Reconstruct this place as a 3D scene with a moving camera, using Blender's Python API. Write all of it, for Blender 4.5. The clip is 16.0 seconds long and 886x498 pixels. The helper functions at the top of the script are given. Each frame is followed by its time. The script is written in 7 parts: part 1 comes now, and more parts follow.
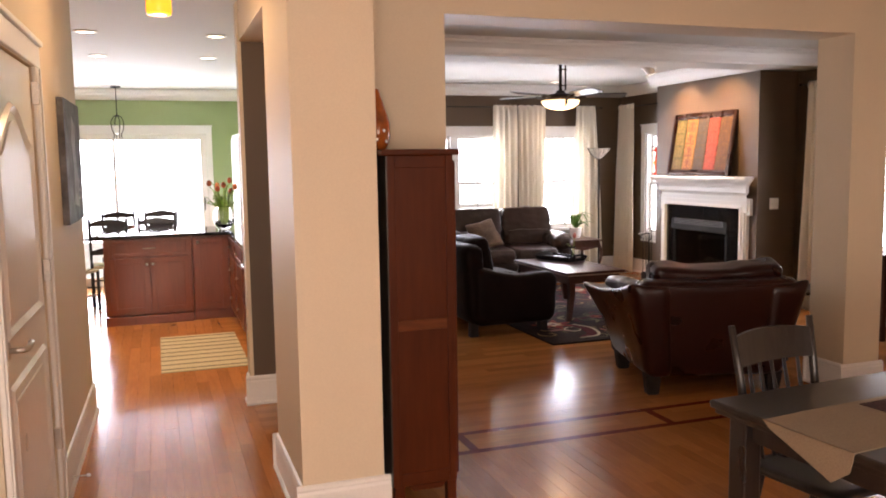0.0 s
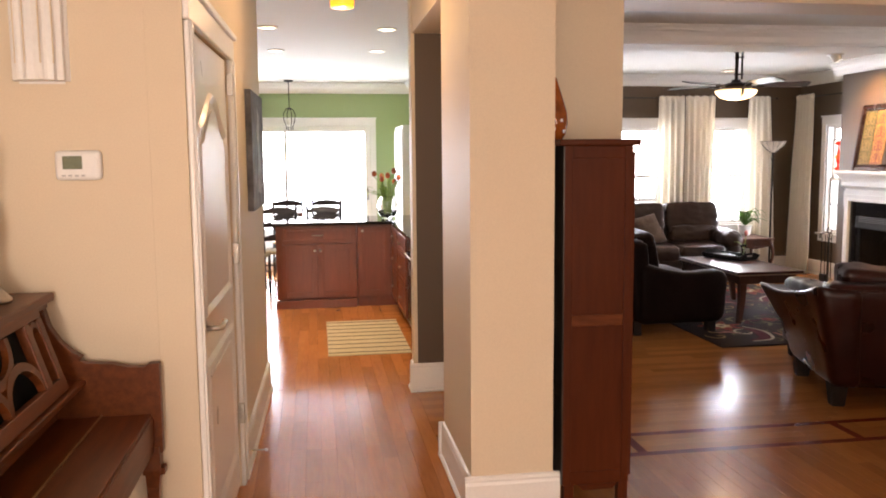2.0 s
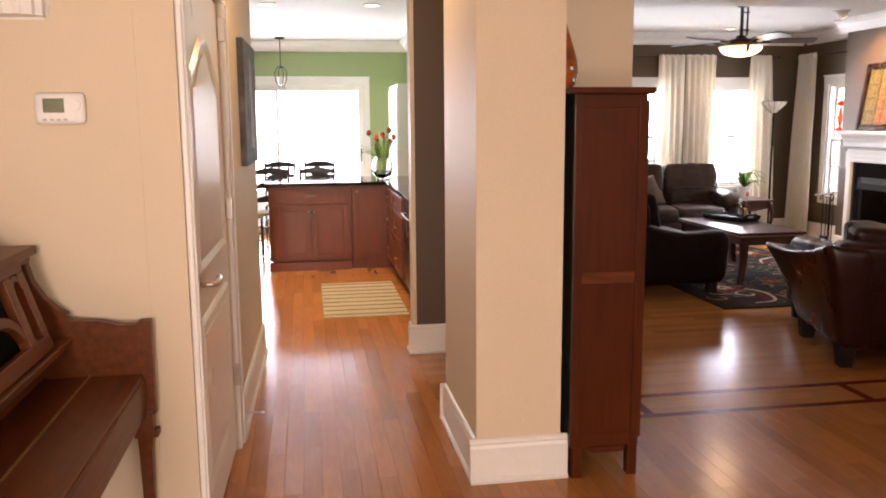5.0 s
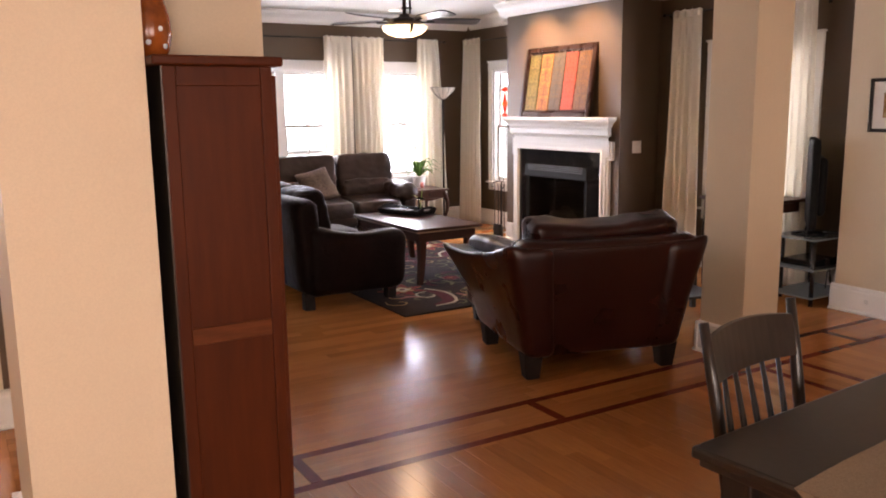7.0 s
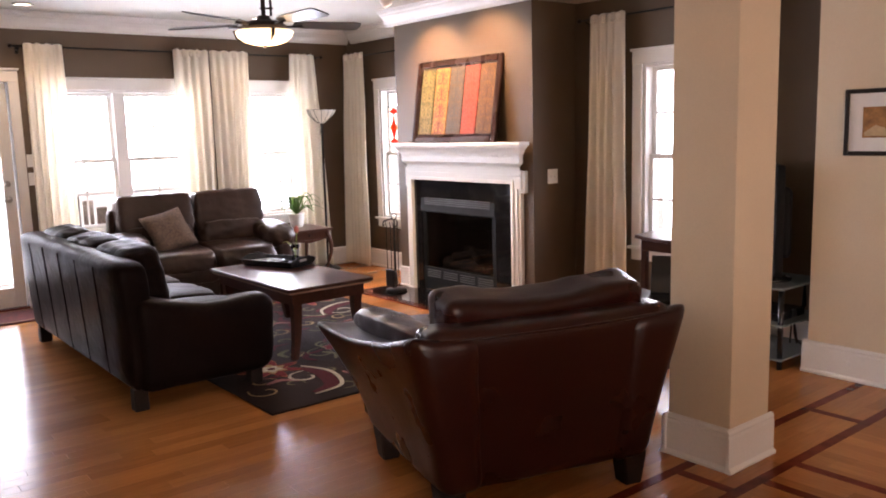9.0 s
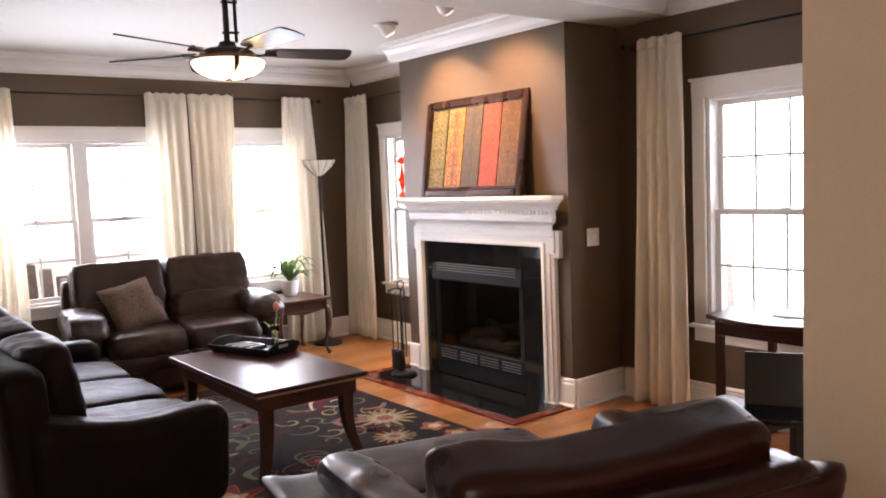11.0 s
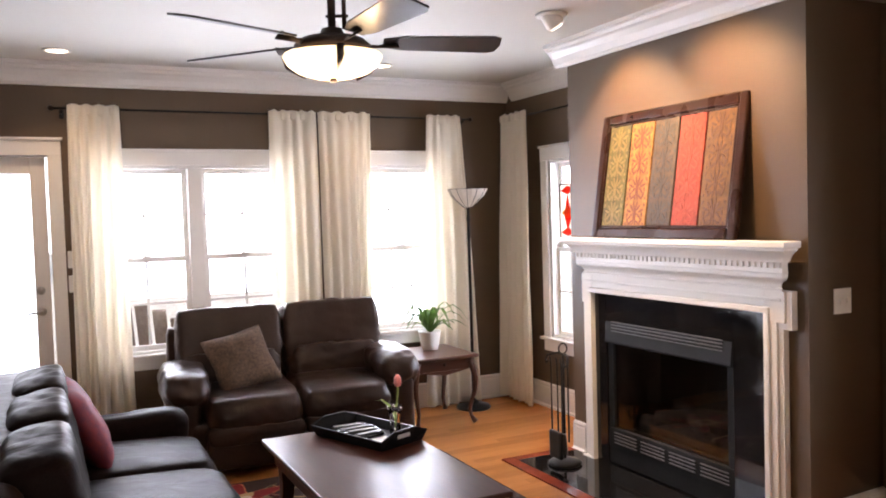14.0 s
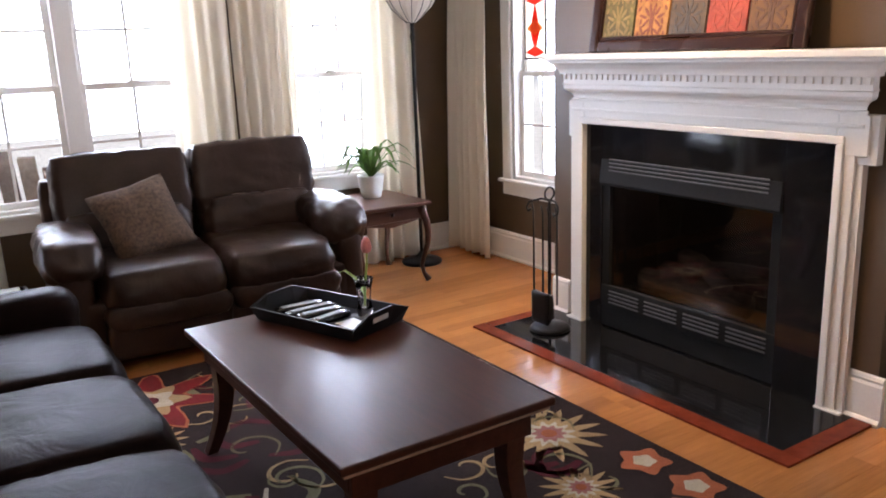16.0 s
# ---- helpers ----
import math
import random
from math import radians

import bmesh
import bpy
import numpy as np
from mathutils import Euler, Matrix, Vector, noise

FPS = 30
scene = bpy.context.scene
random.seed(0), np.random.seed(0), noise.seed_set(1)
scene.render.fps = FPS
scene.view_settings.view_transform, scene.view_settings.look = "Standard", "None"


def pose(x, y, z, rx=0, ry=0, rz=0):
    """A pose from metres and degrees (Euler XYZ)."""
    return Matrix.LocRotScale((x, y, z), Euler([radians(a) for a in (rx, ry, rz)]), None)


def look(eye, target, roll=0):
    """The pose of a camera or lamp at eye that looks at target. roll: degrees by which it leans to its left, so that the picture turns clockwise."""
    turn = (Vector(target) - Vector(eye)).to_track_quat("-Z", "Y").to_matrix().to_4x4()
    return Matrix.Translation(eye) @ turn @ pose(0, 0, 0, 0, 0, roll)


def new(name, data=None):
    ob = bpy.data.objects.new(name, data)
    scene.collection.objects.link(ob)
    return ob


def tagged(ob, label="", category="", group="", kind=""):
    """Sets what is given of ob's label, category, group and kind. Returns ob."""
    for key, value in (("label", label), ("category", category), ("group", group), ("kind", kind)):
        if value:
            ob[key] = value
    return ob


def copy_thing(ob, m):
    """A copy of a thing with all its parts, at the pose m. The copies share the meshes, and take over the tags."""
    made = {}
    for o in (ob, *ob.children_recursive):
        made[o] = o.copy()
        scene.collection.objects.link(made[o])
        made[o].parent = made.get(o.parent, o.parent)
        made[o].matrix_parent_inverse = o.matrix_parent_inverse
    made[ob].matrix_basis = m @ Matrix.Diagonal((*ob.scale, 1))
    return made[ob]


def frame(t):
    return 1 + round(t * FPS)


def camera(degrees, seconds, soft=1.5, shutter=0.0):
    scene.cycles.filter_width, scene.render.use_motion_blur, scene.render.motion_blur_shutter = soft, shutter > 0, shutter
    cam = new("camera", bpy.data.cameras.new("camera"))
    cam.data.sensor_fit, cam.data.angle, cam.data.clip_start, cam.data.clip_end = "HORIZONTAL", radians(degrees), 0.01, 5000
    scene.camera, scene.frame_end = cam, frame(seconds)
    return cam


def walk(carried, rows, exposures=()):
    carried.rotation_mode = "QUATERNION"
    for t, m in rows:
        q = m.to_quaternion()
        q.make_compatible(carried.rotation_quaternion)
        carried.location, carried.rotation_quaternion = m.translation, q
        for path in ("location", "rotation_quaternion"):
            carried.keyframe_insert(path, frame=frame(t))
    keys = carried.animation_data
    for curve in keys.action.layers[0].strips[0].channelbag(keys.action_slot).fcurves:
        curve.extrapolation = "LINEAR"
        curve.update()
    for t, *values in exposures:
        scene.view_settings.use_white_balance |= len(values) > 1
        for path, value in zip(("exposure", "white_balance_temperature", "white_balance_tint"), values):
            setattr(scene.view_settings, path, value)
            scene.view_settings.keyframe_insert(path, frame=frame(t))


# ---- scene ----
cam = camera(57.0, 16.0, soft=1.9)
PATH = [
    (0, (0.514, 0.298, 1.604), (1.17, 2.176, 1.393), -0.9),
    (0.5, (0.496, 0.327, 1.595), (1.077, 2.229, 1.388), -0.8),
    (1, (0.462, 0.332, 1.598), (0.959, 2.258, 1.389), -0.7),
    (1.5, (0.433, 0.359, 1.593), (0.837, 2.306, 1.381), -0.6),
    (2, (0.418, 0.379, 1.592), (0.721, 2.344, 1.369), -0.5),
    (2.5, (0.409, 0.392, 1.583), (0.614, 2.368, 1.349), -0.5),
    (3, (0.401, 0.406, 1.575), (0.52, 2.386, 1.32), -0.5),
    (5.5, (0.386, 0.66, 1.524), (0.839, 2.581, 1.202), -0.4),
    (6, (0.598, 0.897, 1.53), (1.22, 2.768, 1.197), -0.5),
    (6.5, (0.786, 1.136, 1.513), (1.61, 2.928, 1.18), -0.8),
    (7, (0.953, 1.453, 1.517), (1.97, 3.141, 1.175), -0.7),
    (7.5, (1.226, 1.778, 1.5), (2.34, 3.407, 1.178), -1.3),
    (8, (1.448, 2.063, 1.504), (2.622, 3.653, 1.198), -1.4),
    (8.5, (1.624, 2.356, 1.52), (2.858, 3.901, 1.218), -1.5),
    (10.8, (2.501, 3.551, 1.523), (3.739, 5.109, 1.325), -2.3),
    (11, (2.615, 3.617, 1.528), (3.825, 5.201, 1.361), -2.3),
    (11.5, (2.829, 3.808, 1.546), (3.978, 5.443, 1.463), -2.4),
    (12, (3.051, 4.009, 1.565), (4.135, 5.69, 1.571), -2.4),
    (12.5, (3.22, 4.154, 1.577), (4.215, 5.887, 1.65), -2.2),
    (13, (3.375, 4.32, 1.589), (4.255, 6.114, 1.675), -1.8),
    (13.5, (3.397, 4.484, 1.577), (4.226, 6.304, 1.608), -1.4),
    (14, (3.378, 4.73, 1.571), (4.255, 6.526, 1.486), -1.7),
    (14.5, (3.36, 4.986, 1.551), (4.301, 6.737, 1.329), -2.2),
    (15, (3.426, 5.271, 1.502), (4.398, 6.985, 1.156), -2.2),
    (15.5, (3.48, 5.514, 1.48), (4.488, 7.185, 1.042), -2.0),
    (16, (3.553, 5.799, 1.46), (4.61, 7.427, 0.979), -2.1),
]
walk(cam, [(t, look(eye, target, roll)) for t, eye, target, roll in PATH],
     exposures=[(0.0, -0.26, 7150, 25), (3.2, -0.18, 7150, 21), (5.3, -0.18, 7050, 25), (7.5, 0.0, 6950, 27), (8.5, 0.03, 6900, 28), (11.0, -0.12, 6800, 24), (12.0, -0.2, 6800, 23), (13.0, -0.28, 6950, 24), (13.8, -0.2, 6850, 24), (14.5, -0.3, 6550, 22), (16.0, -0.38, 6250, 21)])

# ---- light ----
scene.view_settings.exposure = 0.0
world = bpy.data.worlds.new("sky")
scene.world = world
world.use_nodes = True
wn = world.node_tree.nodes
wsky = wn.new("ShaderNodeTexSky")
wsky.sky_type, wsky.sun_disc = "NISHITA", False
wsky.sun_elevation, wsky.sun_rotation = radians(48), radians(0)
world.node_tree.links.new(wsky.outputs[0], wn["Background"].inputs[0])
wn["Background"].inputs[1].default_value = 0.12


def lamp(name, kind, m, power, colour, size=0.1, size_y=None, spread=None, spot=None, blend=0.4):
    data = bpy.data.lights.new(name, kind)
    data.energy, data.color = power, colour
    if kind == "AREA":
        data.shape, data.size, data.size_y = "RECTANGLE", size, size_y or size
        if spread:
            data.spread = radians(spread)
    elif kind == "SUN":
        data.angle = radians(size)
    else:
        data.shadow_soft_size = size
    if spot:
        data.spot_size, data.spot_blend = radians(spot), blend
    ob = new(name, data)
    ob.matrix_world = m
    return ob


SKYLIGHT = (0.76, 0.87, 1.0)
WARM = (1.0, 0.72, 0.42)
CEIL = 2.65
# the sun stands high in the north-west of the plan, over the porch side
lamp("sun", "SUN", look((0, 0, 8), (1.2, -3.2, 4.2)), 4.5, (1.0, 0.94, 0.84), 0.5)
# daylight in the window openings
for wx0, wx1, wz0, wz1, power in ((3.73, 5.01, 1.02, 1.96, 155), (5.68, 6.28, 0.66, 1.96, 90), (2.62, 3.36, 0.2, 1.9, 30)):
    lamp("window_daylight", "AREA", look(((wx0 + wx1) / 2, 10.99, (wz0 + wz1) / 2), ((wx0 + wx1) / 2, 9.0, (wz0 + wz1) / 2 - 0.2)), power, SKYLIGHT, wx1 - wx0, wz1 - wz0)
for wy0, wy1, power in ((9.35, 10.15, 70), (5.64, 6.62, 30)):
    lamp("window_daylight", "AREA", look((7.2, (wy0 + wy1) / 2, 1.27), (5.0, (wy0 + wy1) / 2, 1.05)), power, SKYLIGHT, wy1 - wy0, 1.4)
lamp("slider_daylight", "AREA", look((0.0, 12.45, 1.1), (0.0, 9.0, 2.5)), 380, SKYLIGHT, 2.3, 2.0)
# fill light for an assumed, unseen large window in the dining room's front wall
lamp("front_daylight", "AREA", look((2.6, -2.12, 1.45), (2.6, 3.0, -0.6)), 78, (1.0, 0.87, 0.75), 2.6, 1.6)
# added fill that lifts the foyer walls, set at an assumed glazed door
lamp("entry_daylight", "AREA", look((-0.2, -2.12, 1.4), (-0.3, 3.0, 1.75)), 148, (1.0, 0.93, 0.83), 0.8, 1.7)

# ---- materials ----
def srgb(r, g, b):
    return tuple(((c / 255 + 0.055) / 1.055) ** 2.4 if c > 10 else c / 3295 for c in (r, g, b))


def material(name, colour, rough=0.5, metal=0.0, grain=40.0, vary=0.08, bump=0.0, stretch=(1, 1, 1), stain=2.5, stain_amount=0.06,
             coat=0.0, random_vary=0.0, emit=0.0, second=None, sheen=0.0, rough_vary=0.08, specular=0.5, crease=0.0):
    """A surface with two scales of variation: a fine grain and broad stains."""
    m = bpy.data.materials.new(name)
    m.use_nodes = True
    t = m.node_tree
    n, link = t.nodes, t.links.new
    b = n["Principled BSDF"]
    where = n.new("ShaderNodeTexCoord")
    place = n.new("ShaderNodeMapping")
    place.inputs["Scale"].default_value = stretch
    link(where.outputs["Object"], place.inputs["Vector"])
    fine = n.new("ShaderNodeTexNoise")
    fine.inputs["Scale"].default_value, fine.inputs["Detail"].default_value, fine.inputs["Roughness"].default_value = grain, 6, 0.65
    broad = n.new("ShaderNodeTexNoise")
    broad.inputs["Scale"].default_value, broad.inputs["Detail"].default_value = stain, 3
    link(place.outputs[0], fine.inputs["Vector"])
    link(where.outputs["Object"], broad.inputs["Vector"])
    if random_vary:
        info = n.new("ShaderNodeObjectInfo")
        shift = n.new("ShaderNodeVectorMath")
        shift.operation = "SCALE"
        shift.inputs[0].default_value = (37.0, 19.0, 53.0)
        link(info.outputs["Random"], shift.inputs["Scale"])
        link(shift.outputs[0], place.inputs["Location"])
    dark = tuple(c * (1 - vary * 2.2) for c in colour) if second is None else second
    light = tuple(min(1, c * (1 + vary)) for c in colour)
    ramp = n.new("ShaderNodeMix")
    ramp.data_type = "RGBA"
    ramp.inputs["A"].default_value, ramp.inputs["B"].default_value = (*dark, 1), (*light, 1)
    spread = n.new("ShaderNodeMapRange")
    spread.inputs["From Min"].default_value, spread.inputs["From Max"].default_value = 0.3, 0.7
    link(fine.outputs["Fac"], spread.inputs["Value"])
    link(spread.outputs[0], ramp.inputs["Factor"])
    hue = n.new("ShaderNodeHueSaturation")
    value = n.new("ShaderNodeMapRange")
    value.inputs["From Min"].default_value, value.inputs["From Max"].default_value = 0.3, 0.7
    value.inputs["To Min"].default_value, value.inputs["To Max"].default_value = 1 - stain_amount, 1 + stain_amount
    link(broad.outputs["Fac"], value.inputs["Value"])
    if random_vary:
        own = n.new("ShaderNodeMapRange")
        own.inputs["To Min"].default_value, own.inputs["To Max"].default_value = 1 - random_vary, 1 + random_vary
        link(info.outputs["Random"], own.inputs["Value"])
        both = n.new("ShaderNodeMath")
        both.operation = "MULTIPLY"
        link(own.outputs[0], both.inputs[0])
        link(value.outputs[0], both.inputs[1])
        link(both.outputs[0], hue.inputs["Value"])
    else:
        link(value.outputs[0], hue.inputs["Value"])
    link(ramp.outputs["Result"], hue.inputs["Color"])
    link(hue.outputs[0], b.inputs["Base Color"])
    gloss = n.new("ShaderNodeMapRange")
    gloss.inputs["To Min"].default_value, gloss.inputs["To Max"].default_value = max(0.02, rough - rough_vary), min(1, rough + rough_vary)
    link(broad.outputs["Fac"], gloss.inputs["Value"])
    link(gloss.outputs[0], b.inputs["Roughness"])
    b.inputs["Metallic"].default_value = metal
    b.inputs["Coat Weight"].default_value = coat
    b.inputs["Coat Roughness"].default_value = 0.12
    b.inputs["Sheen Weight"].default_value = sheen
    b.inputs["Specular IOR Level"].default_value = specular
    if crease:
        folds = n.new("ShaderNodeTexNoise")
        folds.inputs["Scale"].default_value, folds.inputs["Detail"].default_value, folds.inputs["Distortion"].default_value = 7, 4, 1.2
        link(where.outputs["Object"], folds.inputs["Vector"])
        wave = n.new("ShaderNodeBump")
        wave.inputs["Strength"].default_value, wave.inputs["Distance"].default_value = crease, 0.03
        link(folds.outputs["Fac"], wave.inputs["Height"])
        link(wave.outputs[0], b.inputs["Normal"])
    if bump:
        relief = n.new("ShaderNodeBump")
        relief.inputs["Strength"].default_value, relief.inputs["Distance"].default_value = bump, 0.004
        link(fine.outputs["Fac"], relief.inputs["Height"])
        link(relief.outputs[0], b.inputs["Normal"])
        if crease:
            link(wave.outputs[0], relief.inputs["Normal"])
    if emit:
        b.inputs["Emission Color"].default_value = (*colour, 1)
        b.inputs["Emission Strength"].default_value = emit
    return m


def glass(name, tint=(1, 1, 1), rough=0.0):
    m = bpy.data.materials.new(name)
    m.use_nodes = True
    b = m.node_tree.nodes["Principled BSDF"]
    b.inputs["Base Color"].default_value = (*tint, 1)
    b.inputs["Roughness"].default_value = rough
    b.inputs["Transmission Weight"].default_value = 1.0
    b.inputs["IOR"].default_value = 1.45
    return m


def glow(name, colour, strength):
    m = bpy.data.materials.new(name)
    m.use_nodes = True
    b = m.node_tree.nodes["Principled BSDF"]
    b.inputs["Base Color"].default_value = (*colour, 1)
    b.inputs["Emission Color"].default_value = (*colour, 1)
    b.inputs["Emission Strength"].default_value = strength
    return m


BEIGE = material("beige_wall_paint", (0.66, 0.55, 0.40), 0.6, grain=180, vary=0.03, bump=0.06, stain=0.9, stain_amount=0.03)
TAUPE = material("taupe_wall_paint", (0.090, 0.056, 0.029), 0.5, grain=180, vary=0.04, bump=0.06, stain=0.9, stain_amount=0.04)
GREEN = material("green_wall_paint", (0.31, 0.40, 0.19), 0.6, grain=180, vary=0.03, bump=0.06, stain=0.9, stain_amount=0.03)
WHITE = material("white_trim_paint", (0.78, 0.765, 0.73), 0.32, grain=90, vary=0.02, bump=0.02, stain=1.5, stain_amount=0.03)
DOORW = material("white_door_paint", (0.80, 0.775, 0.73), 0.3, grain=60, vary=0.02, bump=0.03, stretch=(1, 1, 0.15), stain=1.5, stain_amount=0.02)
CEILING = material("ceiling_paint", (0.64, 0.625, 0.565), 0.8, grain=140, vary=0.03, bump=0.12, stain=0.6, stain_amount=0.03)
OAK_Y = material("oak_plank_along_hall", (0.43, 0.165, 0.046), 0.18, grain=7, vary=0.075, bump=0.015, stretch=(9, 0.8, 6), stain=1.2, stain_amount=0.08, random_vary=0.16, coat=0.0, specular=0.34, rough_vary=0.05)
OAK_X = material("oak_plank_across", (0.43, 0.165, 0.046), 0.18, grain=7, vary=0.075, bump=0.015, stretch=(0.8, 9, 6), stain=1.2, stain_amount=0.08, random_vary=0.17, coat=0.0, specular=0.34, rough_vary=0.05)
SUBFLOOR = material("floor_joint", (0.2, 0.085, 0.03), 0.6, grain=40)
MAHOGANY = material("red_inlay_wood", (0.17, 0.03, 0.013), 0.2, grain=9, vary=0.18, stretch=(1, 1, 1), random_vary=0.12, specular=0.12)
CHERRY = material("cherry_cabinet_wood", (0.074, 0.0165, 0.0045), 0.42, grain=6, vary=0.1, bump=0.015, stretch=(7, 7, 0.6), stain=1.5, stain_amount=0.14, specular=0.1)
KITCHENW = material("cherry_kitchen_wood", (0.17, 0.040, 0.014), 0.34, grain=6, vary=0.1, bump=0.03, stretch=(7, 7, 0.6), stain=1.5, stain_amount=0.1, coat=0.1)
WALNUT = material("walnut_piano_wood", (0.13, 0.034, 0.0085), 0.36, grain=6, vary=0.18, bump=0.03, stretch=(6, 0.7, 6), stain=1.5, stain_amount=0.1, specular=0.25)
ESPRESSO = material("espresso_table_wood", (0.05, 0.0155, 0.008), 0.3, grain=6, vary=0.16, bump=0.015, stretch=(7, 0.7, 7), stain=1.2, stain_amount=0.1, specular=0.22)
BLACKWOOD = material("black_painted_wood", (0.018, 0.014, 0.012), 0.3, grain=8, vary=0.2, bump=0.03, stretch=(6, 6, 0.8), coat=0.1)
LEATHER = material("dark_brown_leather", (0.011, 0.006, 0.005), 0.42, grain=220, vary=0.2, bump=0.05, stain=5, stain_amount=0.15, specular=0.03, crease=0.18)
REDLEATHER = material("oxblood_leather", (0.023, 0.0048, 0.0031), 0.29, grain=220, vary=0.15, bump=0.06, stain=4, stain_amount=0.07, specular=0.34, crease=0.05)
GREYLEATHER = material("chocolate_leather", (0.034, 0.018, 0.012), 0.33, grain=220, vary=0.2, bump=0.08, stain=5, stain_amount=0.25, specular=0.26, crease=0.17)
GRANITE = material("black_granite", (0.011, 0.011, 0.012), 0.07, grain=260, vary=0.5, stain=3, stain_amount=0.1, rough_vary=0.03)
IRON = material("black_iron", (0.018, 0.017, 0.016), 0.45, metal=0.6, grain=120, vary=0.2, bump=0.1)
BRONZE = material("oiled_bronze", (0.030, 0.018, 0.013), 0.38, metal=0.7, grain=120, vary=0.2)
NICKEL = material("brushed_nickel", (0.55, 0.52, 0.47), 0.3, metal=1.0, grain=120, vary=0.08)
PEWTER = material("polished_pewter", (0.50, 0.46, 0.41), 0.33, metal=1.0, grain=30, vary=0.12)
WHITEPLASTIC = material("white_plastic", (0.78, 0.77, 0.74), 0.4, grain=60, vary=0.02)
BLACKPLASTIC = material("black_plastic", (0.012, 0.012, 0.013), 0.25, grain=60, vary=0.1)
PANE = glass("window_glass")
# emission for the backdrop sheets: blown-out daylight put into the surface
DAYLIGHT = glow("blown_out_glow", (0.94, 0.97, 1.0), 3.2)
BULB = glow("lit_lamp", (1.0, 0.86, 0.62), 9.0)


# ---- building helpers ----
def part(name, bm, mat, parent=None, label="", smooth=False):
    mesh = bpy.data.meshes.new(name)
    bm.normal_update()
    bm.to_mesh(mesh)
    bm.free()
    for one in (mat if isinstance(mat, (list, tuple)) else [mat]):
        mesh.materials.append(one)
    if smooth:
        for p in mesh.polygons:
            p.use_smooth = True
    ob = new(name, mesh)
    ob.parent = parent
    return tagged(ob, label)


def thing(name, m, label, category, group=""):
    ob = new(name)
    ob.empty_display_size = 0.1
    ob.matrix_world = m
    return tagged(ob, label, category, group)


def setting(ob, label, category):
    return tagged(ob, label, category, kind="structure")


def box(x0, y0, z0, x1, y1, z1, bevel=0.0, segments=2, bm=None):
    own = bmesh.new()
    bmesh.ops.create_cube(own, size=1)
    for v in own.verts:
        v.co = Vector((x0 + (v.co.x + 0.5) * (x1 - x0), y0 + (v.co.y + 0.5) * (y1 - y0), z0 + (v.co.z + 0.5) * (z1 - z0)))
    if bevel:
        bmesh.ops.bevel(own, geom=own.edges[:], offset=bevel, segments=segments, profile=0.5, affect="EDGES")
    return merged(bm, own)


def merged(bm, own):
    if bm is None:
        return own
    mesh = bpy.data.meshes.new("joint")
    own.to_mesh(mesh)
    own.free()
    bm.from_mesh(mesh)
    bpy.data.meshes.remove(mesh)
    return bm


def moved(bm, m):
    bmesh.ops.transform(bm, matrix=m, verts=bm.verts[:])
    return bm


def lathe(profile, steps=24, bm=None, at=(0, 0, 0)):
    """A turned shape from (radius, height) pairs."""
    own = bmesh.new()
    rings = []
    for r, z in profile:
        if r < 1e-4:
            rings.append([own.verts.new((at[0], at[1], at[2] + z))])
        else:
            rings.append([own.verts.new((at[0] + r * math.cos(2 * math.pi * i / steps), at[1] + r * math.sin(2 * math.pi * i / steps), at[2] + z)) for i in range(steps)])
    for a, b in zip(rings, rings[1:]):
        for i in range(steps):
            j = (i + 1) % steps
            if len(a) == 1 and len(b) == 1:
                continue
            if len(a) == 1:
                own.faces.new((a[0], b[j], b[i]))
            elif len(b) == 1:
                own.faces.new((a[i], a[j], b[0]))
            else:
                own.faces.new((a[i], a[j], b[j], b[i]))
    for ring, flip in ((rings[0], True), (rings[-1], False)):
        if len(ring) > 1:
            own.faces.new(ring[::-1] if flip else ring)
    bmesh.ops.recalc_face_normals(own, faces=own.faces[:])
    return merged(bm, own)


def tube(points, radius, steps=8, bm=None, flat=1.0):
    """A rod along points; radius may be one number or one for each point."""
    own = bmesh.new()
    pts = [Vector(p) for p in points]
    radii = radius if isinstance(radius, (list, tuple)) else [radius] * len(pts)
    rings = []
    side = None
    for i, p in enumerate(pts):
        way = (pts[min(i + 1, len(pts) - 1)] - pts[max(i - 1, 0)]).normalized()
        if side is None:
            side = way.orthogonal().normalized()
        side = (side - way * side.dot(way)).normalized()
        up = way.cross(side)
        rings.append([own.verts.new(p + radii[i] * (side * math.cos(2 * math.pi * k / steps) + up * math.sin(2 * math.pi * k / steps) * flat)) for k in range(steps)])
    for a, b in zip(rings, rings[1:]):
        for k in range(steps):
            own.faces.new((a[k], a[(k + 1) % steps], b[(k + 1) % steps], b[k]))
    own.faces.new(rings[0][::-1])
    own.faces.new(rings[-1])
    bmesh.ops.recalc_face_normals(own, faces=own.faces[:])
    return merged(bm, own)


def cyl(x, y, z0, z1, r0, r1=None, steps=16, bm=None):
    return lathe([(r0, z0), (r1 if r1 is not None else r0, z1)], steps, bm, (x, y, 0))


def prism(outline, m, depth, bm=None, bevel=0.0):
    """An outline of (u, v) pairs, extruded by depth along its normal, set in place by m."""
    own = bmesh.new()
    low = [own.verts.new((u, v, 0)) for u, v in outline]
    high = [own.verts.new((u, v, depth)) for u, v in outline]
    own.faces.new(low[::-1])
    own.faces.new(high)
    for i in range(len(low)):
        j = (i + 1) % len(low)
        own.faces.new((low[i], low[j], high[j], high[i]))
    bmesh.ops.recalc_face_normals(own, faces=own.faces[:])
    if bevel:
        bmesh.ops.bevel(own, geom=own.edges[:], offset=bevel, segments=2, profile=0.5, affect="EDGES")
    moved(own, m)
    return merged(bm, own)


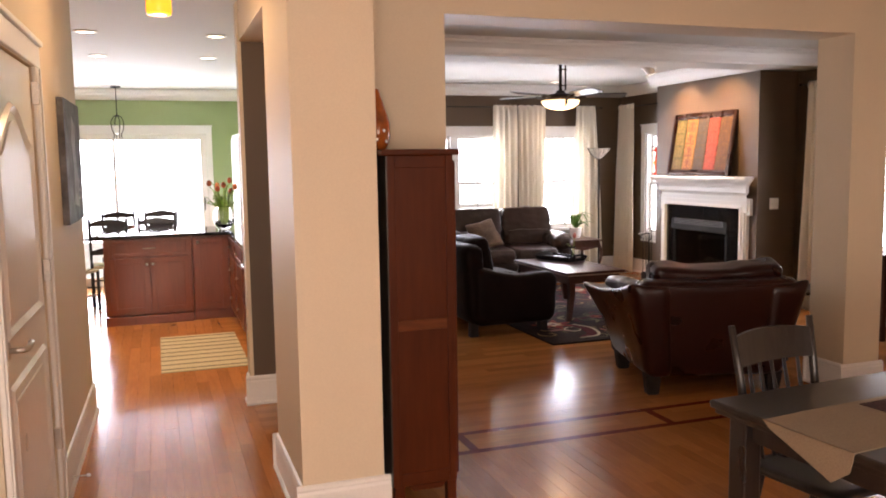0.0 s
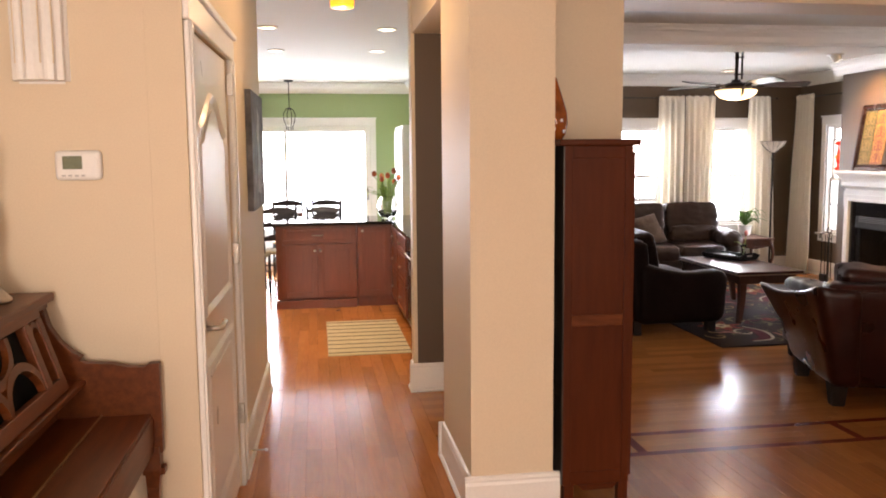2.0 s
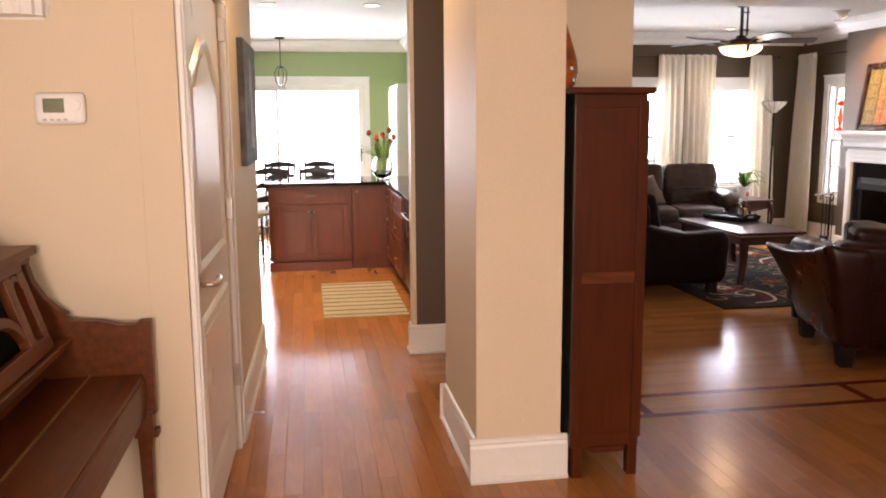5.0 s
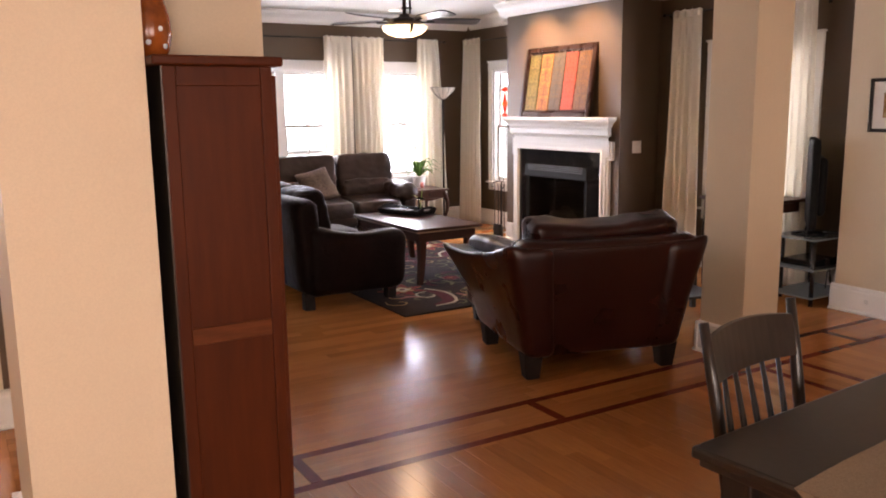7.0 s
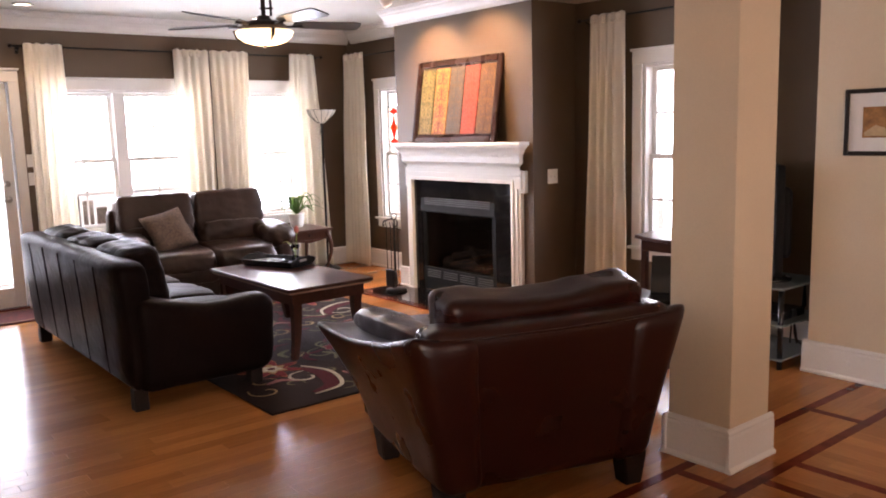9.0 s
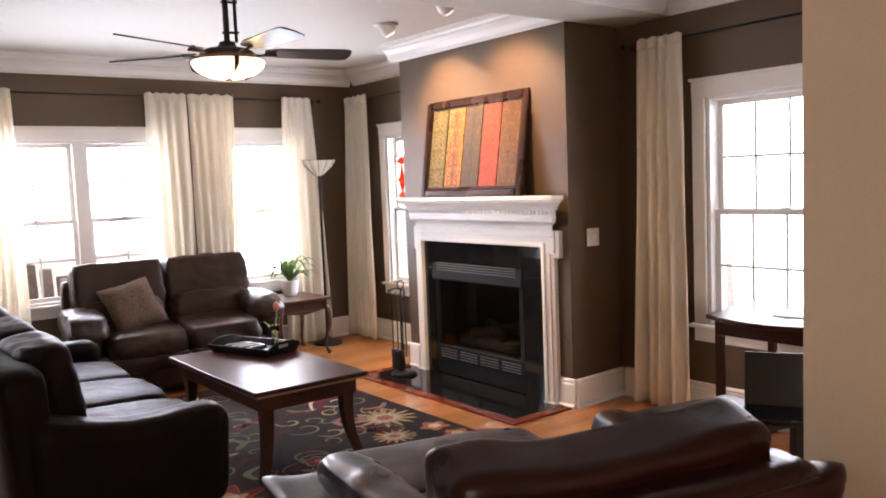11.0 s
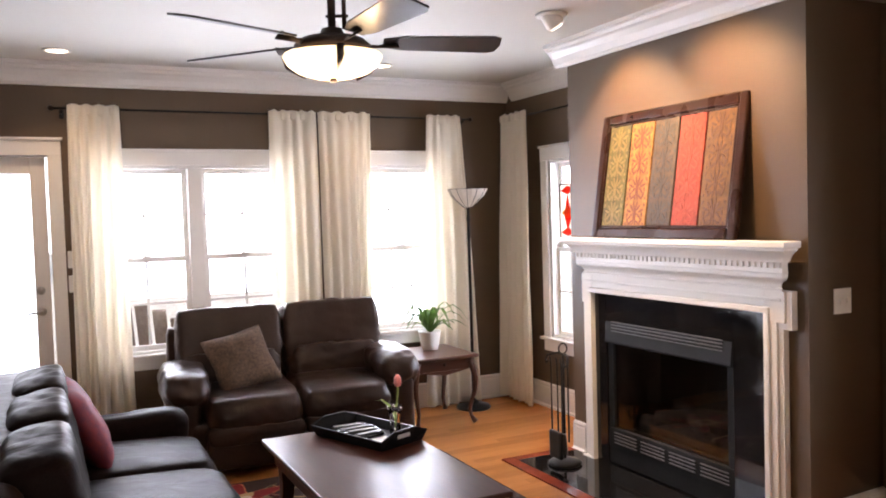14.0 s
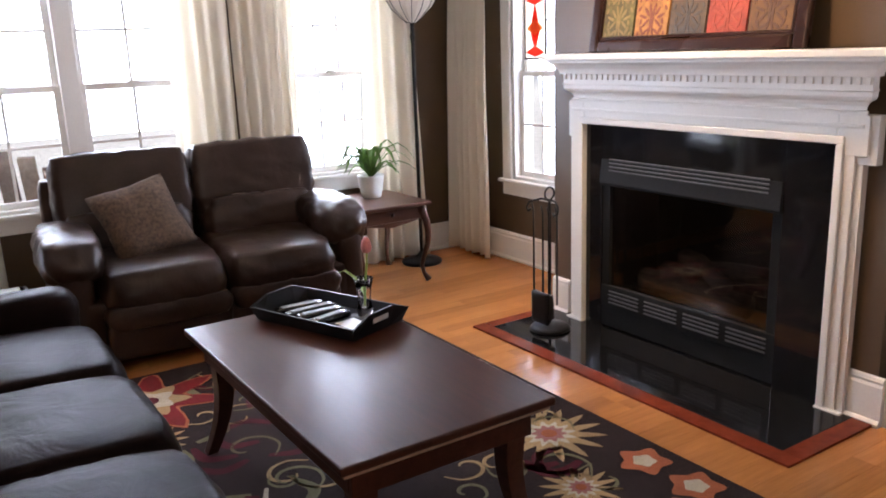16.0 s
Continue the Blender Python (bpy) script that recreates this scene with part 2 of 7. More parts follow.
def run(profile, a, b, out, bm=None):
    """A moulding: profile of (out, up) pairs drawn from a to b, standing off towards out."""
    a, b, out = Vector(a), Vector(b), Vector(out).normalized()
    up = Vector((0, 0, 1))
    own = bmesh.new()
    rows = [[own.verts.new(p + out * u + up * v) for u, v in profile] for p in (a, b)]
    k = len(profile)
    for i in range(k):
        j = (i + 1) % k
        own.faces.new((rows[0][i], rows[0][j], rows[1][j], rows[1][i]))
    own.faces.new(rows[0][::-1])
    own.faces.new(rows[1])
    bmesh.ops.recalc_face_normals(own, faces=own.faces[:])
    return merged(bm, own)


def pillow(sx, sy, sz, px=3.0, pz=2.2, n=14, seed=0, wrinkle=0.0, sag=0.0, bm=None, m=None):
    """A soft upholstered block: a superellipsoid with slight creases."""
    own = bmesh.new()
    bmesh.ops.create_cube(own, size=2)
    bmesh.ops.subdivide_edges(own, edges=own.edges[:], cuts=n, use_grid_fill=True)
    for v in own.verts:
        c = v.co.copy()
        d = (abs(c.x) ** px + abs(c.y) ** px + abs(c.z) ** pz) ** (1 / px)
        c /= d ** 0.86
        w = noise.noise(Vector((c.x * sx * 9 + seed * 7.1, c.y * sy * 9, c.z * sz * 9))) * wrinkle
        v.co = Vector((c.x * sx / 2, c.y * sy / 2, c.z * sz / 2))
        v.co += v.co.normalized() * w
        if sag and c.z > 0:
            v.co.z -= sag * (1 - min(1, c.x * c.x)) * (1 - min(1, c.y * c.y))
    if m is not None:
        moved(own, m)
    return merged(bm, own)


def soft_box(x0, y0, z0, x1, y1, z1, r=0.05, wrinkle=0.0, seed=0, bm=None, cuts=7):
    """An upholstered block with rounded edges and a faintly uneven skin."""
    own = bmesh.new()
    bmesh.ops.create_cube(own, size=1)
    bmesh.ops.subdivide_edges(own, edges=own.edges[:], cuts=cuts, use_grid_fill=True)
    size = Vector((x1 - x0, y1 - y0, z1 - z0))
    mid = Vector(((x0 + x1) / 2, (y0 + y1) / 2, (z0 + z1) / 2))
    r = min(r, min(size) / 2)
    core = size / 2 - Vector((r, r, r))
    for v in own.verts:
        q = v.co * 2
        # crowd the rows towards the edges, where the rounding is
        q = Vector([math.copysign(abs(c) ** 0.6, c) for c in q])
        p = Vector((q.x * size.x / 2, q.y * size.y / 2, q.z * size.z / 2))
        inner = Vector((max(-core.x, min(core.x, p.x)), max(-core.y, min(core.y, p.y)), max(-core.z, min(core.z, p.z))))
        d = p - inner
        if d.length > 1e-6:
            p = inner + d.normalized() * min(r, d.length)
        w = noise.noise(p * 8 + Vector((seed * 3.7, seed, 0))) * wrinkle
        v.co = mid + p + p.normalized() * w
    return merged(bm, own)

# ---- the setting ----
def wall(name, boxes, mat, label, bevel=0.0):
    bm = bmesh.new()
    for b in boxes:
        box(*b, bm=bm)
    return setting(part(name, bm, mat), label, "wall")


def opened(axis, at0, at1, lo, hi, holes, top=CEIL):
    """Boxes of a wall with openings. axis 'x': the wall runs along x between y=at0 and y=at1. holes: (from, to, bottom, top)."""
    cells, pos = [], lo
    for a, b, z0, z1 in sorted(holes):
        cells.append((pos, a, 0, top))
        if z0 > 0:
            cells.append((a, b, 0, z0))
        cells.append((a, b, z1, top))
        pos = b
    cells.append((pos, hi, 0, top))
    if axis == "x":
        return [(a, at0, z0, b, at1, z1) for a, b, z0, z1 in cells]
    return [(at0, a, z0, at1, b, z1) for a, b, z0, z1 in cells]


N0, E0 = 10.78, 6.97
wall("wall_hall_west", opened("y", -0.12, 0.0, 3.2, 6.05, [(3.31, 4.33, 0, 2.05)]), BEIGE, "beige painted hall wall with a white closet door")
wall("wall_foyer", [(-0.93, 3.2, 0, -0.12, 3.32, CEIL), (-0.93, -2.3, 0, -0.81, 3.2, CEIL)], BEIGE, "cream painted foyer wall behind the piano")
wall("wall_closet", [(-0.95, 3.32, 0, -0.9, 5.0, CEIL), (-0.9, 4.95, 0, -0.12, 5.0, CEIL)], BEIGE, "plain closet wall behind the closed door")
wall("pillar_wall", [(1.06, 3.78, 0, 1.43, 4.55, CEIL)], BEIGE, "beige wall end between hall and dining room")
wall("wall_behind_bookcase", [(1.43, 4.53, 0, 2.02, 4.62, CEIL)], BEIGE, "short beige wall behind the tall cabinet")
wall("post", [(4.865, 4.535, 0, 5.175, 4.85, 2.4)], BEIGE, "square beige post between dining and living room")
wall("header_living", [(2.02, 4.535, 2.4, 6.52, 4.85, CEIL)], BEIGE, "beige header beam over the wide opening")
wall("header_hall", [(1.06, 4.55, 2.4, 1.43, 5.8, CEIL)], BEIGE, "beige header over the hall opening")
wall("wall_end", [(1.05, 5.8, 0, 1.075, 5.93, CEIL)], BEIGE, "beige end of the wall beside the kitchen")
wall("wall_living_south", [(1.075, 5.8, 0, 1.95, 5.93, CEIL)], TAUPE, "taupe brown wall return by the hall")
wall("wall_living_west", [(1.88, 5.93, 0, 1.95, N0, CEIL)], TAUPE, "taupe brown living room wall")
wall("wall_kitchen_east", [(1.8, 5.93, 0, 1.88, 12.2, CEIL)], GREEN, "green painted kitchen wall")
NHOLES = [(2.5, 3.42, 0, 2.04), (3.7, 5.04, 0.65, 1.97), (5.66, 6.3, 0.65, 1.97)]
EHOLES = [(5.64, 6.62, 0.57, 1.97), (9.3, 10.15, 0.57, 1.97)]
wall("wall_north", opened("x", N0, N0 + 0.17, 1.88, 7.14, NHOLES), TAUPE, "taupe brown wall with windows and a glazed door")
wall("wall_east", opened("y", E0, E0 + 0.17, 4.915, N0, EHOLES), TAUPE, "taupe brown wall with two windows beside the chimney breast")
wall("wall_living_return", [(6.64, 4.915, 0, E0, 5.035, CEIL)], TAUPE, "taupe brown return beside the television")
wall("wall_dining_east", [(6.52, -2.3, 0, 6.64, 5.035, CEIL)], BEIGE, "beige dining room wall with a small picture")
wall("wall_dining_south", opened("x", -2.42, -2.3, -0.93, 6.64, [(-0.55, 0.35, 0, 2.1), (1.3, 3.9, 0.65, 2.25)]), BEIGE, "unseen beige front wall with an assumed wide window")
wall("wall_kitchen_north", opened("x", 12.2, 12.35, -3.1, 1.88, [(-1.2, 1.2, 0, 2.05)]), GREEN, "green kitchen wall with a wide glass door")
wall("wall_kitchen_west", [(-3.1, 5.93, 0, -3.0, 12.2, CEIL)], GREEN, "green painted kitchen wall")
wall("wall_kitchen_south", [(-3.0, 5.93, 0, -0.12, 6.05, CEIL)], BEIGE, "beige wall between kitchen and hall")
# the breast with the firebox recess
setting(part("chimney_breast", prism([(7.31, 0), (7.72, 0), (7.72, 0.86), (8.78, 0.86), (8.78, 0), (9.15, 0), (9.15, CEIL), (7.31, CEIL)],
                                        Matrix(((0, 0, 1, 6.47), (1, 0, 0, 0), (0, 1, 0, 0), (0, 0, 0, 1))), E0 - 6.47), TAUPE), "taupe painted chimney breast over the fireplace", "wall")
setting(part("ceiling", box(-0.93, -2.42, CEIL, 7.14, N0 + 0.17, CEIL + 0.1), CEILING), "white painted ceiling", "ceiling")
setting(part("ceiling_kitchen", box(-3.1, 5.93, CEIL + 0.004, 1.88, 12.35, CEIL + 0.104), CEILING), "white painted kitchen ceiling", "ceiling")
setting(part("ceiling_beam", box(1.95, 6.86, 2.5, E0, 7.29, CEIL), CEILING), "white dropped ceiling beam with mouldings", "beam")

CROWN = [(0, 0), (0.014, 0), (0.02, 0.012), (0.03, 0.02), (0.045, 0.06), (0.07, 0.09), (0.088, 0.1), (0.095, 0.118), (0.112, 0.124), (0.112, 0.148), (0, 0.148)]
SMALL = [(0, 0), (0.012, 0), (0.02, 0.015), (0.026, 0.04), (0.05, 0.06), (0.058, 0.078), (0.07, 0.085), (0.07, 0.1), (0, 0.1)]
BASE = [(0, 0), (0.028, 0), (0.03, 0.012), (0.02, 0.022), (0.017, 0.024), (0.017, 0.155), (0.013, 0.168), (0.016, 0.178), (0.01, 0.19), (0, 0.195)]


def mouldings(name, profile, z, lines, label, category):
    for a, b, out in lines:
        setting(part(name, run(profile, (*a, z), (*b, z), (*out, 0)), WHITE), label, category)


ZC = CEIL - 0.148
mouldings("crown_moulding", CROWN, ZC, [
    ((1.95, N0), (E0, N0), (0, -1)), ((E0, 9.15), (E0, N0 - 0.112), (-1, 0)), ((6.47, 7.29), (6.47, 9.262), (-1, 0)), ((6.47, 9.15), (E0, 9.15), (0, 1)),
    ((1.95, 7.29), (6.47, 7.29), (0, 1)), ((1.95, 5.93), (1.95, N0 - 0.112), (1, 0)),
    ((E0, 5.035), (E0, 6.86), (-1, 0)), ((1.95, 6.86), (E0 - 0.112, 6.86), (0, -1)), ((2.02, 4.85), (6.52, 4.85), (0, 1)),
    ((-3.0, 12.2), (1.8, 12.2), (0, -1)), ((1.8, 5.93), (1.8, 12.088), (-1, 0))], "white crown moulding", "moulding")
mouldings("baseboard", BASE, 0, [
    ((1.95, N0), (2.42, N0), (0, -1)), ((3.5, N0), (E0, N0), (0, -1)), ((E0, 9.15), (E0, N0 - 0.03), (-1, 0)), ((6.5, 9.15), (E0, 9.15), (0, 1)),
    ((6.47, 7.282), (E0, 7.31), (0, -1)), ((E0, 5.035), (E0, 7.28), (-1, 0)), ((1.95, 5.83), (1.95, N0 - 0.03), (1, 0)), ((1.02, 5.8), (1.98, 5.8), (0, -1)),
    ((1.05, 5.83), (1.05, 5.93), (-1, 0)), ((0, 4.44), (0, 6.05), (1, 0)), ((1.03, 3.78), (1.46, 3.78), (0, -1)), ((1.06, 3.78), (1.06, 4.55), (-1, 0)),
    ((1.43, 3.78), (1.43, 4.53), (1, 0)), ((1.46, 4.53), (2.05, 4.53), (0, -1)), ((2.02, 4.53), (2.02, 4.65), (1, 0)), ((1.43, 4.62), (2.02, 4.62), (0, 1)), ((1.03, 4.55), (1.43, 4.55), (0, 1)),
    ((4.835, 4.535), (5.205, 4.535), (0, -1)), ((4.865, 4.535), (4.865, 4.85), (-1, 0)), ((5.175, 4.535), (5.175, 4.85), (1, 0)), ((4.835, 4.85), (5.205, 4.85), (0, 1)),
    ((6.52, 4.43), (6.52, 5.065), (-1, 0)), ((6.52, 5.035), (E0 - 0.03, 5.035), (0, 1)), ((6.52, -2.3), (6.52, 3.4), (-1, 0)),
    ((-0.81, 3.2), (-0.11, 3.2), (0, -1)), ((-0.81, -2.3), (-0.81, 3.17), (1, 0)), ((1.22, 12.2), (1.8, 12.2), (0, -1))], "tall white baseboard with a shoe moulding", "baseboard")
mouldings("breast_baseboard", BASE, 0, [((6.47, 7.282), (6.47, 7.45), (-1, 0)), ((6.47, 9.02), (6.47, 9.15), (-1, 0))], "tall white baseboard with a shoe moulding", "baseboard")


# ---- windows and doors ----
def casing(parent, a0, a1, z0, z1, axis, at, out, sill=True, width=0.09):
    """Trim round an opening: two sides, a head with a cap, a sill with an apron."""
    def bar(name, u0, u1, w0, w1, thick, bevel=0.004):
        lo, hi = sorted((at, at + out * thick))
        bm = box(u0, lo, w0, u1, hi, w1, bevel) if axis == "x" else box(lo, u0, w0, hi, u1, w1, bevel)
        return part(name, bm, WHITE, parent)
    bar("side_casing", a0 - width, a0, z0, z1, 0.02)
    bar("side_casing", a1, a1 + width, z0, z1, 0.02)
    bar("head_casing", a0 - width, a1 + width, z1, z1 + 0.1, 0.024)
    bar("head_cap", a0 - width - 0.012, a1 + width + 0.012, z1 + 0.1, z1 + 0.118, 0.036)
    if sill:
        bar("sill", a0 - width - 0.02, a1 + width + 0.02, z0 - 0.022, z0, 0.05)
        bar("apron", a0 - width, a1 + width, z0 - 0.11, z0 - 0.022, 0.02)


def window(name, axis, at, out, a0, a1, z0, z1, units, columns, label):
    """A double-hung window set back in its wall, with thin muntins. out: the side on which the room lies."""
    w = setting(new(name), label, "window")
    casing(w, a0, a1, z0, z1, axis, at, out)

    def bar(nm, parent, u0, u1, w0, w1, d0, d1, mat=WHITE, bevel=0.003):
        lo, hi = sorted((at - out * d0, at - out * d1))
        bm = box(u0, lo, w0, u1, hi, w1, bevel) if axis == "x" else box(lo, u0, w0, hi, u1, w1, bevel)
        return part(nm, bm, mat, parent)
    bar("jamb", w, a0, a0 + 0.025, z0, z1, 0.0, 0.16)
    bar("jamb", w, a1 - 0.025, a1, z0, z1, 0.0, 0.16)
    bar("jamb", w, a0 + 0.025, a1 - 0.025, z1 - 0.02, z1, 0.0, 0.16)
    bar("jamb", w, a0 + 0.025, a1 - 0.025, z0, z0 + 0.02, 0.0, 0.16)
    gap, span = 0.1, a1 - a0 - 0.05
    each = (span - gap * (units - 1)) / units
    mid = (z0 + z1) / 2
    for u in range(units):
        s0 = a0 + 0.025 + u * (each + gap)
        s1 = s0 + each
        if u:
            bar("mullion", w, s0 - gap, s0, z0 + 0.02, z1 - 0.02, 0.01, 0.15)
        for low, high, d in ((mid - 0.015, z1 - 0.02, 0.085), (z0 + 0.02, mid + 0.015, 0.05)):
            sash = bar("sash", w, s0, s0 + 0.035, low, high, d, d + 0.032)
            bar("stile", sash, s1 - 0.035, s1, low, high, d, d + 0.032)
            bar("rail", sash, s0 + 0.035, s1 - 0.035, low, low + 0.035, d, d + 0.032)
            bar("rail", sash, s0 + 0.035, s1 - 0.035, high - 0.033, high, d, d + 0.032)
            g = bar("pane", sash, s0 + 0.034, s1 - 0.034, low + 0.034, high - 0.032, d + 0.014, d + 0.017, PANE, 0)
            g.visible_shadow = False
            for c in range(1, columns):
                x = s0 + 0.035 + (s1 - s0 - 0.07) * c / columns
                bar("muntin", sash, x - 0.008, x + 0.008, low + 0.035, high - 0.033, d + 0.006, d + 0.013, WHITE, 0)
            z = (low + high) / 2
            bar("muntin", sash, s0 + 0.035, s1 - 0.035, z - 0.008, z + 0.008, d + 0.004, d + 0.011, WHITE, 0)
        bar("sash_lock", w, (s0 + s1) / 2 - 0.03, (s0 + s1) / 2 + 0.03, mid + 0.015, mid + 0.028, 0.03, 0.06)
    return w


window("window_1", "x", N0, -1, 3.7, 5.04, 0.65, 1.97, 2, 2, "white double-hung twin window flooded with daylight")
window("window_2", "x", N0, -1, 5.66, 6.3, 0.65, 1.97, 1, 3, "white double-hung window beside the curtains")
window("window_3", "y", E0, -1, 9.3, 10.15, 0.57, 1.97, 1, 4, "white double-hung window beside the fireplace")
window("window_4", "y", E0, -1, 5.64, 6.62, 0.57, 1.97, 1, 4, "white double-hung window with thin muntins")
# unseen opening, assumed so the fill behind the viewer has a window
window("window_5", "x", -2.3, 1, 1.3, 3.9, 0.65, 2.25, 3, 2, "assumed wide white front window, unseen behind the viewer")

# glazed exterior door in the north wall
d = setting(new("door_1"), "white exterior door with a large glass pane, closed", "door")
casing(d, 2.5, 3.42, 0, 2.04, "x", N0, -1, sill=False, width=0.085)
for x0, x1, z0, z1 in ((2.52, 2.63, 0.02, 2.03), (3.31, 3.405, 0.02, 2.03)):
    part("door_stile", box(x0, N0 + 0.03, z0, x1, N0 + 0.075, z1, 0.004), DOORW, d)
part("door_rail", box(2.63, N0 + 0.03, 0.02, 3.31, N0 + 0.075, 0.2, 0.004), DOORW, d)
part("door_rail", box(2.63, N0 + 0.03, 1.92, 3.31, N0 + 0.075, 2.03, 0.004), DOORW, d)
pane = part("pane", box(2.63, N0 + 0.05, 0.2, 3.31, N0 + 0.056, 1.92), PANE, d)
pane.visible_shadow = False
part("threshold", box(2.5, N0 - 0.02, 0.0, 3.42, N0 + 0.17, 0.018, 0.004), MAHOGANY, d)
k = part("door_lever", tube([(3.345, N0 + 0.03, 1.0), (3.345, N0 - 0.03, 1.0), (3.335, N0 - 0.045, 1.0), (3.26, N0 - 0.045, 0.995)], 0.009, 10), NICKEL, d, "brushed nickel lever", True)
part("rose", moved(cyl(0, 0, 0, 0.012, 0.03, 0.027), Matrix.Translation((3.345, N0 + 0.03, 1.0)) @ Matrix.Rotation(radians(90), 4, "X")), NICKEL, k, "", True)
part("deadbolt", moved(cyl(0, 0, 0, 0.02, 0.028, 0.024), Matrix.Translation((3.345, N0 + 0.03, 1.14)) @ Matrix.Rotation(radians(90), 4, "X")), NICKEL, d, "round nickel deadbolt", True)

# closet door in the hall, two panels with an arched top panel
d = setting(new("door_2"), "white panelled closet door, closed, with a nickel lever", "door")
for a0, a1, z0, z1 in ((3.215, 3.31, 0, 2.05), (4.33, 4.44, 0, 2.05)):
    part("side_casing", box(0, a0, z0, 0.02, a1, z1, 0.006), WHITE, d)
    part("casing_bead", box(0.02, a0 + (0.006 if a0 < 4 else 0.075), z0, 0.028, a0 + (0.03 if a0 < 4 else 0.1), z1, 0.004), WHITE, d)
part("head_casing", box(0, 3.2, 2.05, 0.022, 4.45, 2.15, 0.006), WHITE, d)
part("head_cap", box(0, 3.19, 2.15, 0.038, 4.46, 2.175, 0.006), WHITE, d)
slab = part("door_slab", box(-0.045, 3.315, 0.01, -0.008, 4.325, 2.045, 0.003), DOORW, d)


def arch(y0, y1, z0, z1, rise, n=14):
    pts = [(y0, z0), (y1, z0), (y1, z1)]
    for i in range(1, n):
        u = i / n
        pts.append((y1 + (y0 - y1) * u, z1 + rise * (0.5 - 0.5 * math.cos(2 * math.pi * u))))
    pts.append((y0, z1))
    return pts


STAND = Matrix(((0, 0, 1, 0), (1, 0, 0, 0), (0, 1, 0, 0), (0, 0, 0, 1)))
for z0, z1, rise in ((1.0, 1.72, 0.14), (0.2, 0.84, 0.0)):
    outer, inner = arch(3.43, 4.21, z0, z1, rise), arch(3.47, 4.17, z0 + 0.04, z1 - 0.04, rise)
    bm = bmesh.new()
    rows = [[bm.verts.new((x, y, z)) for y, z in ring] for x, ring in ((-0.008, outer), (0.006, [(a * 0.6 + b * 0.4, c * 0.6 + e * 0.4) for (a, c), (b, e) in zip(outer, inner)]), (-0.006, inner))]
    for p, q in zip(rows, rows[1:]):
        for i in range(len(p)):
            j = (i + 1) % len(p)
            bm.faces.new((p[i], p[j], q[j], q[i]))
    bmesh.ops.recalc_face_normals(bm, faces=bm.faces[:])
    part("panel_moulding", bm, DOORW, slab)
    part("panel", prism(arch(3.5, 4.14, z0 + 0.07, z1 - 0.07, rise), STAND @ Matrix.Translation((0, 0, -0.008)), 0.008, None, 0.003), DOORW, slab)
for z in (0.37, 1.15, 1.935):
    part("hinge", box(-0.004, 4.318, z - 0.05, 0.026, 4.336, z + 0.05, 0.003), NICKEL, d, "satin nickel hinge")
k = part("door_lever", tube([(-0.01, 3.4, 0.98), (0.05, 3.4, 0.98), (0.06, 3.41, 0.98), (0.062, 3.5, 0.985), (0.055, 3.52, 0.985)], 0.01, 10), NICKEL, d, "satin nickel lever", True)
part("rose", moved(cyl(0, 0, 0, 0.014, 0.034, 0.03), Matrix.Translation((-0.008, 3.4, 0.98)) @ Matrix.Rotation(radians(90), 4, "Y")), NICKEL, k, "", True)

# wide glass door of the kitchen
d = setting(new("door_3"), "wide white framed sliding glass door", "door")
casing(d, -1.2, 1.2, 0, 2.05, "x", 12.2, -1, sill=False, width=0.08)
for x0, x1 in ((-1.2, -1.12), (-0.02, 0.02), (1.12, 1.2)):
    part("door_stile", box(x0, 12.22, 0.0, x1, 12.28, 2.05, 0.004), DOORW, d)
for x0, x1 in ((-1.12, -0.02), (0.02, 1.12)):
    part("door_rail", box(x0, 12.23, 0.0, x1, 12.27, 0.12, 0.003), DOORW, d)
    part("door_rail", box(x0, 12.23, 1.97, x1, 12.27, 2.05, 0.003), DOORW, d)
    pane = part("pane", box(x0, 12.248, 0.12, x1, 12.253, 1.97), PANE, d)
    pane.visible_shadow = False
part("door_pull", tube([(1.15, 12.2, 1.0), (1.15, 12.16, 1.0), (1.15, 12.16, 1.16), (1.15, 12.2, 1.16)], 0.008), IRON, d, "black pull", True)
d = setting(new("door_4"), "white door casing on the dining room wall", "door")
part("side_casing", box(6.498, 4.3, 0, 6.52, 4.41, 2.08, 0.005), WHITE, d)
part("side_casing", box(6.498, 3.42, 0, 6.52, 3.53, 2.08, 0.005), WHITE, d)
part("head_casing", box(6.496, 3.42, 2.08, 6.52, 4.41, 2.18, 0.005), WHITE, d)
part("door_slab", box(6.508, 3.53, 0.01, 6.519, 4.3, 2.08, 0.003), DOORW, d)

# unseen front door, assumed as the opening for the foyer fill
d = setting(new("door_5"), "assumed glazed white front door, unseen behind the viewer", "door")
casing(d, -0.55, 0.35, 0, 2.1, "x", -2.3, 1, sill=False, width=0.09)
for x0, x1, z0, z1 in ((-0.54, -0.44, 0.01, 2.09), (0.24, 0.34, 0.01, 2.09), (-0.44, 0.24, 0.01, 0.3), (-0.44, 0.24, 1.97, 2.09)):
    part("door_stile", box(x0, -2.38, z0, x1, -2.34, z1, 0.004), DOORW, d)
pane = part("pane", box(-0.44, -2.362, 0.3, 0.24, -2.357, 1.97), PANE, d)
pane.visible_shadow = False

# ground outside, and glowing white sheets in place of the overexposed view
setting(part("ground", box(-90, -90, -0.45, 90, 90, -0.4), material("deck_and_lawn", (0.55, 0.55, 0.49), 0.9, grain=8, vary=0.2)), "pale sunlit ground outside the windows", "ground")
setting(part("backdrop", box(-60, 70, -1, 60, 70.2, 40), DAYLIGHT), "glowing white sheet standing in for the overexposed outdoors", "backdrop")
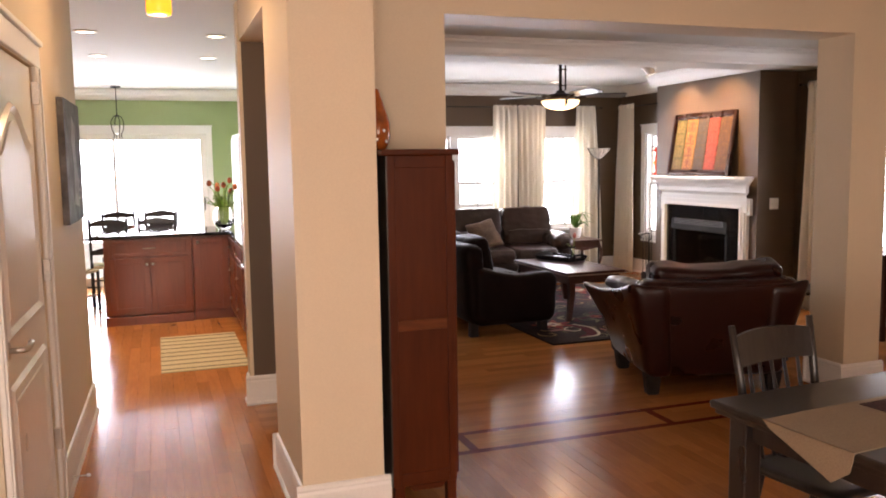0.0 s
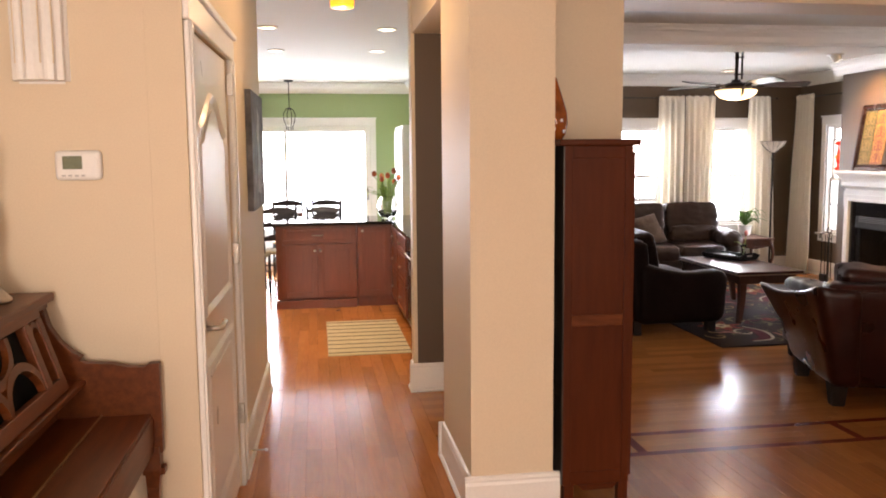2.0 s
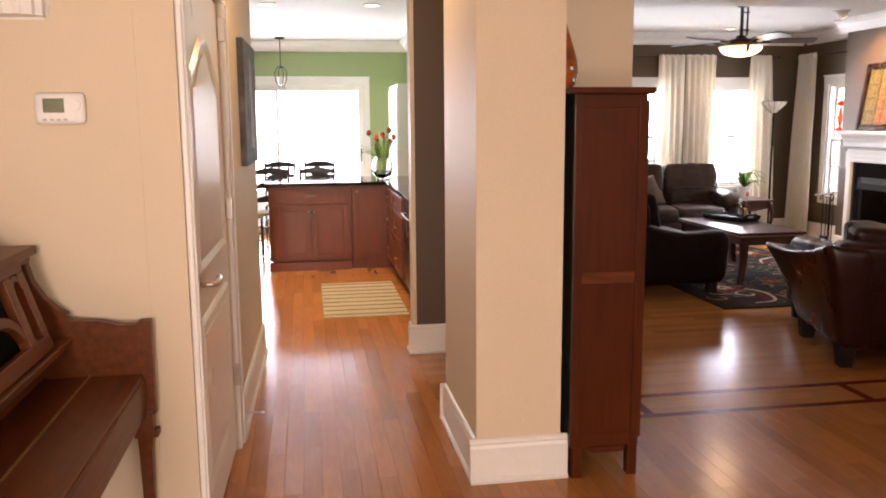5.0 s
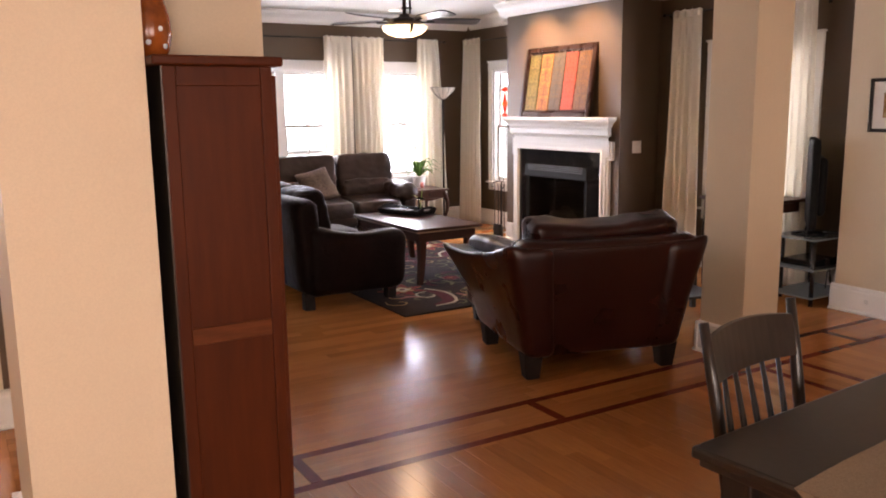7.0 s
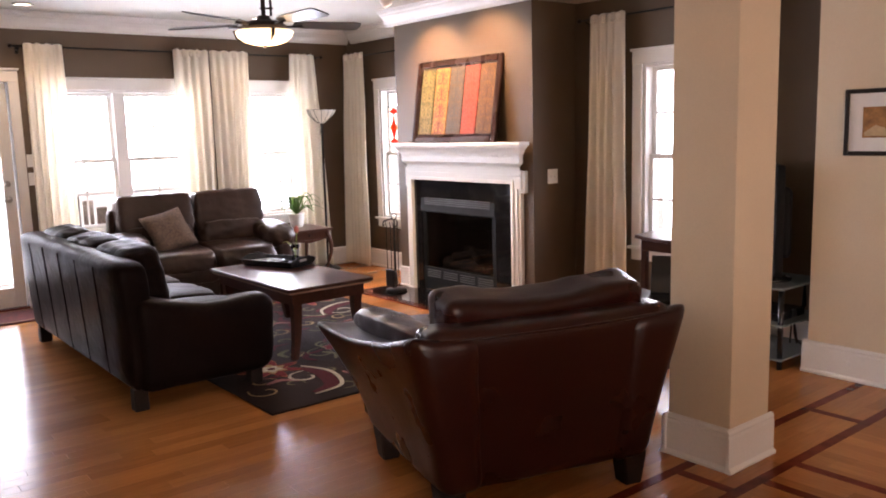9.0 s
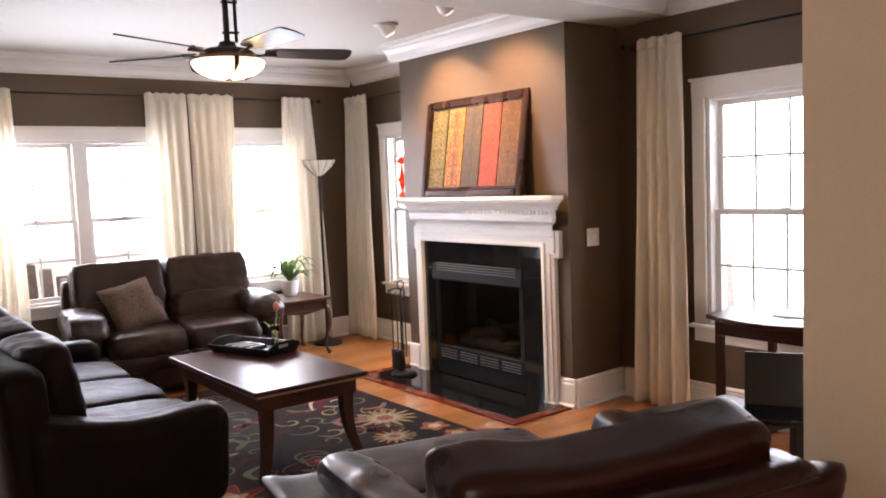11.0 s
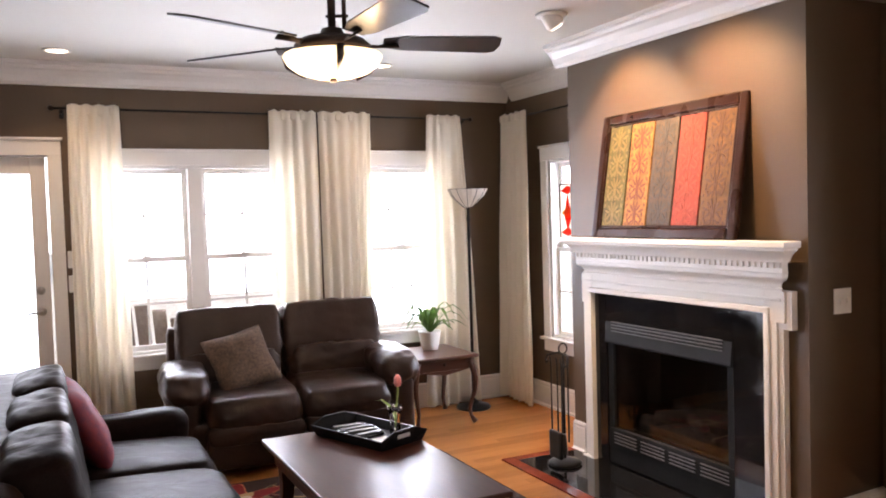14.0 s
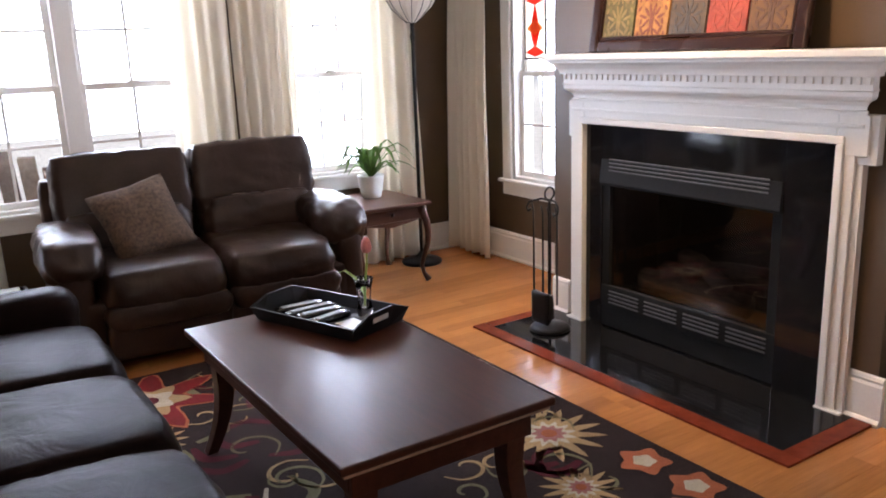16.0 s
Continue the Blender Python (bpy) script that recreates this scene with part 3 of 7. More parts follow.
setting(part("backdrop_east", box(62, -40, -1, 62.2, 70, 40), DAYLIGHT), "glowing white sheet standing in for the overexposed outdoors", "backdrop")

# unseen roof, added to block direct sun from the north windows
setting(part("porch_ceiling", box(1.9, N0 + 0.17, 2.7, 7.6, 14.2, 2.8), WHITE), "unseen white porch roof added to keep sun off the windows", "ceiling")

# ---- floor bed; the boards are laid at the end of the file ----
FLOOR = setting(part("floor", box(-3.1, -2.42, -0.12, 7.14, 12.35, -0.011), SUBFLOOR), "polished oak strip floor with dark red inlay bands", "floor")

# ---- curtains ----
def translucent_cloth(name, colour):
    m = material(name, colour, 0.85, grain=320, vary=0.05, bump=0.15, stain=2, stain_amount=0.03, sheen=0.2)
    n, link = m.node_tree.nodes, m.node_tree.links.new
    out = n["Material Output"]
    through_light = n.new("ShaderNodeBsdfTranslucent")
    through_light.inputs[0].default_value = (*colour, 1)
    mix = n.new("ShaderNodeMixShader")
    mix.inputs[0].default_value = 0.55
    link(n["Principled BSDF"].outputs[0], mix.inputs[1])
    link(through_light.outputs[0], mix.inputs[2])
    link(mix.outputs[0], out.inputs[0])
    return m


CLOTH = translucent_cloth("ivory_curtain_cloth_thin", (0.95, 0.905, 0.81))


def curtain(axis, at, a0, a1, b0, b1, top, seed, tabs=4):
    """A tab-top panel that hangs in folds from a0..a1 at the top to b0..b1 at the hem."""
    c = thing("curtain", Matrix(), "ivory tab-top curtain hanging in soft folds to the floor", "curtain", "ivory curtains")
    bm = bmesh.new()
    nu, nv, rows = 72, 26, []
    folds = 4 + seed % 2
    for j in range(nv + 1):
        v = j / nv
        row = []
        for i in range(nu + 1):
            u = i / nu
            lo, hi = a0 + (b0 - a0) * v ** 0.8, a1 + (b1 - a1) * v ** 0.8
            along = lo + (hi - lo) * u
            warp = u + 0.09 * noise.noise(Vector((u * 2.2, v * 0.7, seed * 1.9)))
            wave = 0.75 * math.sin(2 * math.pi * folds * warp + seed) + 0.4 * math.sin(2 * math.pi * (folds * 0.43) * warp + 2.1 * seed) * v
            pinch = 0.5 + 0.5 * math.cos(2 * math.pi * tabs * (u - 0.5 / tabs))
            depth = (0.009 + 0.04 * v ** 0.8) * wave + 0.016 * v ** 0.3 * noise.noise(Vector((u * 5, v * 3, seed * 3.3)))
            z = top + (0.02 - top) * v - 0.012 * (1 - pinch) * (1 - v) ** 12 + 0.006 * noise.noise(Vector((u * 11, seed, 0))) * (1 - v) ** 12
            row.append(bm.verts.new((along, at + depth, z) if axis == "x" else (at + depth, along, z)))
        rows.append(row)
    for p, q in zip(rows, rows[1:]):
        for i in range(nu):
            bm.faces.new((p[i], p[i + 1], q[i + 1], q[i]))
    bmesh.ops.recalc_face_normals(bm, faces=bm.faces[:])
    bmesh.ops.solidify(bm, geom=bm.faces[:], thickness=0.0025)
    body = part("panel", bm, CLOTH, c, "", True)
    for i in range(tabs):
        u = a0 + (a1 - a0) * (i + 0.5) / tabs
        tab = box(-0.018, -0.004, -0.075, 0.018, 0.04, -0.02, 0.006)
        tab = moved(tab, Matrix.Translation((u, at, top)) if axis == "x" else Matrix.Translation((at, u, top)) @ Matrix.Rotation(radians(90), 4, "Z"))
        part("tab", tab, CLOTH, body)
    return c


def rod(axis, at, a0, a1, z, wall_at):
    r = thing("curtain_rod", Matrix(), "thin black iron curtain rod with ball finials", "curtain rod")
    p = (lambda u, d, h: (u, d, h)) if axis == "x" else (lambda u, d, h: (d, u, h))
    part("rod", tube([p(a0, at, z), p((a0 + a1) / 2, at, z), p(a1, at, z)], 0.007, 10), IRON, r, "", True)
    for u in (a0, a1):
        s = -1 if u == a0 else 1
        part("finial", moved(lathe([(0, -0.02), (0.014, -0.012), (0.02, 0), (0.014, 0.012), (0, 0.02)], 14), Matrix.Translation(p(u + s * 0.016, at, z))), BRONZE, r, "", True)
        b = part("bracket", tube([p(u - s * 0.05, wall_at, z - 0.03), p(u - s * 0.05, (at + wall_at) / 2, z - 0.03), p(u - s * 0.05, at, z - 0.012)], 0.006), IRON, r, "", True)
        part("bracket_plate", box(*[min(c, e) for c, e in zip(p(u - s * 0.05 - 0.015, wall_at, z - 0.06), p(u - s * 0.05 + 0.015, wall_at + (at - wall_at) * 0.06, z))],
                                  *[max(c, e) for c, e in zip(p(u - s * 0.05 - 0.015, wall_at, z - 0.06), p(u - s * 0.05 + 0.015, wall_at + (at - wall_at) * 0.06, z))], 0.002), IRON, b)
    return r


rod("x", N0 - 0.085, 3.47, 5.25, 2.345, N0)
rod("x", N0 - 0.085, 5.3, 6.56, 2.345, N0)
rod("y", E0 - 0.085, 9.32, 10.64, 2.345, E0)
rod("y", E0 - 0.085, 5.48, 7.17, 2.345, E0)
curtain("x", N0 - 0.117, 3.55, 3.87, 3.53, 3.9, 2.375, 1)
curtain("x", N0 - 0.117, 4.89, 5.25, 4.88, 5.27, 2.375, 2, 5)
curtain("x", N0 - 0.117, 5.26, 5.68, 5.28, 5.64, 2.375, 3, 4)
curtain("x", N0 - 0.117, 6.16, 6.46, 6.1, 6.58, 2.375, 4)
curtain("y", E0 - 0.117, 10.27, 10.66, 10.24, 10.72, 2.385, 5)
curtain("y", E0 - 0.117, 6.7, 7.04, 6.69, 7.1, 2.375, 6)
curtain("y", E0 - 0.117, 5.56, 5.84, 5.55, 5.86, 2.385, 7)


# ---- fireplace ----
def stepped_crown(profile, y0, y1, wall):
    """A moulding round three sides of a block: (out, z) pairs, mitred at both front corners."""
    bm = bmesh.new()
    rows = [[bm.verts.new(p) for p in ((wall, y0 - u, z), (wall - u, y0 - u, z), (wall - u, y1 + u, z), (wall, y1 + u, z))] for u, z in profile]
    for a, b in zip(rows, rows[1:]):
        for i in range(3):
            bm.faces.new((a[i], a[i + 1], b[i + 1], b[i]))
    bm.faces.new(rows[0][::-1])
    bm.faces.new(rows[-1])
    bmesh.ops.recalc_face_normals(bm, faces=bm.faces[:])
    return bm


f = thing("fireplace_mantel", Matrix(), "white painted fireplace mantel with dentil moulding", "mantel")
YL, YR = 8.87, 7.52
for y0, y1, inner in ((YR - 0.1, YR, YR), (YL, YL + 0.11, YL)):
    leg = part("leg", box(6.435, y0, 0, 6.47, y1, 0.99, 0.003), WHITE, f)
    s = -1 if inner == YR else 1
    part("leg_moulding", box(6.422, min(inner, inner + s * 0.072), 0.0, 6.4355, max(inner, inner + s * 0.072), 1.06, 0.004), WHITE, leg)
    part("leg_bead", box(6.41, min(inner, inner + s * 0.032), 0.0, 6.4225, max(inner, inner + s * 0.032), 1.06, 0.005), WHITE, leg)
    part("plinth", box(6.405, y0 - 0.004, 0, 6.4355, y1 + 0.004, 0.02, 0.003), WHITE, leg)
    e = 0.15 if s < 0 else 0.12
    part("ear", box(6.43, min(inner, inner + s * e), 0.99, 6.47, max(inner, inner + s * e), 1.17, 0.003), WHITE, f)
    part("ear_step", box(6.42, min(inner, inner + s * (e - 0.03)), 1.02, 6.4305, max(inner, inner + s * (e - 0.03)), 1.17, 0.004), WHITE, f)
part("lintel", box(6.43, YR, 1.06, 6.47, YL, 1.17, 0.003), WHITE, f)
part("lintel_step", box(6.42, YR, 1.09, 6.4305, YL, 1.17, 0.004), WHITE, f)
part("lintel_fillet", box(6.413, YR - 0.1, 1.122, 6.4215, YL + 0.08, 1.136, 0.003), WHITE, f)
part("lintel_bead", box(6.41, YR - 0.03, 1.06, 6.4225, YL + 0.03, 1.09, 0.005), WHITE, f)
part("frieze", stepped_crown([(0.0, 1.168), (0.006, 1.168), (0.008, 1.182), (0.0, 1.186), (0.002, 1.2), (0.012, 1.215), (0.03, 1.225), (0.036, 1.235), (0.036, 1.252), (0.04, 1.256), (0.04, 1.262)], YR - 0.1, YL + 0.08, 6.425), WHITE, f)
part("dentil_band", stepped_crown([(0.0, 1.262), (0.036, 1.262), (0.036, 1.306)], YR - 0.1, YL + 0.08, 6.425), WHITE, f)
part("shelf_crown", stepped_crown([(0.0, 1.306), (0.05, 1.306), (0.052, 1.316), (0.058, 1.33), (0.072, 1.348), (0.088, 1.358), (0.092, 1.362), (0.092, 1.37), (0.106, 1.373), (0.11, 1.378), (0.11, 1.4), (0.106, 1.404)], YR - 0.1, YL + 0.08, 6.425), WHITE, f)
nd = 44
first = part("dentil", box(6.381, YR - 0.13, 1.278, 6.39, YR - 0.112, 1.304, 0.002), WHITE, f)
for i in range(1, nd):
    o = new("dentil", first.data)
    o.parent = f
    o.location = (0, i * (YL - YR + 0.222) / (nd - 1), 0)

s = thing("fireplace_surround", Matrix(), "polished black granite fireplace surround and hearth", "fireplace surround")
part("side_slab", box(6.44, YR, 0.012, 6.47, 7.74, 1.08, 0.003), GRANITE, s)
part("side_slab", box(6.44, 8.76, 0.012, 6.47, YL, 1.08, 0.003), GRANITE, s)
part("head_slab", box(6.44, 7.74, 0.86, 6.47, 8.76, 1.08, 0.003), GRANITE, s)
part("hearth_slab", box(6.0, 7.38, 0.0, 6.472, 9.1, 0.012, 0.002), GRANITE, s)
for b in ((5.92, 7.3, 0, 6.0, 9.18, 0.011), (6.0, 7.3, 0, 6.44, 7.38, 0.011), (6.0, 9.1, 0, 6.44, 9.18, 0.011)):
    part("hearth_border", box(*b, 0.002), MAHOGANY, s, "dark red wooden hearth border")

BRICKDARK = material("sooty_firebrick", (0.03, 0.02, 0.015), 0.85, grain=30, vary=0.3, bump=0.3)
FIREBLACK = material("matt_black_metal", (0.008, 0.008, 0.008), 0.7, grain=120, vary=0.2, specular=0.15)
g = thing("gas_fireplace", Matrix(), "black metal gas fireplace insert with ceramic logs", "fireplace")
part("firebox_back", box(6.86, 7.74, 0.2, 6.88, 8.76, 0.86), BRICKDARK, g)
part("firebox_side", box(6.48, 7.72, 0.2, 6.86, 7.74, 0.86), BRICKDARK, g)
part("firebox_side", box(6.48, 8.76, 0.2, 6.86, 8.78, 0.86), BRICKDARK, g)
part("firebox_floor", box(6.48, 7.74, 0.12, 6.86, 8.76, 0.2), IRON, g)
part("top_hood", prism([(0, 0), (0.04, 0.0), (0.045, 0.012), (0.034, 0.13), (0, 0.13)], Matrix(((-1, 0, 0, 6.47), (0, 0, 1, 7.74), (0, 1, 0, 0.76), (0, 0, 0, 1))), 1.02, None, 0.003), FIREBLACK, g)
part("frame_side", box(6.452, 7.74, 0.12, 6.48, 7.79, 0.78, 0.003), FIREBLACK, g)
part("frame_side", box(6.452, 8.71, 0.12, 6.48, 8.76, 0.78, 0.003), FIREBLACK, g)
part("lower_panel", box(6.45, 7.74, 0.02, 6.48, 8.76, 0.125, 0.003), FIREBLACK, g)
louv = part("lower_louvre_panel", box(6.445, 7.74, 0.125, 6.47, 8.76, 0.24, 0.003), FIREBLACK, g)
for k in range(4):
    y0 = 7.78 + k * 0.24
    for i in range(4):
        part("slat", box(6.438, y0, 0.15 + i * 0.02, 6.448, y0 + 0.2, 0.157 + i * 0.02, 0.001), material("grey_slat", (0.075, 0.075, 0.078), 0.5, specular=0.3) if not (k or i) else bpy.data.materials["grey_slat"], louv)
for i in range(4):
    part("hood_slat", box(6.427, 7.8, 0.835 + i * 0.018, 6.437, 8.7, 0.841 + i * 0.018, 0.001), bpy.data.materials["grey_slat"], g)
firescreen = part("glass_front", box(6.47, 7.79, 0.24, 6.474, 8.71, 0.76), glass("smoked_glass", (0.4, 0.34, 0.3)), g)
firescreen.visible_shadow = False
LOG = material("ceramic_log", (0.06, 0.045, 0.032), 0.85, grain=22, vary=0.5, bump=0.5, stretch=(4, 0.6, 4))
for pts, r in (([(6.62, 8.62, 0.27), (6.6, 8.3, 0.28), (6.63, 8.0, 0.26)], 0.055), ([(6.75, 8.6, 0.27), (6.74, 8.2, 0.29), (6.75, 7.9, 0.27)], 0.06),
               ([(6.56, 8.45, 0.34), (6.7, 8.2, 0.38), (6.78, 8.0, 0.37)], 0.045), ([(6.58, 8.1, 0.34), (6.7, 8.35, 0.4), (6.78, 8.5, 0.38)], 0.04)):
    part("log", tube([Vector(a).lerp(Vector(b), u) + Vector((0, 0, 0.012 * noise.noise(Vector((u * 6, r * 90, 0))))) for a, b in zip(pts, pts[1:]) for u in (0, 0.33, 0.66)] + [pts[-1]], r, 12), LOG, g, "", True)
part("grate", tube([(6.56, 7.9, 0.215), (6.56, 8.65, 0.215)], 0.009), IRON, g)

# fire tools
ft = thing("fireplace_tool_set", pose(6.2, 8.88, 0.013), "black wrought iron fireplace tools on a round stand", "fireplace tools")
part("base", lathe([(0, 0), (0.1, 0), (0.105, 0.012), (0.09, 0.025), (0.03, 0.035), (0, 0.036)], 24), IRON, ft, "", True)
part("post", tube([(0, 0, 0.03), (0, 0, 0.35), (0, 0, 0.68)], 0.008), IRON, ft, "", True)
part("handle_loop", tube([(0.03 * math.sin(a), 0, 0.715 - 0.032 * math.cos(a)) for a in [i * math.pi / 8 for i in range(17)]], 0.005), IRON, ft, "", True)
part("hanger", tube([(-0.05, 0.085, 0.635), (-0.055, 0.1, 0.62), (-0.05, 0.118, 0.635), (-0.04, 0.11, 0.665), (-0.01, 0.05, 0.685), (0, 0, 0.68), (-0.01, -0.05, 0.685), (-0.04, -0.11, 0.665), (-0.05, -0.118, 0.635), (-0.055, -0.1, 0.62), (-0.05, -0.085, 0.635)], 0.006), IRON, ft, "", True)
for y, kind in ((0.09, "poker"), (-0.09, "tongs"), (0.0, "shovel"), (-0.045, "brush")):
    x = -0.045 if kind in ("shovel", "brush") else -0.03
    t = part(kind, tube([(x, y, 0.16), (x, y, 0.4), (x, y, 0.62), (x, y + 0.012, 0.66)], 0.005), IRON, ft, "", True)
    if kind == "shovel":
        part("blade", soft_box(x - 0.03, y - 0.066, 0.045, x - 0.004, y + 0.066, 0.215, 0.013), IRON, t, "", True)
    if kind == "brush":
        part("bristles", cyl(x, y, 0.08, 0.2, 0.03, 0.022), BLACKWOOD, t, "", True)


# picture leaning on the mantel
FRAMEW = material("dark_frame_wood", (0.028, 0.0105, 0.0065), 0.28, grain=10, vary=0.12, stretch=(4, 0.8, 4), specular=0.2)
FOOTW = material("dark_foot_wood", (0.018, 0.011, 0.008), 0.6, grain=10, vary=0.2, specular=0.2)


def panelled_picture():
    p = thing("framed_picture", Matrix.Translation((6.352, 8.2, 1.404)) @ Matrix.Rotation(radians(9), 4, "Y"), "dark framed picture of five damask panels leaning on the mantel", "picture")
    w, h = 1.14, 0.735
    for name, b in (("frame_side", (-0.008, -w / 2, 0, 0.03, -w / 2 + 0.06, h)), ("frame_side", (-0.008, w / 2 - 0.06, 0, 0.03, w / 2, h)),
                    ("frame_rail", (-0.008, -w / 2 + 0.06, 0, 0.03, w / 2 - 0.06, 0.06)), ("frame_rail", (-0.008, -w / 2 + 0.06, h - 0.06, 0.03, w / 2 - 0.06, h))):
        part(name, box(*b, 0.014, 3), FRAMEW, p)
    part("backing", box(0.014, -w / 2 + 0.05, 0.05, 0.028, w / 2 - 0.05, h - 0.05), FRAMEW, p)
    for b in ((0.0, -w / 2 + 0.06, 0.06, 0.013, -w / 2 + 0.072, h - 0.06), (0.0, w / 2 - 0.072, 0.06, 0.013, w / 2 - 0.06, h - 0.06), (0.0, -w / 2 + 0.072, 0.06, 0.013, w / 2 - 0.072, 0.072), (0.0, -w / 2 + 0.072, h - 0.072, 0.013, w / 2 - 0.072, h - 0.06)):
        part("inner_lip", box(*b, 0.003), FRAMEW, p)
    colours = [((0.14, 0.065, 0.016), (0.09, 0.035, 0.012)), ((0.3, 0.04, 0.018), (0.31, 0.05, 0.02)), ((0.085, 0.055, 0.03), (0.05, 0.042, 0.035)), ((0.36, 0.165, 0.035), (0.17, 0.042, 0.012)), ((0.12, 0.10, 0.024), (0.23, 0.16, 0.04))]
    inner = w - 0.14
    for i, (a, b) in enumerate(colours):
        m = material("painted_panel", a, 0.7, grain=16 + 3 * i, vary=0.2, bump=0.1, stain=14, stain_amount=0.25)
        y0 = -inner / 2 + inner * i / 5
        panel = part("canvas_panel", box(0.006, y0 + 0.006, 0.075, 0.014, y0 + inner / 5 - 0.006, h - 0.075), m, p)
        mark = material("damask_motif", b, 0.55, grain=40, vary=0.15)
        yc = y0 + inner / 10
        bm = bmesh.new()
        for k in range(4):
            zc = 0.14 + k * 0.145
            for s in (-1, 1):
                put = Matrix(((0, 0, -1, 0.006), (1, 0, 0, yc), (0, 1, 0, zc), (0, 0, 0, 1)))
                for cx, cz, rx, rz, tilt in ((0.012, 0.05, 0.006, 0.024, -12), (0.03, 0.036, 0.007, 0.024, -38), (0.05, 0.016, 0.007, 0.024, -68), (0.062, -0.006, 0.006, 0.014, 10), (0.036, -0.014, 0.006, 0.026, 48), (0.056, -0.04, 0.007, 0.02, -30), (0.03, -0.05, 0.006, 0.026, 55), (0.01, -0.05, 0.005, 0.018, 18), (0.075, -0.058, 0.005, 0.01, 0), (0.075, 0.05, 0.006, 0.013, 30), (0.006, 0.0, 0.006, 0.05, 0)):
                    ring = [Matrix.Rotation(radians(s * tilt), 2) @ Vector((rx * math.cos(q), rz * math.sin(q))) for q in [2 * math.pi * j / 10 for j in range(10)]]
                    prism([(s * cx + p.x, cz + p.y) for p in ring], put, 0.0015, bm)
        tagged(part("motif", bm, mark, panel), kind="stuff")
    return p


panelled_picture()


def plate(name, m, label, w=0.07, h=0.115, toggles=1):
    p = thing(name, m, label, "switch")
    part("plate", box(-w / 2, -0.006, -h / 2, w / 2, 0, h / 2, 0.002), WHITEPLASTIC, p)
    for i in range(toggles):
        x = (i - (toggles - 1) / 2) * 0.045
        part("toggle", box(x - 0.005, -0.016, -0.012, x + 0.005, -0.005, 0.012, 0.002), WHITEPLASTIC, p)
    return p


plate("light_switch", pose(6.69, 7.31, 1.115), "white double light switch on the chimney breast", 0.115, 0.118, 2)
plate("light_switch", pose(3.55, N0, 1.34), "white light switch beside the exterior door")
plate("light_switch", pose(3.55, N0, 1.175), "white light switch beside the exterior door")
plate("wall_outlet", pose(6.503, 4.78, 0.1, 0, 0, -90), "small white outlet on the baseboard", 0.03, 0.03, 1)


# ---- seating ----
def leather_sofa(name, m, width, depth, back_h, seats, mat, label, arm_w=0.22, arm_h=0.6, seat_h=0.45, flare=0.0, rise=0.0, group=""):
    """Seen from behind its back lies along y = 0; it faces +y. Local x runs along its width."""
    s = thing(name, m, label, "sofa", group)
    w = width / 2
    part("base", soft_box(-w + 0.06, 0.05, 0.12, w - 0.06, depth - 0.06, 0.3, 0.03, 0.003, 1), mat, s, "", True)
    back = bmesh.new()
    soft_box(-w + 0.03, 0.0, 0.12, w - 0.03, 0.2, back_h - 0.03, 0.07, 0.006, 2, back, 11)
    for v in back.verts:
        v.co.y += 0.07 * (0.5 - v.co.z) if v.co.z > 0.15 else 0.024
        v.co.x *= 1 + flare * 1.1 * (v.co.z - 0.55)
    back = part("back", back, mat, s, "", True)
    for i in range(1, seats * 2):
        x = -w + 0.03 + (width - 0.06) * i / (seats * 2)
        part("back_seam", tube([(x, 0.012 - 0.07 * (z - 0.5) - 0.012, z) for z in (0.16, 0.3, 0.5, 0.7, back_h - 0.08)], 0.004, 6), mat, back, "", True)
    inner = width - 2 * arm_w
    each = inner / seats
    for sgn in (-1, 1):
        a = soft_box(-arm_w / 2, 0.06, 0.1, arm_w / 2, depth - 0.02, arm_h, 0.09, 0.008, 3 + sgn, None, 13)
        for v in a.verts:
            t = max(0, (v.co.z - 0.2) / (arm_h - 0.2))
            far = v.co.y / depth
            v.co.x += sgn * flare * t * t * (0.55 + 0.75 * far) - sgn * flare * 0.45 * (1 - t)
            v.co.z += 0.10 * max(0, 1 - far / 0.55) * t
            # the top dips into a scoop and swells to a roll at the front
            v.co.z -= 0.05 * t * math.sin(math.pi * min(1, far)) * (1 - min(1, abs(v.co.x - sgn * flare * t) / arm_w))
            v.co.z -= 0.035 * t * max(0, (far - 0.7) / 0.3) ** 2
            v.co.y += 0.03 * t * max(0, far - 0.8) * 5
        moved(a, Matrix.Translation((sgn * (w - arm_w / 2), 0, 0)))
        arm = part("arm", a, mat, s, "", True)
        part("arm_seam", tube([(sgn * (w - 0.004 - flare * 0.4), 0.2, z) for z in (0.14, 0.2, 0.28)], 0.004, 6), mat, arm, "", True)
    for i in range(seats):
        x = -inner / 2 + each * (i + 0.5)
        part("seat_cushion", pillow(each * 1.03, depth - 0.1, 0.27, 4.5, 2.1, 18, i + 2, 0.007, 0.0, None, Matrix.Translation((x, depth / 2 + 0.1, seat_h - 0.11)) @ Matrix.Rotation(radians(-2), 4, "X")), mat, s, "", True)
        bm = pillow(each * 1.0, 0.24, back_h + rise - seat_h + 0.08, 5, 2.6, 18, i + 9, 0.01)
        moved(bm, Matrix.Translation((x, 0.24, (seat_h + back_h) / 2 - 0.02)) @ Matrix.Rotation(radians(9), 4, "X"))
        part("back_cushion", bm, mat, s, "", True)
    for x in (-w + 0.12, w - 0.12):
        for y in (0.09, depth - 0.13):
            part("foot", prism([(-0.04, -0.04), (0.04, -0.04), (0.04, 0.04), (-0.04, 0.04)], Matrix.Translation((x, y, 0)), 0.13, None, 0.006), FOOTW, s, "dark wooden block foot")
    return s


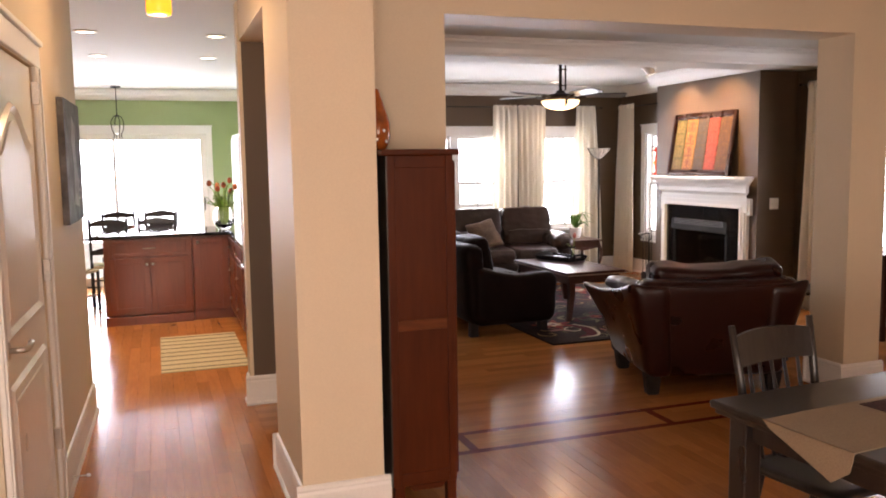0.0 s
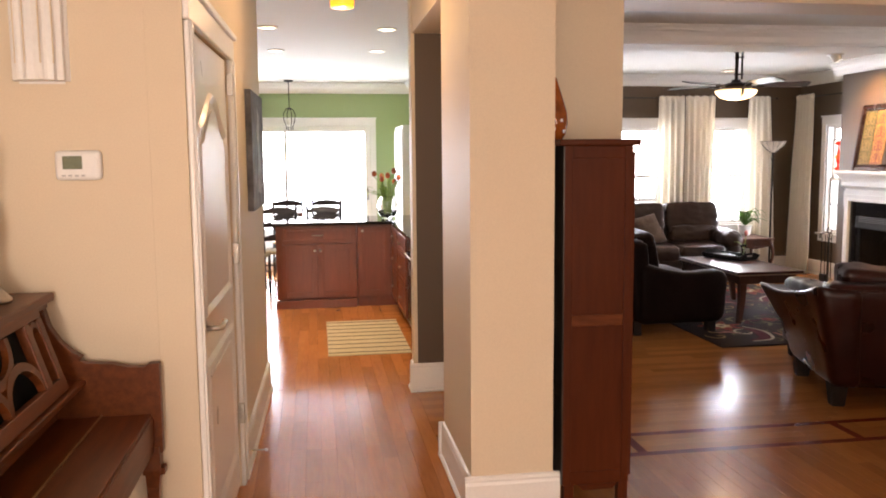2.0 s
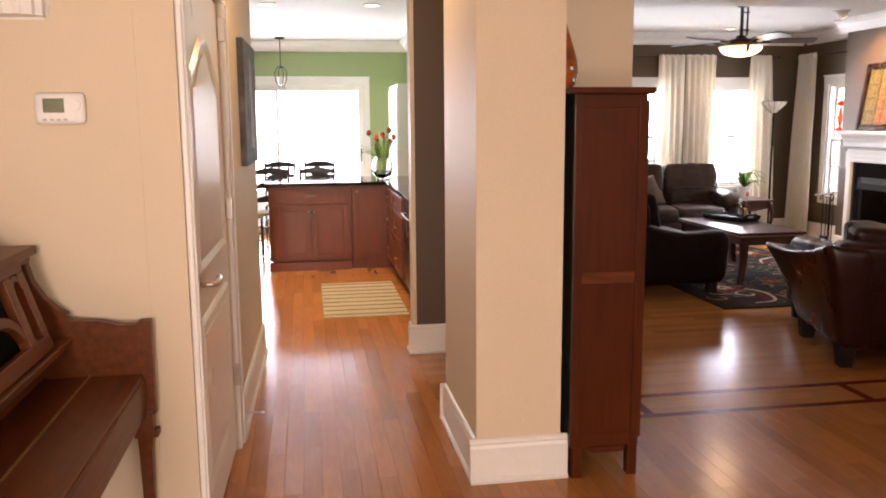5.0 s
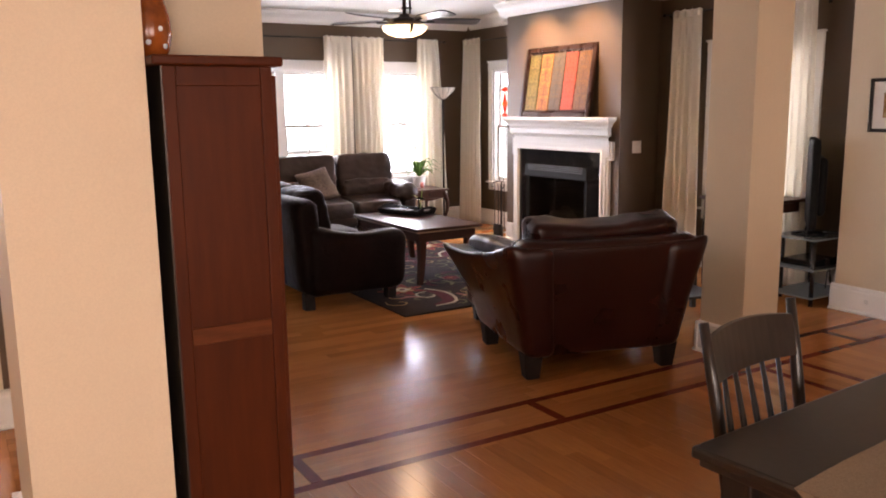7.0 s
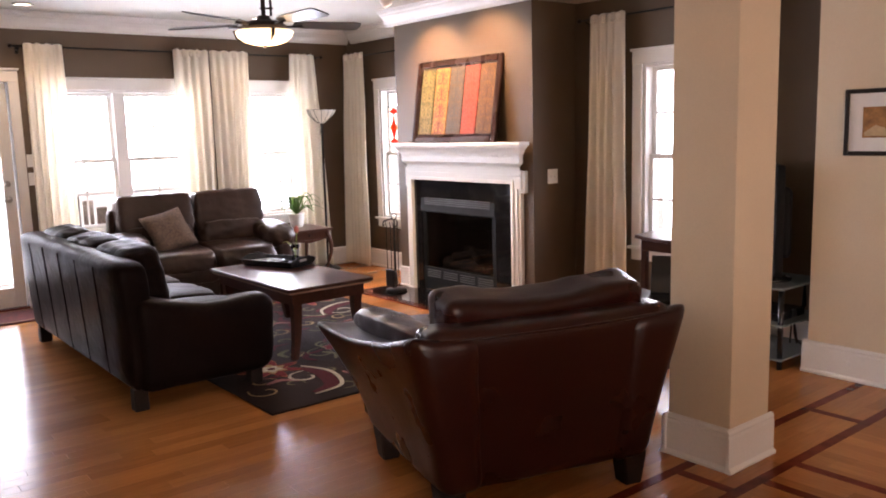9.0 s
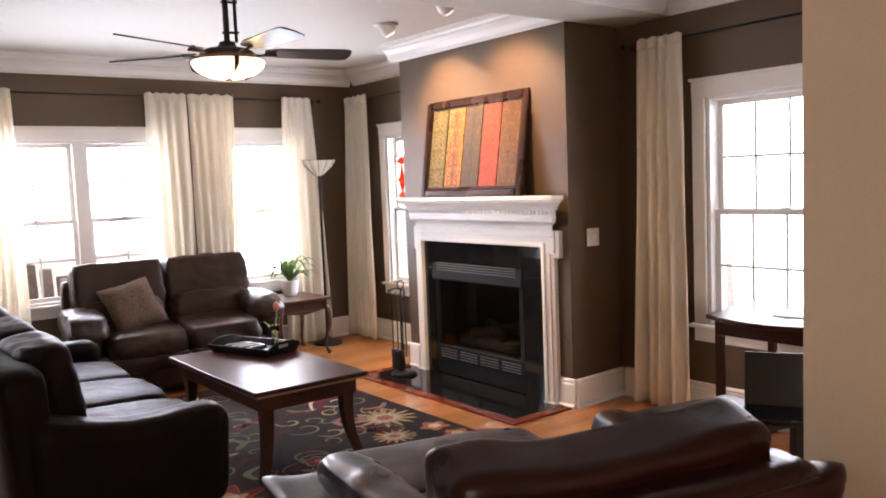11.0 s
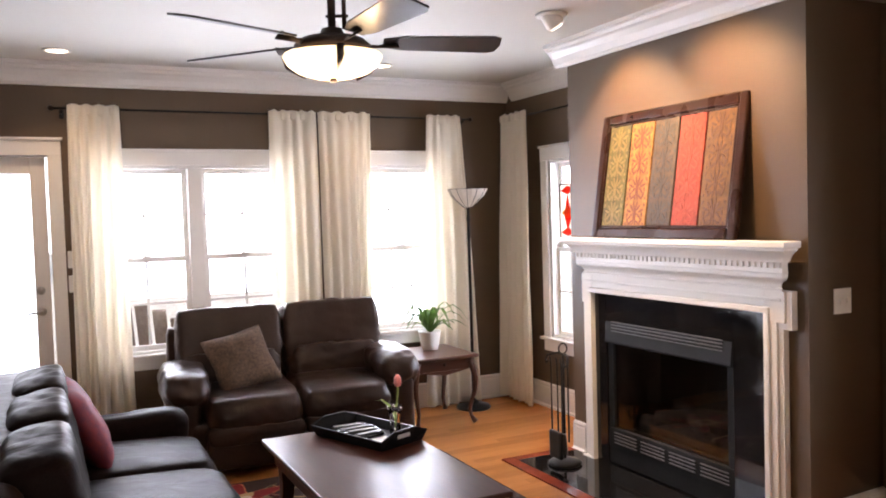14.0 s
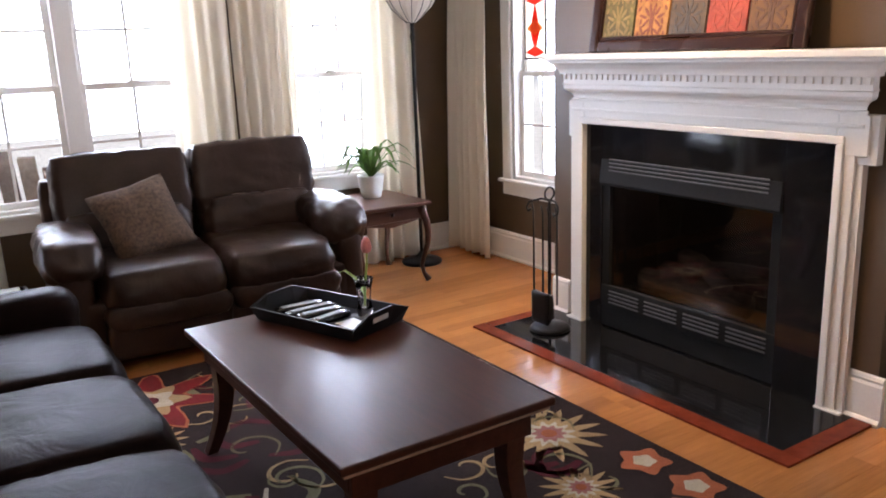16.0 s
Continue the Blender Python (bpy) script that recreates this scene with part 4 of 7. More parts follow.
leather_sofa("sofa", Matrix.Translation((3.12, 8.26, 0)) @ Matrix.Rotation(radians(-90), 4, "Z"), 2.36, 0.92, 0.88, 3, LEATHER, "long dark brown leather sofa with seamed back", 0.22, 0.6)


ARMCHAIR = Matrix.Translation((4.05, 4.83, 0)) @ Matrix.Rotation(radians(-16), 4, "Z")


def block_foot(parent, x, y, h=0.15, top=0.056, low=0.04):
    rows = bmesh.new()
    rings = [[rows.verts.new((x + a * w, y + b * w, z)) for a, b in ((-1, -1), (1, -1), (1, 1), (-1, 1))] for w, z in ((low, 0.0), (top, h))]
    for i in range(4):
        j = (i + 1) % 4
        rows.faces.new((rings[0][i], rings[0][j], rings[1][j], rings[1][i]))
    rows.faces.new(rings[0][::-1])
    rows.faces.new(rings[1])
    bmesh.ops.bevel(rows, geom=rows.edges[:], offset=0.005, segments=2, affect="EDGES")
    part("foot", rows, FOOTW, parent, "dark wooden tapered foot")


def armchair():
    """Its back lies along y = 0 and it faces +y; the sides flare out towards the top."""
    s = thing("armchair", ARMCHAIR, "wide oxblood leather armchair with flared padded arms and loose back cushion", "sofa")
    mat = REDLEATHER
    part("base", soft_box(-0.45, 0.05, 0.12, 0.45, 0.86, 0.36, 0.03, 0.003, 1), mat, s, "", True)
    bm = soft_box(-0.5, 0.0, 0.12, 0.5, 0.2, 0.79, 0.06, 0.004, 2, None, 13)
    for v in bm.verts:
        t = max(0.0, (v.co.z - 0.12) / 0.67)
        v.co.x *= 0.93 + 0.16 * t
        v.co.y -= 0.09 * t
        v.co.z += 0.012 * (v.co.x / 0.5) ** 2 * t
    back = part("back", bm, mat, s, "", True)
    part("back_welt", tube([(x, -0.082, 0.752 + 0.012 * (x / 0.5) ** 2) for x in (-0.5, -0.25, 0, 0.25, 0.5)], 0.006, 8), mat, back, "", True)
    for sgn in (-1, 1):
        part("back_welt", tube([(sgn * (0.40 + 0.1 * u), 0.004 - 0.09 * u, 0.14 + 0.6 * u) for u in (0, 0.25, 0.5, 0.75, 1)], 0.005, 8), mat, back, "", True)
        bm = soft_box(-0.1, -0.02, 0.12, 0.1, 0.88, 0.66, 0.06, 0.006, 3 + sgn, None, 15)
        for v in bm.verts:
            t = max(0.0, (v.co.z - 0.12) / 0.54)
            far = min(1.0, max(0.0, v.co.y / 0.88))
            across = v.co.x * sgn / 0.1
            v.co.x = v.co.x * (1 + 0.55 * t * t) + sgn * (0.38 + 0.095 * t + 0.13 * t * t * far)
            v.co.y -= 0.09 * t * (1 - far)
            v.co.y += 0.03 * t * far
            v.co.z += t * (0.12 * (1 - far) ** 2 - 0.03 * math.sin(math.pi * far)) + 0.055 * t ** 3 * max(0.0, across) ** 2
        arm = part("arm", bm, mat, s, "", True)
        pad = pillow(0.17, 0.74, 0.17, 3.0, 2.2, 16, 20 + sgn, 0.012)
        for v in pad.verts:
            v.co.x += sgn * 0.09 * (v.co.y / 0.74)
        part("arm_pad", moved(pad, Matrix.Translation((sgn * 0.445, 0.52, 0.645))), mat, arm, "", True)
    part("seat_cushion", pillow(0.84, 0.8, 0.27, 4.5, 2.1, 18, 2, 0.008, 0.0, None, Matrix.Translation((0, 0.55, 0.4)) @ Matrix.Rotation(radians(-2), 4, "X")), mat, s, "", True)
    bm = soft_box(-0.45, -0.11, -0.24, 0.45, 0.11, 0.225, 0.05, 0.016, 5, None, 19)
    for v in bm.verts:
        if v.co.z > 0:
            v.co.z += 0.02 * noise.noise(Vector((v.co.x * 5.5, 0.3, 2.0))) - 0.03 * (1 - (v.co.x / 0.45) ** 2)
        v.co.y += 0.012 * noise.noise(Vector((v.co.x * 7, v.co.z * 7, 4.0)))
    part("back_cushion", moved(bm, Matrix.Translation((0.03, 0.17, 0.675)) @ Matrix.Rotation(radians(10), 4, "X")), mat, s, "", True)
    for x in (-0.42, 0.42):
        for y in (0.06, 0.78):
            block_foot(s, x, y)
    return s


def ottoman():
    s = thing("ottoman", ARMCHAIR @ pose(0.04, 1.2, 0), "oxblood leather ottoman standing before the armchair", "ottoman")
    part("base", soft_box(-0.42, -0.26, 0.12, 0.42, 0.26, 0.34, 0.04, 0.004, 1), REDLEATHER, s, "", True)
    part("cushion", pillow(0.9, 0.58, 0.22, 5, 2.3, 18, 6, 0.008, 0.0, None, Matrix.Translation((0, 0, 0.4))), REDLEATHER, s, "", True)
    for x in (-0.34, 0.34):
        for y in (-0.19, 0.19):
            block_foot(s, x, y, 0.14, 0.045, 0.035)


armchair()
ottoman()


def recliner():
    s = thing("loveseat", Matrix.Translation((4.85, 10.6, 0)) @ Matrix.Rotation(radians(180 - 3), 4, "Z"), "chocolate leather reclining loveseat with padded headrests and arms", "sofa")
    w, mat = 0.78, GREYLEATHER
    part("base", soft_box(-w + 0.05, 0.06, 0.03, w - 0.05, 0.84, 0.34, 0.03, 0.003, 1), mat, s, "", True)
    part("back_shell", soft_box(-w + 0.03, 0.0, 0.1, w - 0.03, 0.16, 0.86, 0.05, 0.004, 2), mat, s, "", True)
    for k, sgn in enumerate((-1, 1)):
        x = sgn * 0.355
        part("lumbar_pad", pillow(0.66, 0.3, 0.27, 4.5, 2.3, 16, k, 0.016, 0, None, Matrix.Translation((x, 0.29, 0.56)) @ Matrix.Rotation(radians(8), 4, "X")), mat, s, "", True)
        part("headrest", pillow(0.7, 0.3, 0.4, 8, 3.2, 18, k + 4, 0.014, 0, None, Matrix.Translation((x, 0.21, 0.78)) @ Matrix.Rotation(radians(9), 4, "X")), mat, s, "", True)
        part("seat_cushion", pillow(0.61, 0.78, 0.27, 5, 2.2, 16, k + 8, 0.012, 0.0, None, Matrix.Translation((sgn * 0.295, 0.56, 0.375)) @ Matrix.Rotation(radians(-3), 4, "X")), mat, s, "", True)
        foot = part("footrest_panel", soft_box(sgn * 0.295 - 0.3, 0.8, 0.05, sgn * 0.295 + 0.3, 0.93, 0.25, 0.05, 0.01, k), mat, s, "", True)
        part("panel_roll", pillow(0.6, 0.17, 0.12, 6, 2.2, 12, k + 2, 0.008, 0, None, Matrix.Translation((sgn * 0.295, 0.87, 0.265))), mat, foot, "", True)
        arm = part("arm", soft_box(sgn * 0.7 - 0.085, 0.08, 0.04, sgn * 0.7 + 0.085, 0.84, 0.51, 0.06, 0.008, k + 6), mat, s, "", True)
        pad = pillow(0.29, 0.68, 0.21, 2.8, 2.2, 16, k + 11, 0.018)
        for v in pad.verts:
            swell = 1 + 0.14 * max(0, v.co.y / 0.37)
            v.co.x *= swell
            v.co.z *= swell
            v.co.z -= 0.05 * max(0, v.co.y / 0.37) ** 2
        part("arm_pad", moved(pad, Matrix.Translation((sgn * 0.69, 0.52, 0.56)) @ Matrix.Rotation(radians(-2), 4, "X")), mat, arm, "", True)
    return s


recliner()


# ---- tables ----
def coffee_table():
    t = thing("coffee_table", pose(4.62, 8.04, 0), "dark espresso wooden coffee table with curved legs", "table")
    hx, hy = 0.335, 0.635
    top = part("tabletop", box(-hx, -hy, 0.475, hx, hy, 0.5, 0.006), ESPRESSO, t)
    # pale band just under the tabletop's edge
    part("edge_band", box(-hx + 0.012, -hy + 0.012, 0.462, hx - 0.012, hy - 0.012, 0.4755, 0.002), material("pale_edge", (0.3, 0.2, 0.13), 0.4), top, "pale edge line")
    for b in ((-hx + 0.05, -hy + 0.05, 0.38, hx - 0.05, -hy + 0.07, 0.463), (-hx + 0.05, hy - 0.07, 0.38, hx - 0.05, hy - 0.05, 0.463),
              (-hx + 0.05, -hy + 0.07, 0.38, -hx + 0.07, hy - 0.07, 0.463), (hx - 0.07, -hy + 0.07, 0.38, hx - 0.05, hy - 0.07, 0.463)):
        part("apron", box(*b, 0.002), ESPRESSO, t)
    for sx in (-1, 1):
        for sy in (-1, 1):
            bm = box(-0.035, -0.035, 0.0, 0.035, 0.035, 0.463)
            bmesh.ops.subdivide_edges(bm, edges=[e for e in bm.edges if abs(e.verts[0].co.z - e.verts[1].co.z) > 0.1], cuts=8)
            for v in bm.verts:
                u = 1 - v.co.z / 0.463
                k = 1 - 0.45 * u
                v.co.x = v.co.x * k + sx * (0.05 * u * u - 0.02 * math.sin(math.pi * u))
                v.co.y = v.co.y * k + sy * (0.05 * u * u - 0.02 * math.sin(math.pi * u))
                v.co.x += sx * (hx - 0.085)
                v.co.y += sy * (hy - 0.085)
            part("leg", bm, ESPRESSO, t)
    return t


coffee_table()


# ---- lamps of the living room ----
def ceiling_fan():
    f = thing("ceiling_fan", pose(4.43, 7.82, 0), "oiled bronze ceiling fan with five blades and a lit glass bowl", "ceiling fan")
    part("canopy", lathe([(0, 2.652), (0.085, 2.65), (0.088, 2.63), (0.07, 2.6), (0.045, 2.575), (0.03, 2.565), (0, 2.565)][::-1], 28), BRONZE, f, "", True)
    part("downrod", cyl(0, 0, 2.3, 2.57, 0.016), BRONZE, f, "", True)
    for y in (0.045,):
        part("side_rod", cyl(0.045, -0.02, 2.31, 2.57, 0.009), BRONZE, f, "", True)
    for z in (2.36, 2.52):
        part("rod_clip", tube([(-0.02, 0.01, z), (0, 0, z), (0.045, -0.02, z), (0.06, -0.027, z)], 0.007), BRONZE, f, "", True)
    part("motor", lathe([(0, 2.315), (0.04, 2.31), (0.05, 2.285), (0.12, 2.27), (0.15, 2.245), (0.145, 2.225), (0.1, 2.215), (0, 2.215)][::-1], 32), BRONZE, f, "", True)
    bowl = part("bowl", lathe([(0.19, 2.208), (0.195, 2.2), (0.18, 2.17), (0.14, 2.14), (0.08, 2.122), (0, 2.117)], 32), material("lit_amber_glass", (1.0, 0.78, 0.46), 0.3, emit=2.6), f, "glowing cream glass bowl", True)
    part("finial", lathe([(0, 2.1), (0.014, 2.105), (0.016, 2.115), (0.008, 2.122), (0, 2.123)], 14), BRONZE, bowl, "", True)
    for a in (20, 140, 260):
        c, s = math.cos(radians(a)), math.sin(radians(a))
        part("bowl_strap", tube([(0.2 * c, 0.2 * s, 2.215), (0.19 * c, 0.19 * s, 2.17), (0.12 * c, 0.12 * s, 2.125)], [0.03, 0.024, 0.008], 8, None, 0.4), BRONZE, bowl, "", True)
    for k in range(5):
        a = radians(-14 + 72 * k)
        m = Matrix.Rotation(a, 4, "Z") @ Matrix.Translation((0, 0, 2.255)) @ Matrix.Rotation(radians(-13), 4, "X")
        blade = moved(prism([(0.2, -0.035), (0.28, -0.06), (0.64, -0.075), (0.675, -0.06), (0.685, 0.0), (0.675, 0.06), (0.64, 0.075), (0.28, 0.06), (0.2, 0.035)], Matrix(), 0.008, None, 0.002), m)
        b = part("blade", blade, BLACKWOOD, f, "dark wooden fan blade")
        part("blade_iron", moved(tube([(0.12, 0, -0.01), (0.18, 0.0, -0.012), (0.26, 0, -0.004)], [0.02, 0.012, 0.025], 8, None, 0.3), m), BRONZE, b, "", True)


ceiling_fan()
lamp("fan_light", "POINT", Matrix.Translation((4.43, 7.82, 2.07)), 16, WARM, 0.12)


def downlight(x, y, z=CEIL, power=28, lit=True):
    d = thing("recessed_light", pose(x, y, z), "round white recessed ceiling light, lit", "ceiling light", "recessed lights")
    part("trim_ring", lathe([(0.062, -0.001), (0.085, -0.001), (0.085, -0.008), (0.07, -0.012), (0.062, -0.008), (0.062, -0.001)], 28), WHITE, d, "", True)
    part("lens", lathe([(0, -0.003), (0.062, -0.003), (0.06, -0.006), (0, -0.006)], 24), BULB, d, "", True)
    lamp("recessed_lamp", "SPOT", look((x, y, z - 0.03), (x, y - 0.001, 0)), power, WARM, 0.05, spot=120, blend=0.8)


for x, y in ((0.06, 7.25), (1.03, 7.26), (1.05, 8.65), (0.06, 8.68)):
    downlight(x, y, CEIL, 85)
downlight(3.5, 10.3, CEIL, 22)
downlight(5.6, 10.2, CEIL, 22)


def eyeball_spot(x, y, target):
    s = thing("eyeball_spot", pose(x, y, CEIL), "white eyeball ceiling spotlight aimed at the chimney breast", "ceiling light", "eyeball spots")
    part("trim_ring", lathe([(0.06, 0.001), (0.088, -0.002), (0.085, -0.012), (0.062, -0.014)], 26), WHITE, s, "", True)
    m = look((0, 0, -0.02), Vector(target) - Vector((x, y, CEIL)))
    part("eyeball", moved(lathe([(0, -0.058), (0.045, -0.055), (0.052, -0.04), (0.05, 0.03), (0.03, 0.05), (0, 0.055)], 22), m), WHITE, s, "", True)
    part("lamp_face", moved(lathe([(0, -0.06), (0.036, -0.06), (0.036, -0.055), (0, -0.055)], 20), m), BULB, s, "", True)
    way = (Vector(target) - Vector((x, y, CEIL - 0.03))).normalized()
    lamp("spot_lamp", "SPOT", look(Vector((x, y, CEIL - 0.03)) + way * 0.08, target), 140, (1.0, 0.7, 0.38), 0.03, spot=95, blend=0.8)


eyeball_spot(5.93, 8.52, (6.47, 8.5, 1.85))
eyeball_spot(5.85, 7.74, (6.47, 7.8, 1.85))


def torchiere():
    t = thing("floor_lamp", pose(6.44, 10.52, 0), "black torchiere floor lamp with a pleated glass bowl", "lamp")
    part("base", lathe([(0, 0), (0.135, 0), (0.14, 0.01), (0.13, 0.025), (0.05, 0.04), (0.03, 0.06), (0.014, 0.08), (0, 0.08)], 32), IRON, t, "", True)
    part("pole", lathe([(0.012, 0.08), (0.012, 1.5), (0.018, 1.53), (0.012, 1.56), (0.014, 1.62), (0.03, 1.64), (0, 1.641)], 14), IRON, t, "", True)
    bm = bmesh.new()
    n = 24
    rings = []
    for r, z in ((0.03, 1.62), (0.07, 1.655), (0.13, 1.715), (0.158, 1.765), (0.148, 1.762), (0.06, 1.66), (0.02, 1.635)):
        rings.append([bm.verts.new((r * (1 + 0.05 * (i % 2)) * math.cos(2 * math.pi * i / n), r * (1 + 0.05 * (i % 2)) * math.sin(2 * math.pi * i / n), z)) for i in range(n)])
    for a, b in zip(rings, rings[1:]):
        for i in range(n):
            bm.faces.new((a[i], a[(i + 1) % n], b[(i + 1) % n], b[i]))
    bm.faces.new(rings[0][::-1])
    bm.faces.new(rings[-1])
    bmesh.ops.recalc_face_normals(bm, faces=bm.faces[:])
    shade = part("shade", bm, translucent_cloth("frosted_glass", (0.86, 0.82, 0.76)), t, "pleated white glass shade")
    for i in range(12):
        c, s = math.cos(math.pi * i / 6), math.sin(math.pi * i / 6)
        part("rib", tube([(r * c, r * s, z) for r, z in ((0.032, 1.618), (0.073, 1.653), (0.133, 1.713), (0.161, 1.765))], 0.0022, 6), IRON, shade, "", True)
    part("rim", tube([(0.16 * math.cos(math.pi * i / 12), 0.16 * math.sin(math.pi * i / 12), 1.766) for i in range(25)], 0.0026, 6), IRON, shade, "", True)


torchiere()


def cabriole(x, y, h, dx, dy, top=0.028):
    pts, rad = [], []
    for i in range(11):
        u = i / 10
        off = 0.055 * math.sin(u * math.pi) * (1 - u) * 1.6 - 0.03 * math.sin(u * math.pi) * (u > 0.5) * (2 * u - 1) + 0.045 * max(0, u - 0.85) / 0.15
        pts.append((x + dx * off, y + dy * off, h * (1 - u) + 0.006))
        rad.append(top * (1 - 0.62 * u) + (0.012 if u > 0.93 else 0))
    return tube(pts, rad, 10)


DARKCHERRY = material("dark_cherry_wood", (0.075, 0.026, 0.014), 0.34, grain=6, vary=0.15, stretch=(0.8, 6, 6), coat=0.1)


def end_table():
    t = thing("end_table", pose(5.99, 10.36, 0) @ Matrix.Scale(0.96, 4), "dark cherry end table with curved cabriole legs", "table")
    part("tabletop", box(-0.28, -0.3, 0.52, 0.28, 0.3, 0.545, 0.008), DARKCHERRY, t)
    ap = part("apron", box(-0.23, -0.25, 0.43, 0.23, 0.25, 0.52, 0.004), DARKCHERRY, t)
    part("scallop", prism([(-0.22, 0.43), (-0.1, 0.41), (0, 0.395), (0.1, 0.41), (0.22, 0.43)], Matrix(((1, 0, 0, 0), (0, 0, -1, -0.245), (0, 1, 0, 0), (0, 0, 0, 1))), 0.012), DARKCHERRY, ap)
    part("drawer_pull", moved(lathe([(0, 0), (0.012, 0.004), (0.014, 0.014), (0, 0.02)], 12), Matrix.Translation((0, -0.25, 0.48)) @ Matrix.Rotation(radians(90), 4, "X")), BRONZE, ap, "", True)
    for sx in (-1, 1):
        for sy in (-1, 1):
            part("leg", cabriole(sx * 0.22, sy * 0.24, 0.5, sx * 0.7, sy * 0.7), DARKCHERRY, t, "", True)


end_table()

LEAF = material("leaf_green", (0.15, 0.30, 0.055), 0.45, grain=30, vary=0.25, random_vary=0.2)
PALELEAF = material("pale_tulip_green", (0.25, 0.38, 0.08), 0.45, grain=30, vary=0.2)


def blade_leaf(points, width, bm=None):
    """A long tapered leaf folded along its rib."""
    own = bmesh.new()
    pts = [Vector(p) for p in points]
    rows = []
    for i, p in enumerate(pts):
        u = i / (len(pts) - 1)
        way = (pts[min(i + 1, len(pts) - 1)] - pts[max(i - 1, 0)]).normalized()
        side = way.cross(Vector((0, 0, 1)))
        side = side.normalized() if side.length > 1e-3 else Vector((1, 0, 0))
        w = width * math.sin(math.pi * min(1, 0.12 + 0.88 * u)) ** 0.8
        rows.append([own.verts.new(p - side * w), own.verts.new(p + Vector((0, 0, -w * 0.35))), own.verts.new(p + side * w)])
    for a, b in zip(rows, rows[1:]):
        for k in range(2):
            own.faces.new((a[k], a[k + 1], b[k + 1], b[k]))
    bmesh.ops.solidify(own, geom=own.faces[:], thickness=0.001)
    return merged(bm, own)


def potted_plant():
    p = thing("potted_plant", pose(6.04, 10.46, 0.5245) @ Matrix.Scale(1.45, 4), "small green leafy plant in a white ceramic pot", "plant")
    part("pot", lathe([(0, 0), (0.042, 0), (0.05, 0.03), (0.058, 0.09), (0.062, 0.1), (0.05, 0.1), (0.045, 0.08), (0, 0.08)], 24), WHITEPLASTIC, p, "white glazed pot", True)
    rnd = random.Random(4)
    for i in range(26):
        a, reach, rise = i * 2.4, rnd.uniform(0.11, 0.22), rnd.uniform(0.05, 0.16)
        c, s = math.cos(a), math.sin(a)
        part("leaf", blade_leaf([(c * reach * u, s * reach * u, 0.085 + rise * math.sin(u * 2.75) * 1.1) for u in (0, 0.2, 0.4, 0.6, 0.8, 1.0)], rnd.uniform(0.009, 0.014)), LEAF, p)


potted_plant()


def throw_pillow(m, size, mat, label):
    p = thing("throw_pillow", m, label, "pillow")
    bm = bmesh.new()
    n = 16
    for side in (1, -1):
        rows = []
        for i in range(n + 1):
            row = []
            for j in range(n + 1):
                u, v = 2 * i / n - 1, 2 * j / n - 1
                full = max(0.0, (1 - u ** 4) * (1 - v ** 4)) ** 0.6
                pull = 1 - 0.07 * (1 - min(1, (abs(u) * abs(v)) * 1.2))
                crease = 0.012 * noise.noise(Vector((u * 2.5, v * 2.5, size * 9 + side))) * full
                row.append(bm.verts.new((u * size / 2 * pull, v * size / 2 * pull, side * (0.004 + 0.07 * full) + crease)))
            rows.append(row)
        for a, b in zip(rows, rows[1:]):
            for k in range(n):
                q = (a[k], a[k + 1], b[k + 1], b[k])
                bm.faces.new(q if side < 0 else q[::-1])
    bmesh.ops.remove_doubles(bm, verts=bm.verts[:], dist=0.009)
    bmesh.ops.recalc_face_normals(bm, faces=bm.faces[:])
    part("cover", bm, mat, p, "", True)


TAUPECLOTH = material("grey_brown_chenille", (0.10, 0.06, 0.036), 0.9, grain=60, vary=0.3, bump=0.4)
REDCLOTH = material("crimson_brocade", (0.17, 0.012, 0.012), 0.75, grain=26, vary=0.2, second=(0.10, 0.012, 0.03), bump=0.3)
throw_pillow(pose(4.5, 10.06, 0.66, 58, 0, 2) @ Matrix.Rotation(radians(13), 4, "Z"), 0.41, TAUPECLOTH, "grey-brown square throw pillow on the loveseat")
throw_pillow(Matrix.Translation((3.5, 8.85, 0.66)) @ Matrix.Rotation(radians(64), 4, "Y") @ Matrix.Rotation(radians(6), 4, "Z"), 0.42, REDCLOTH, "crimson patterned throw pillow on the long sofa")


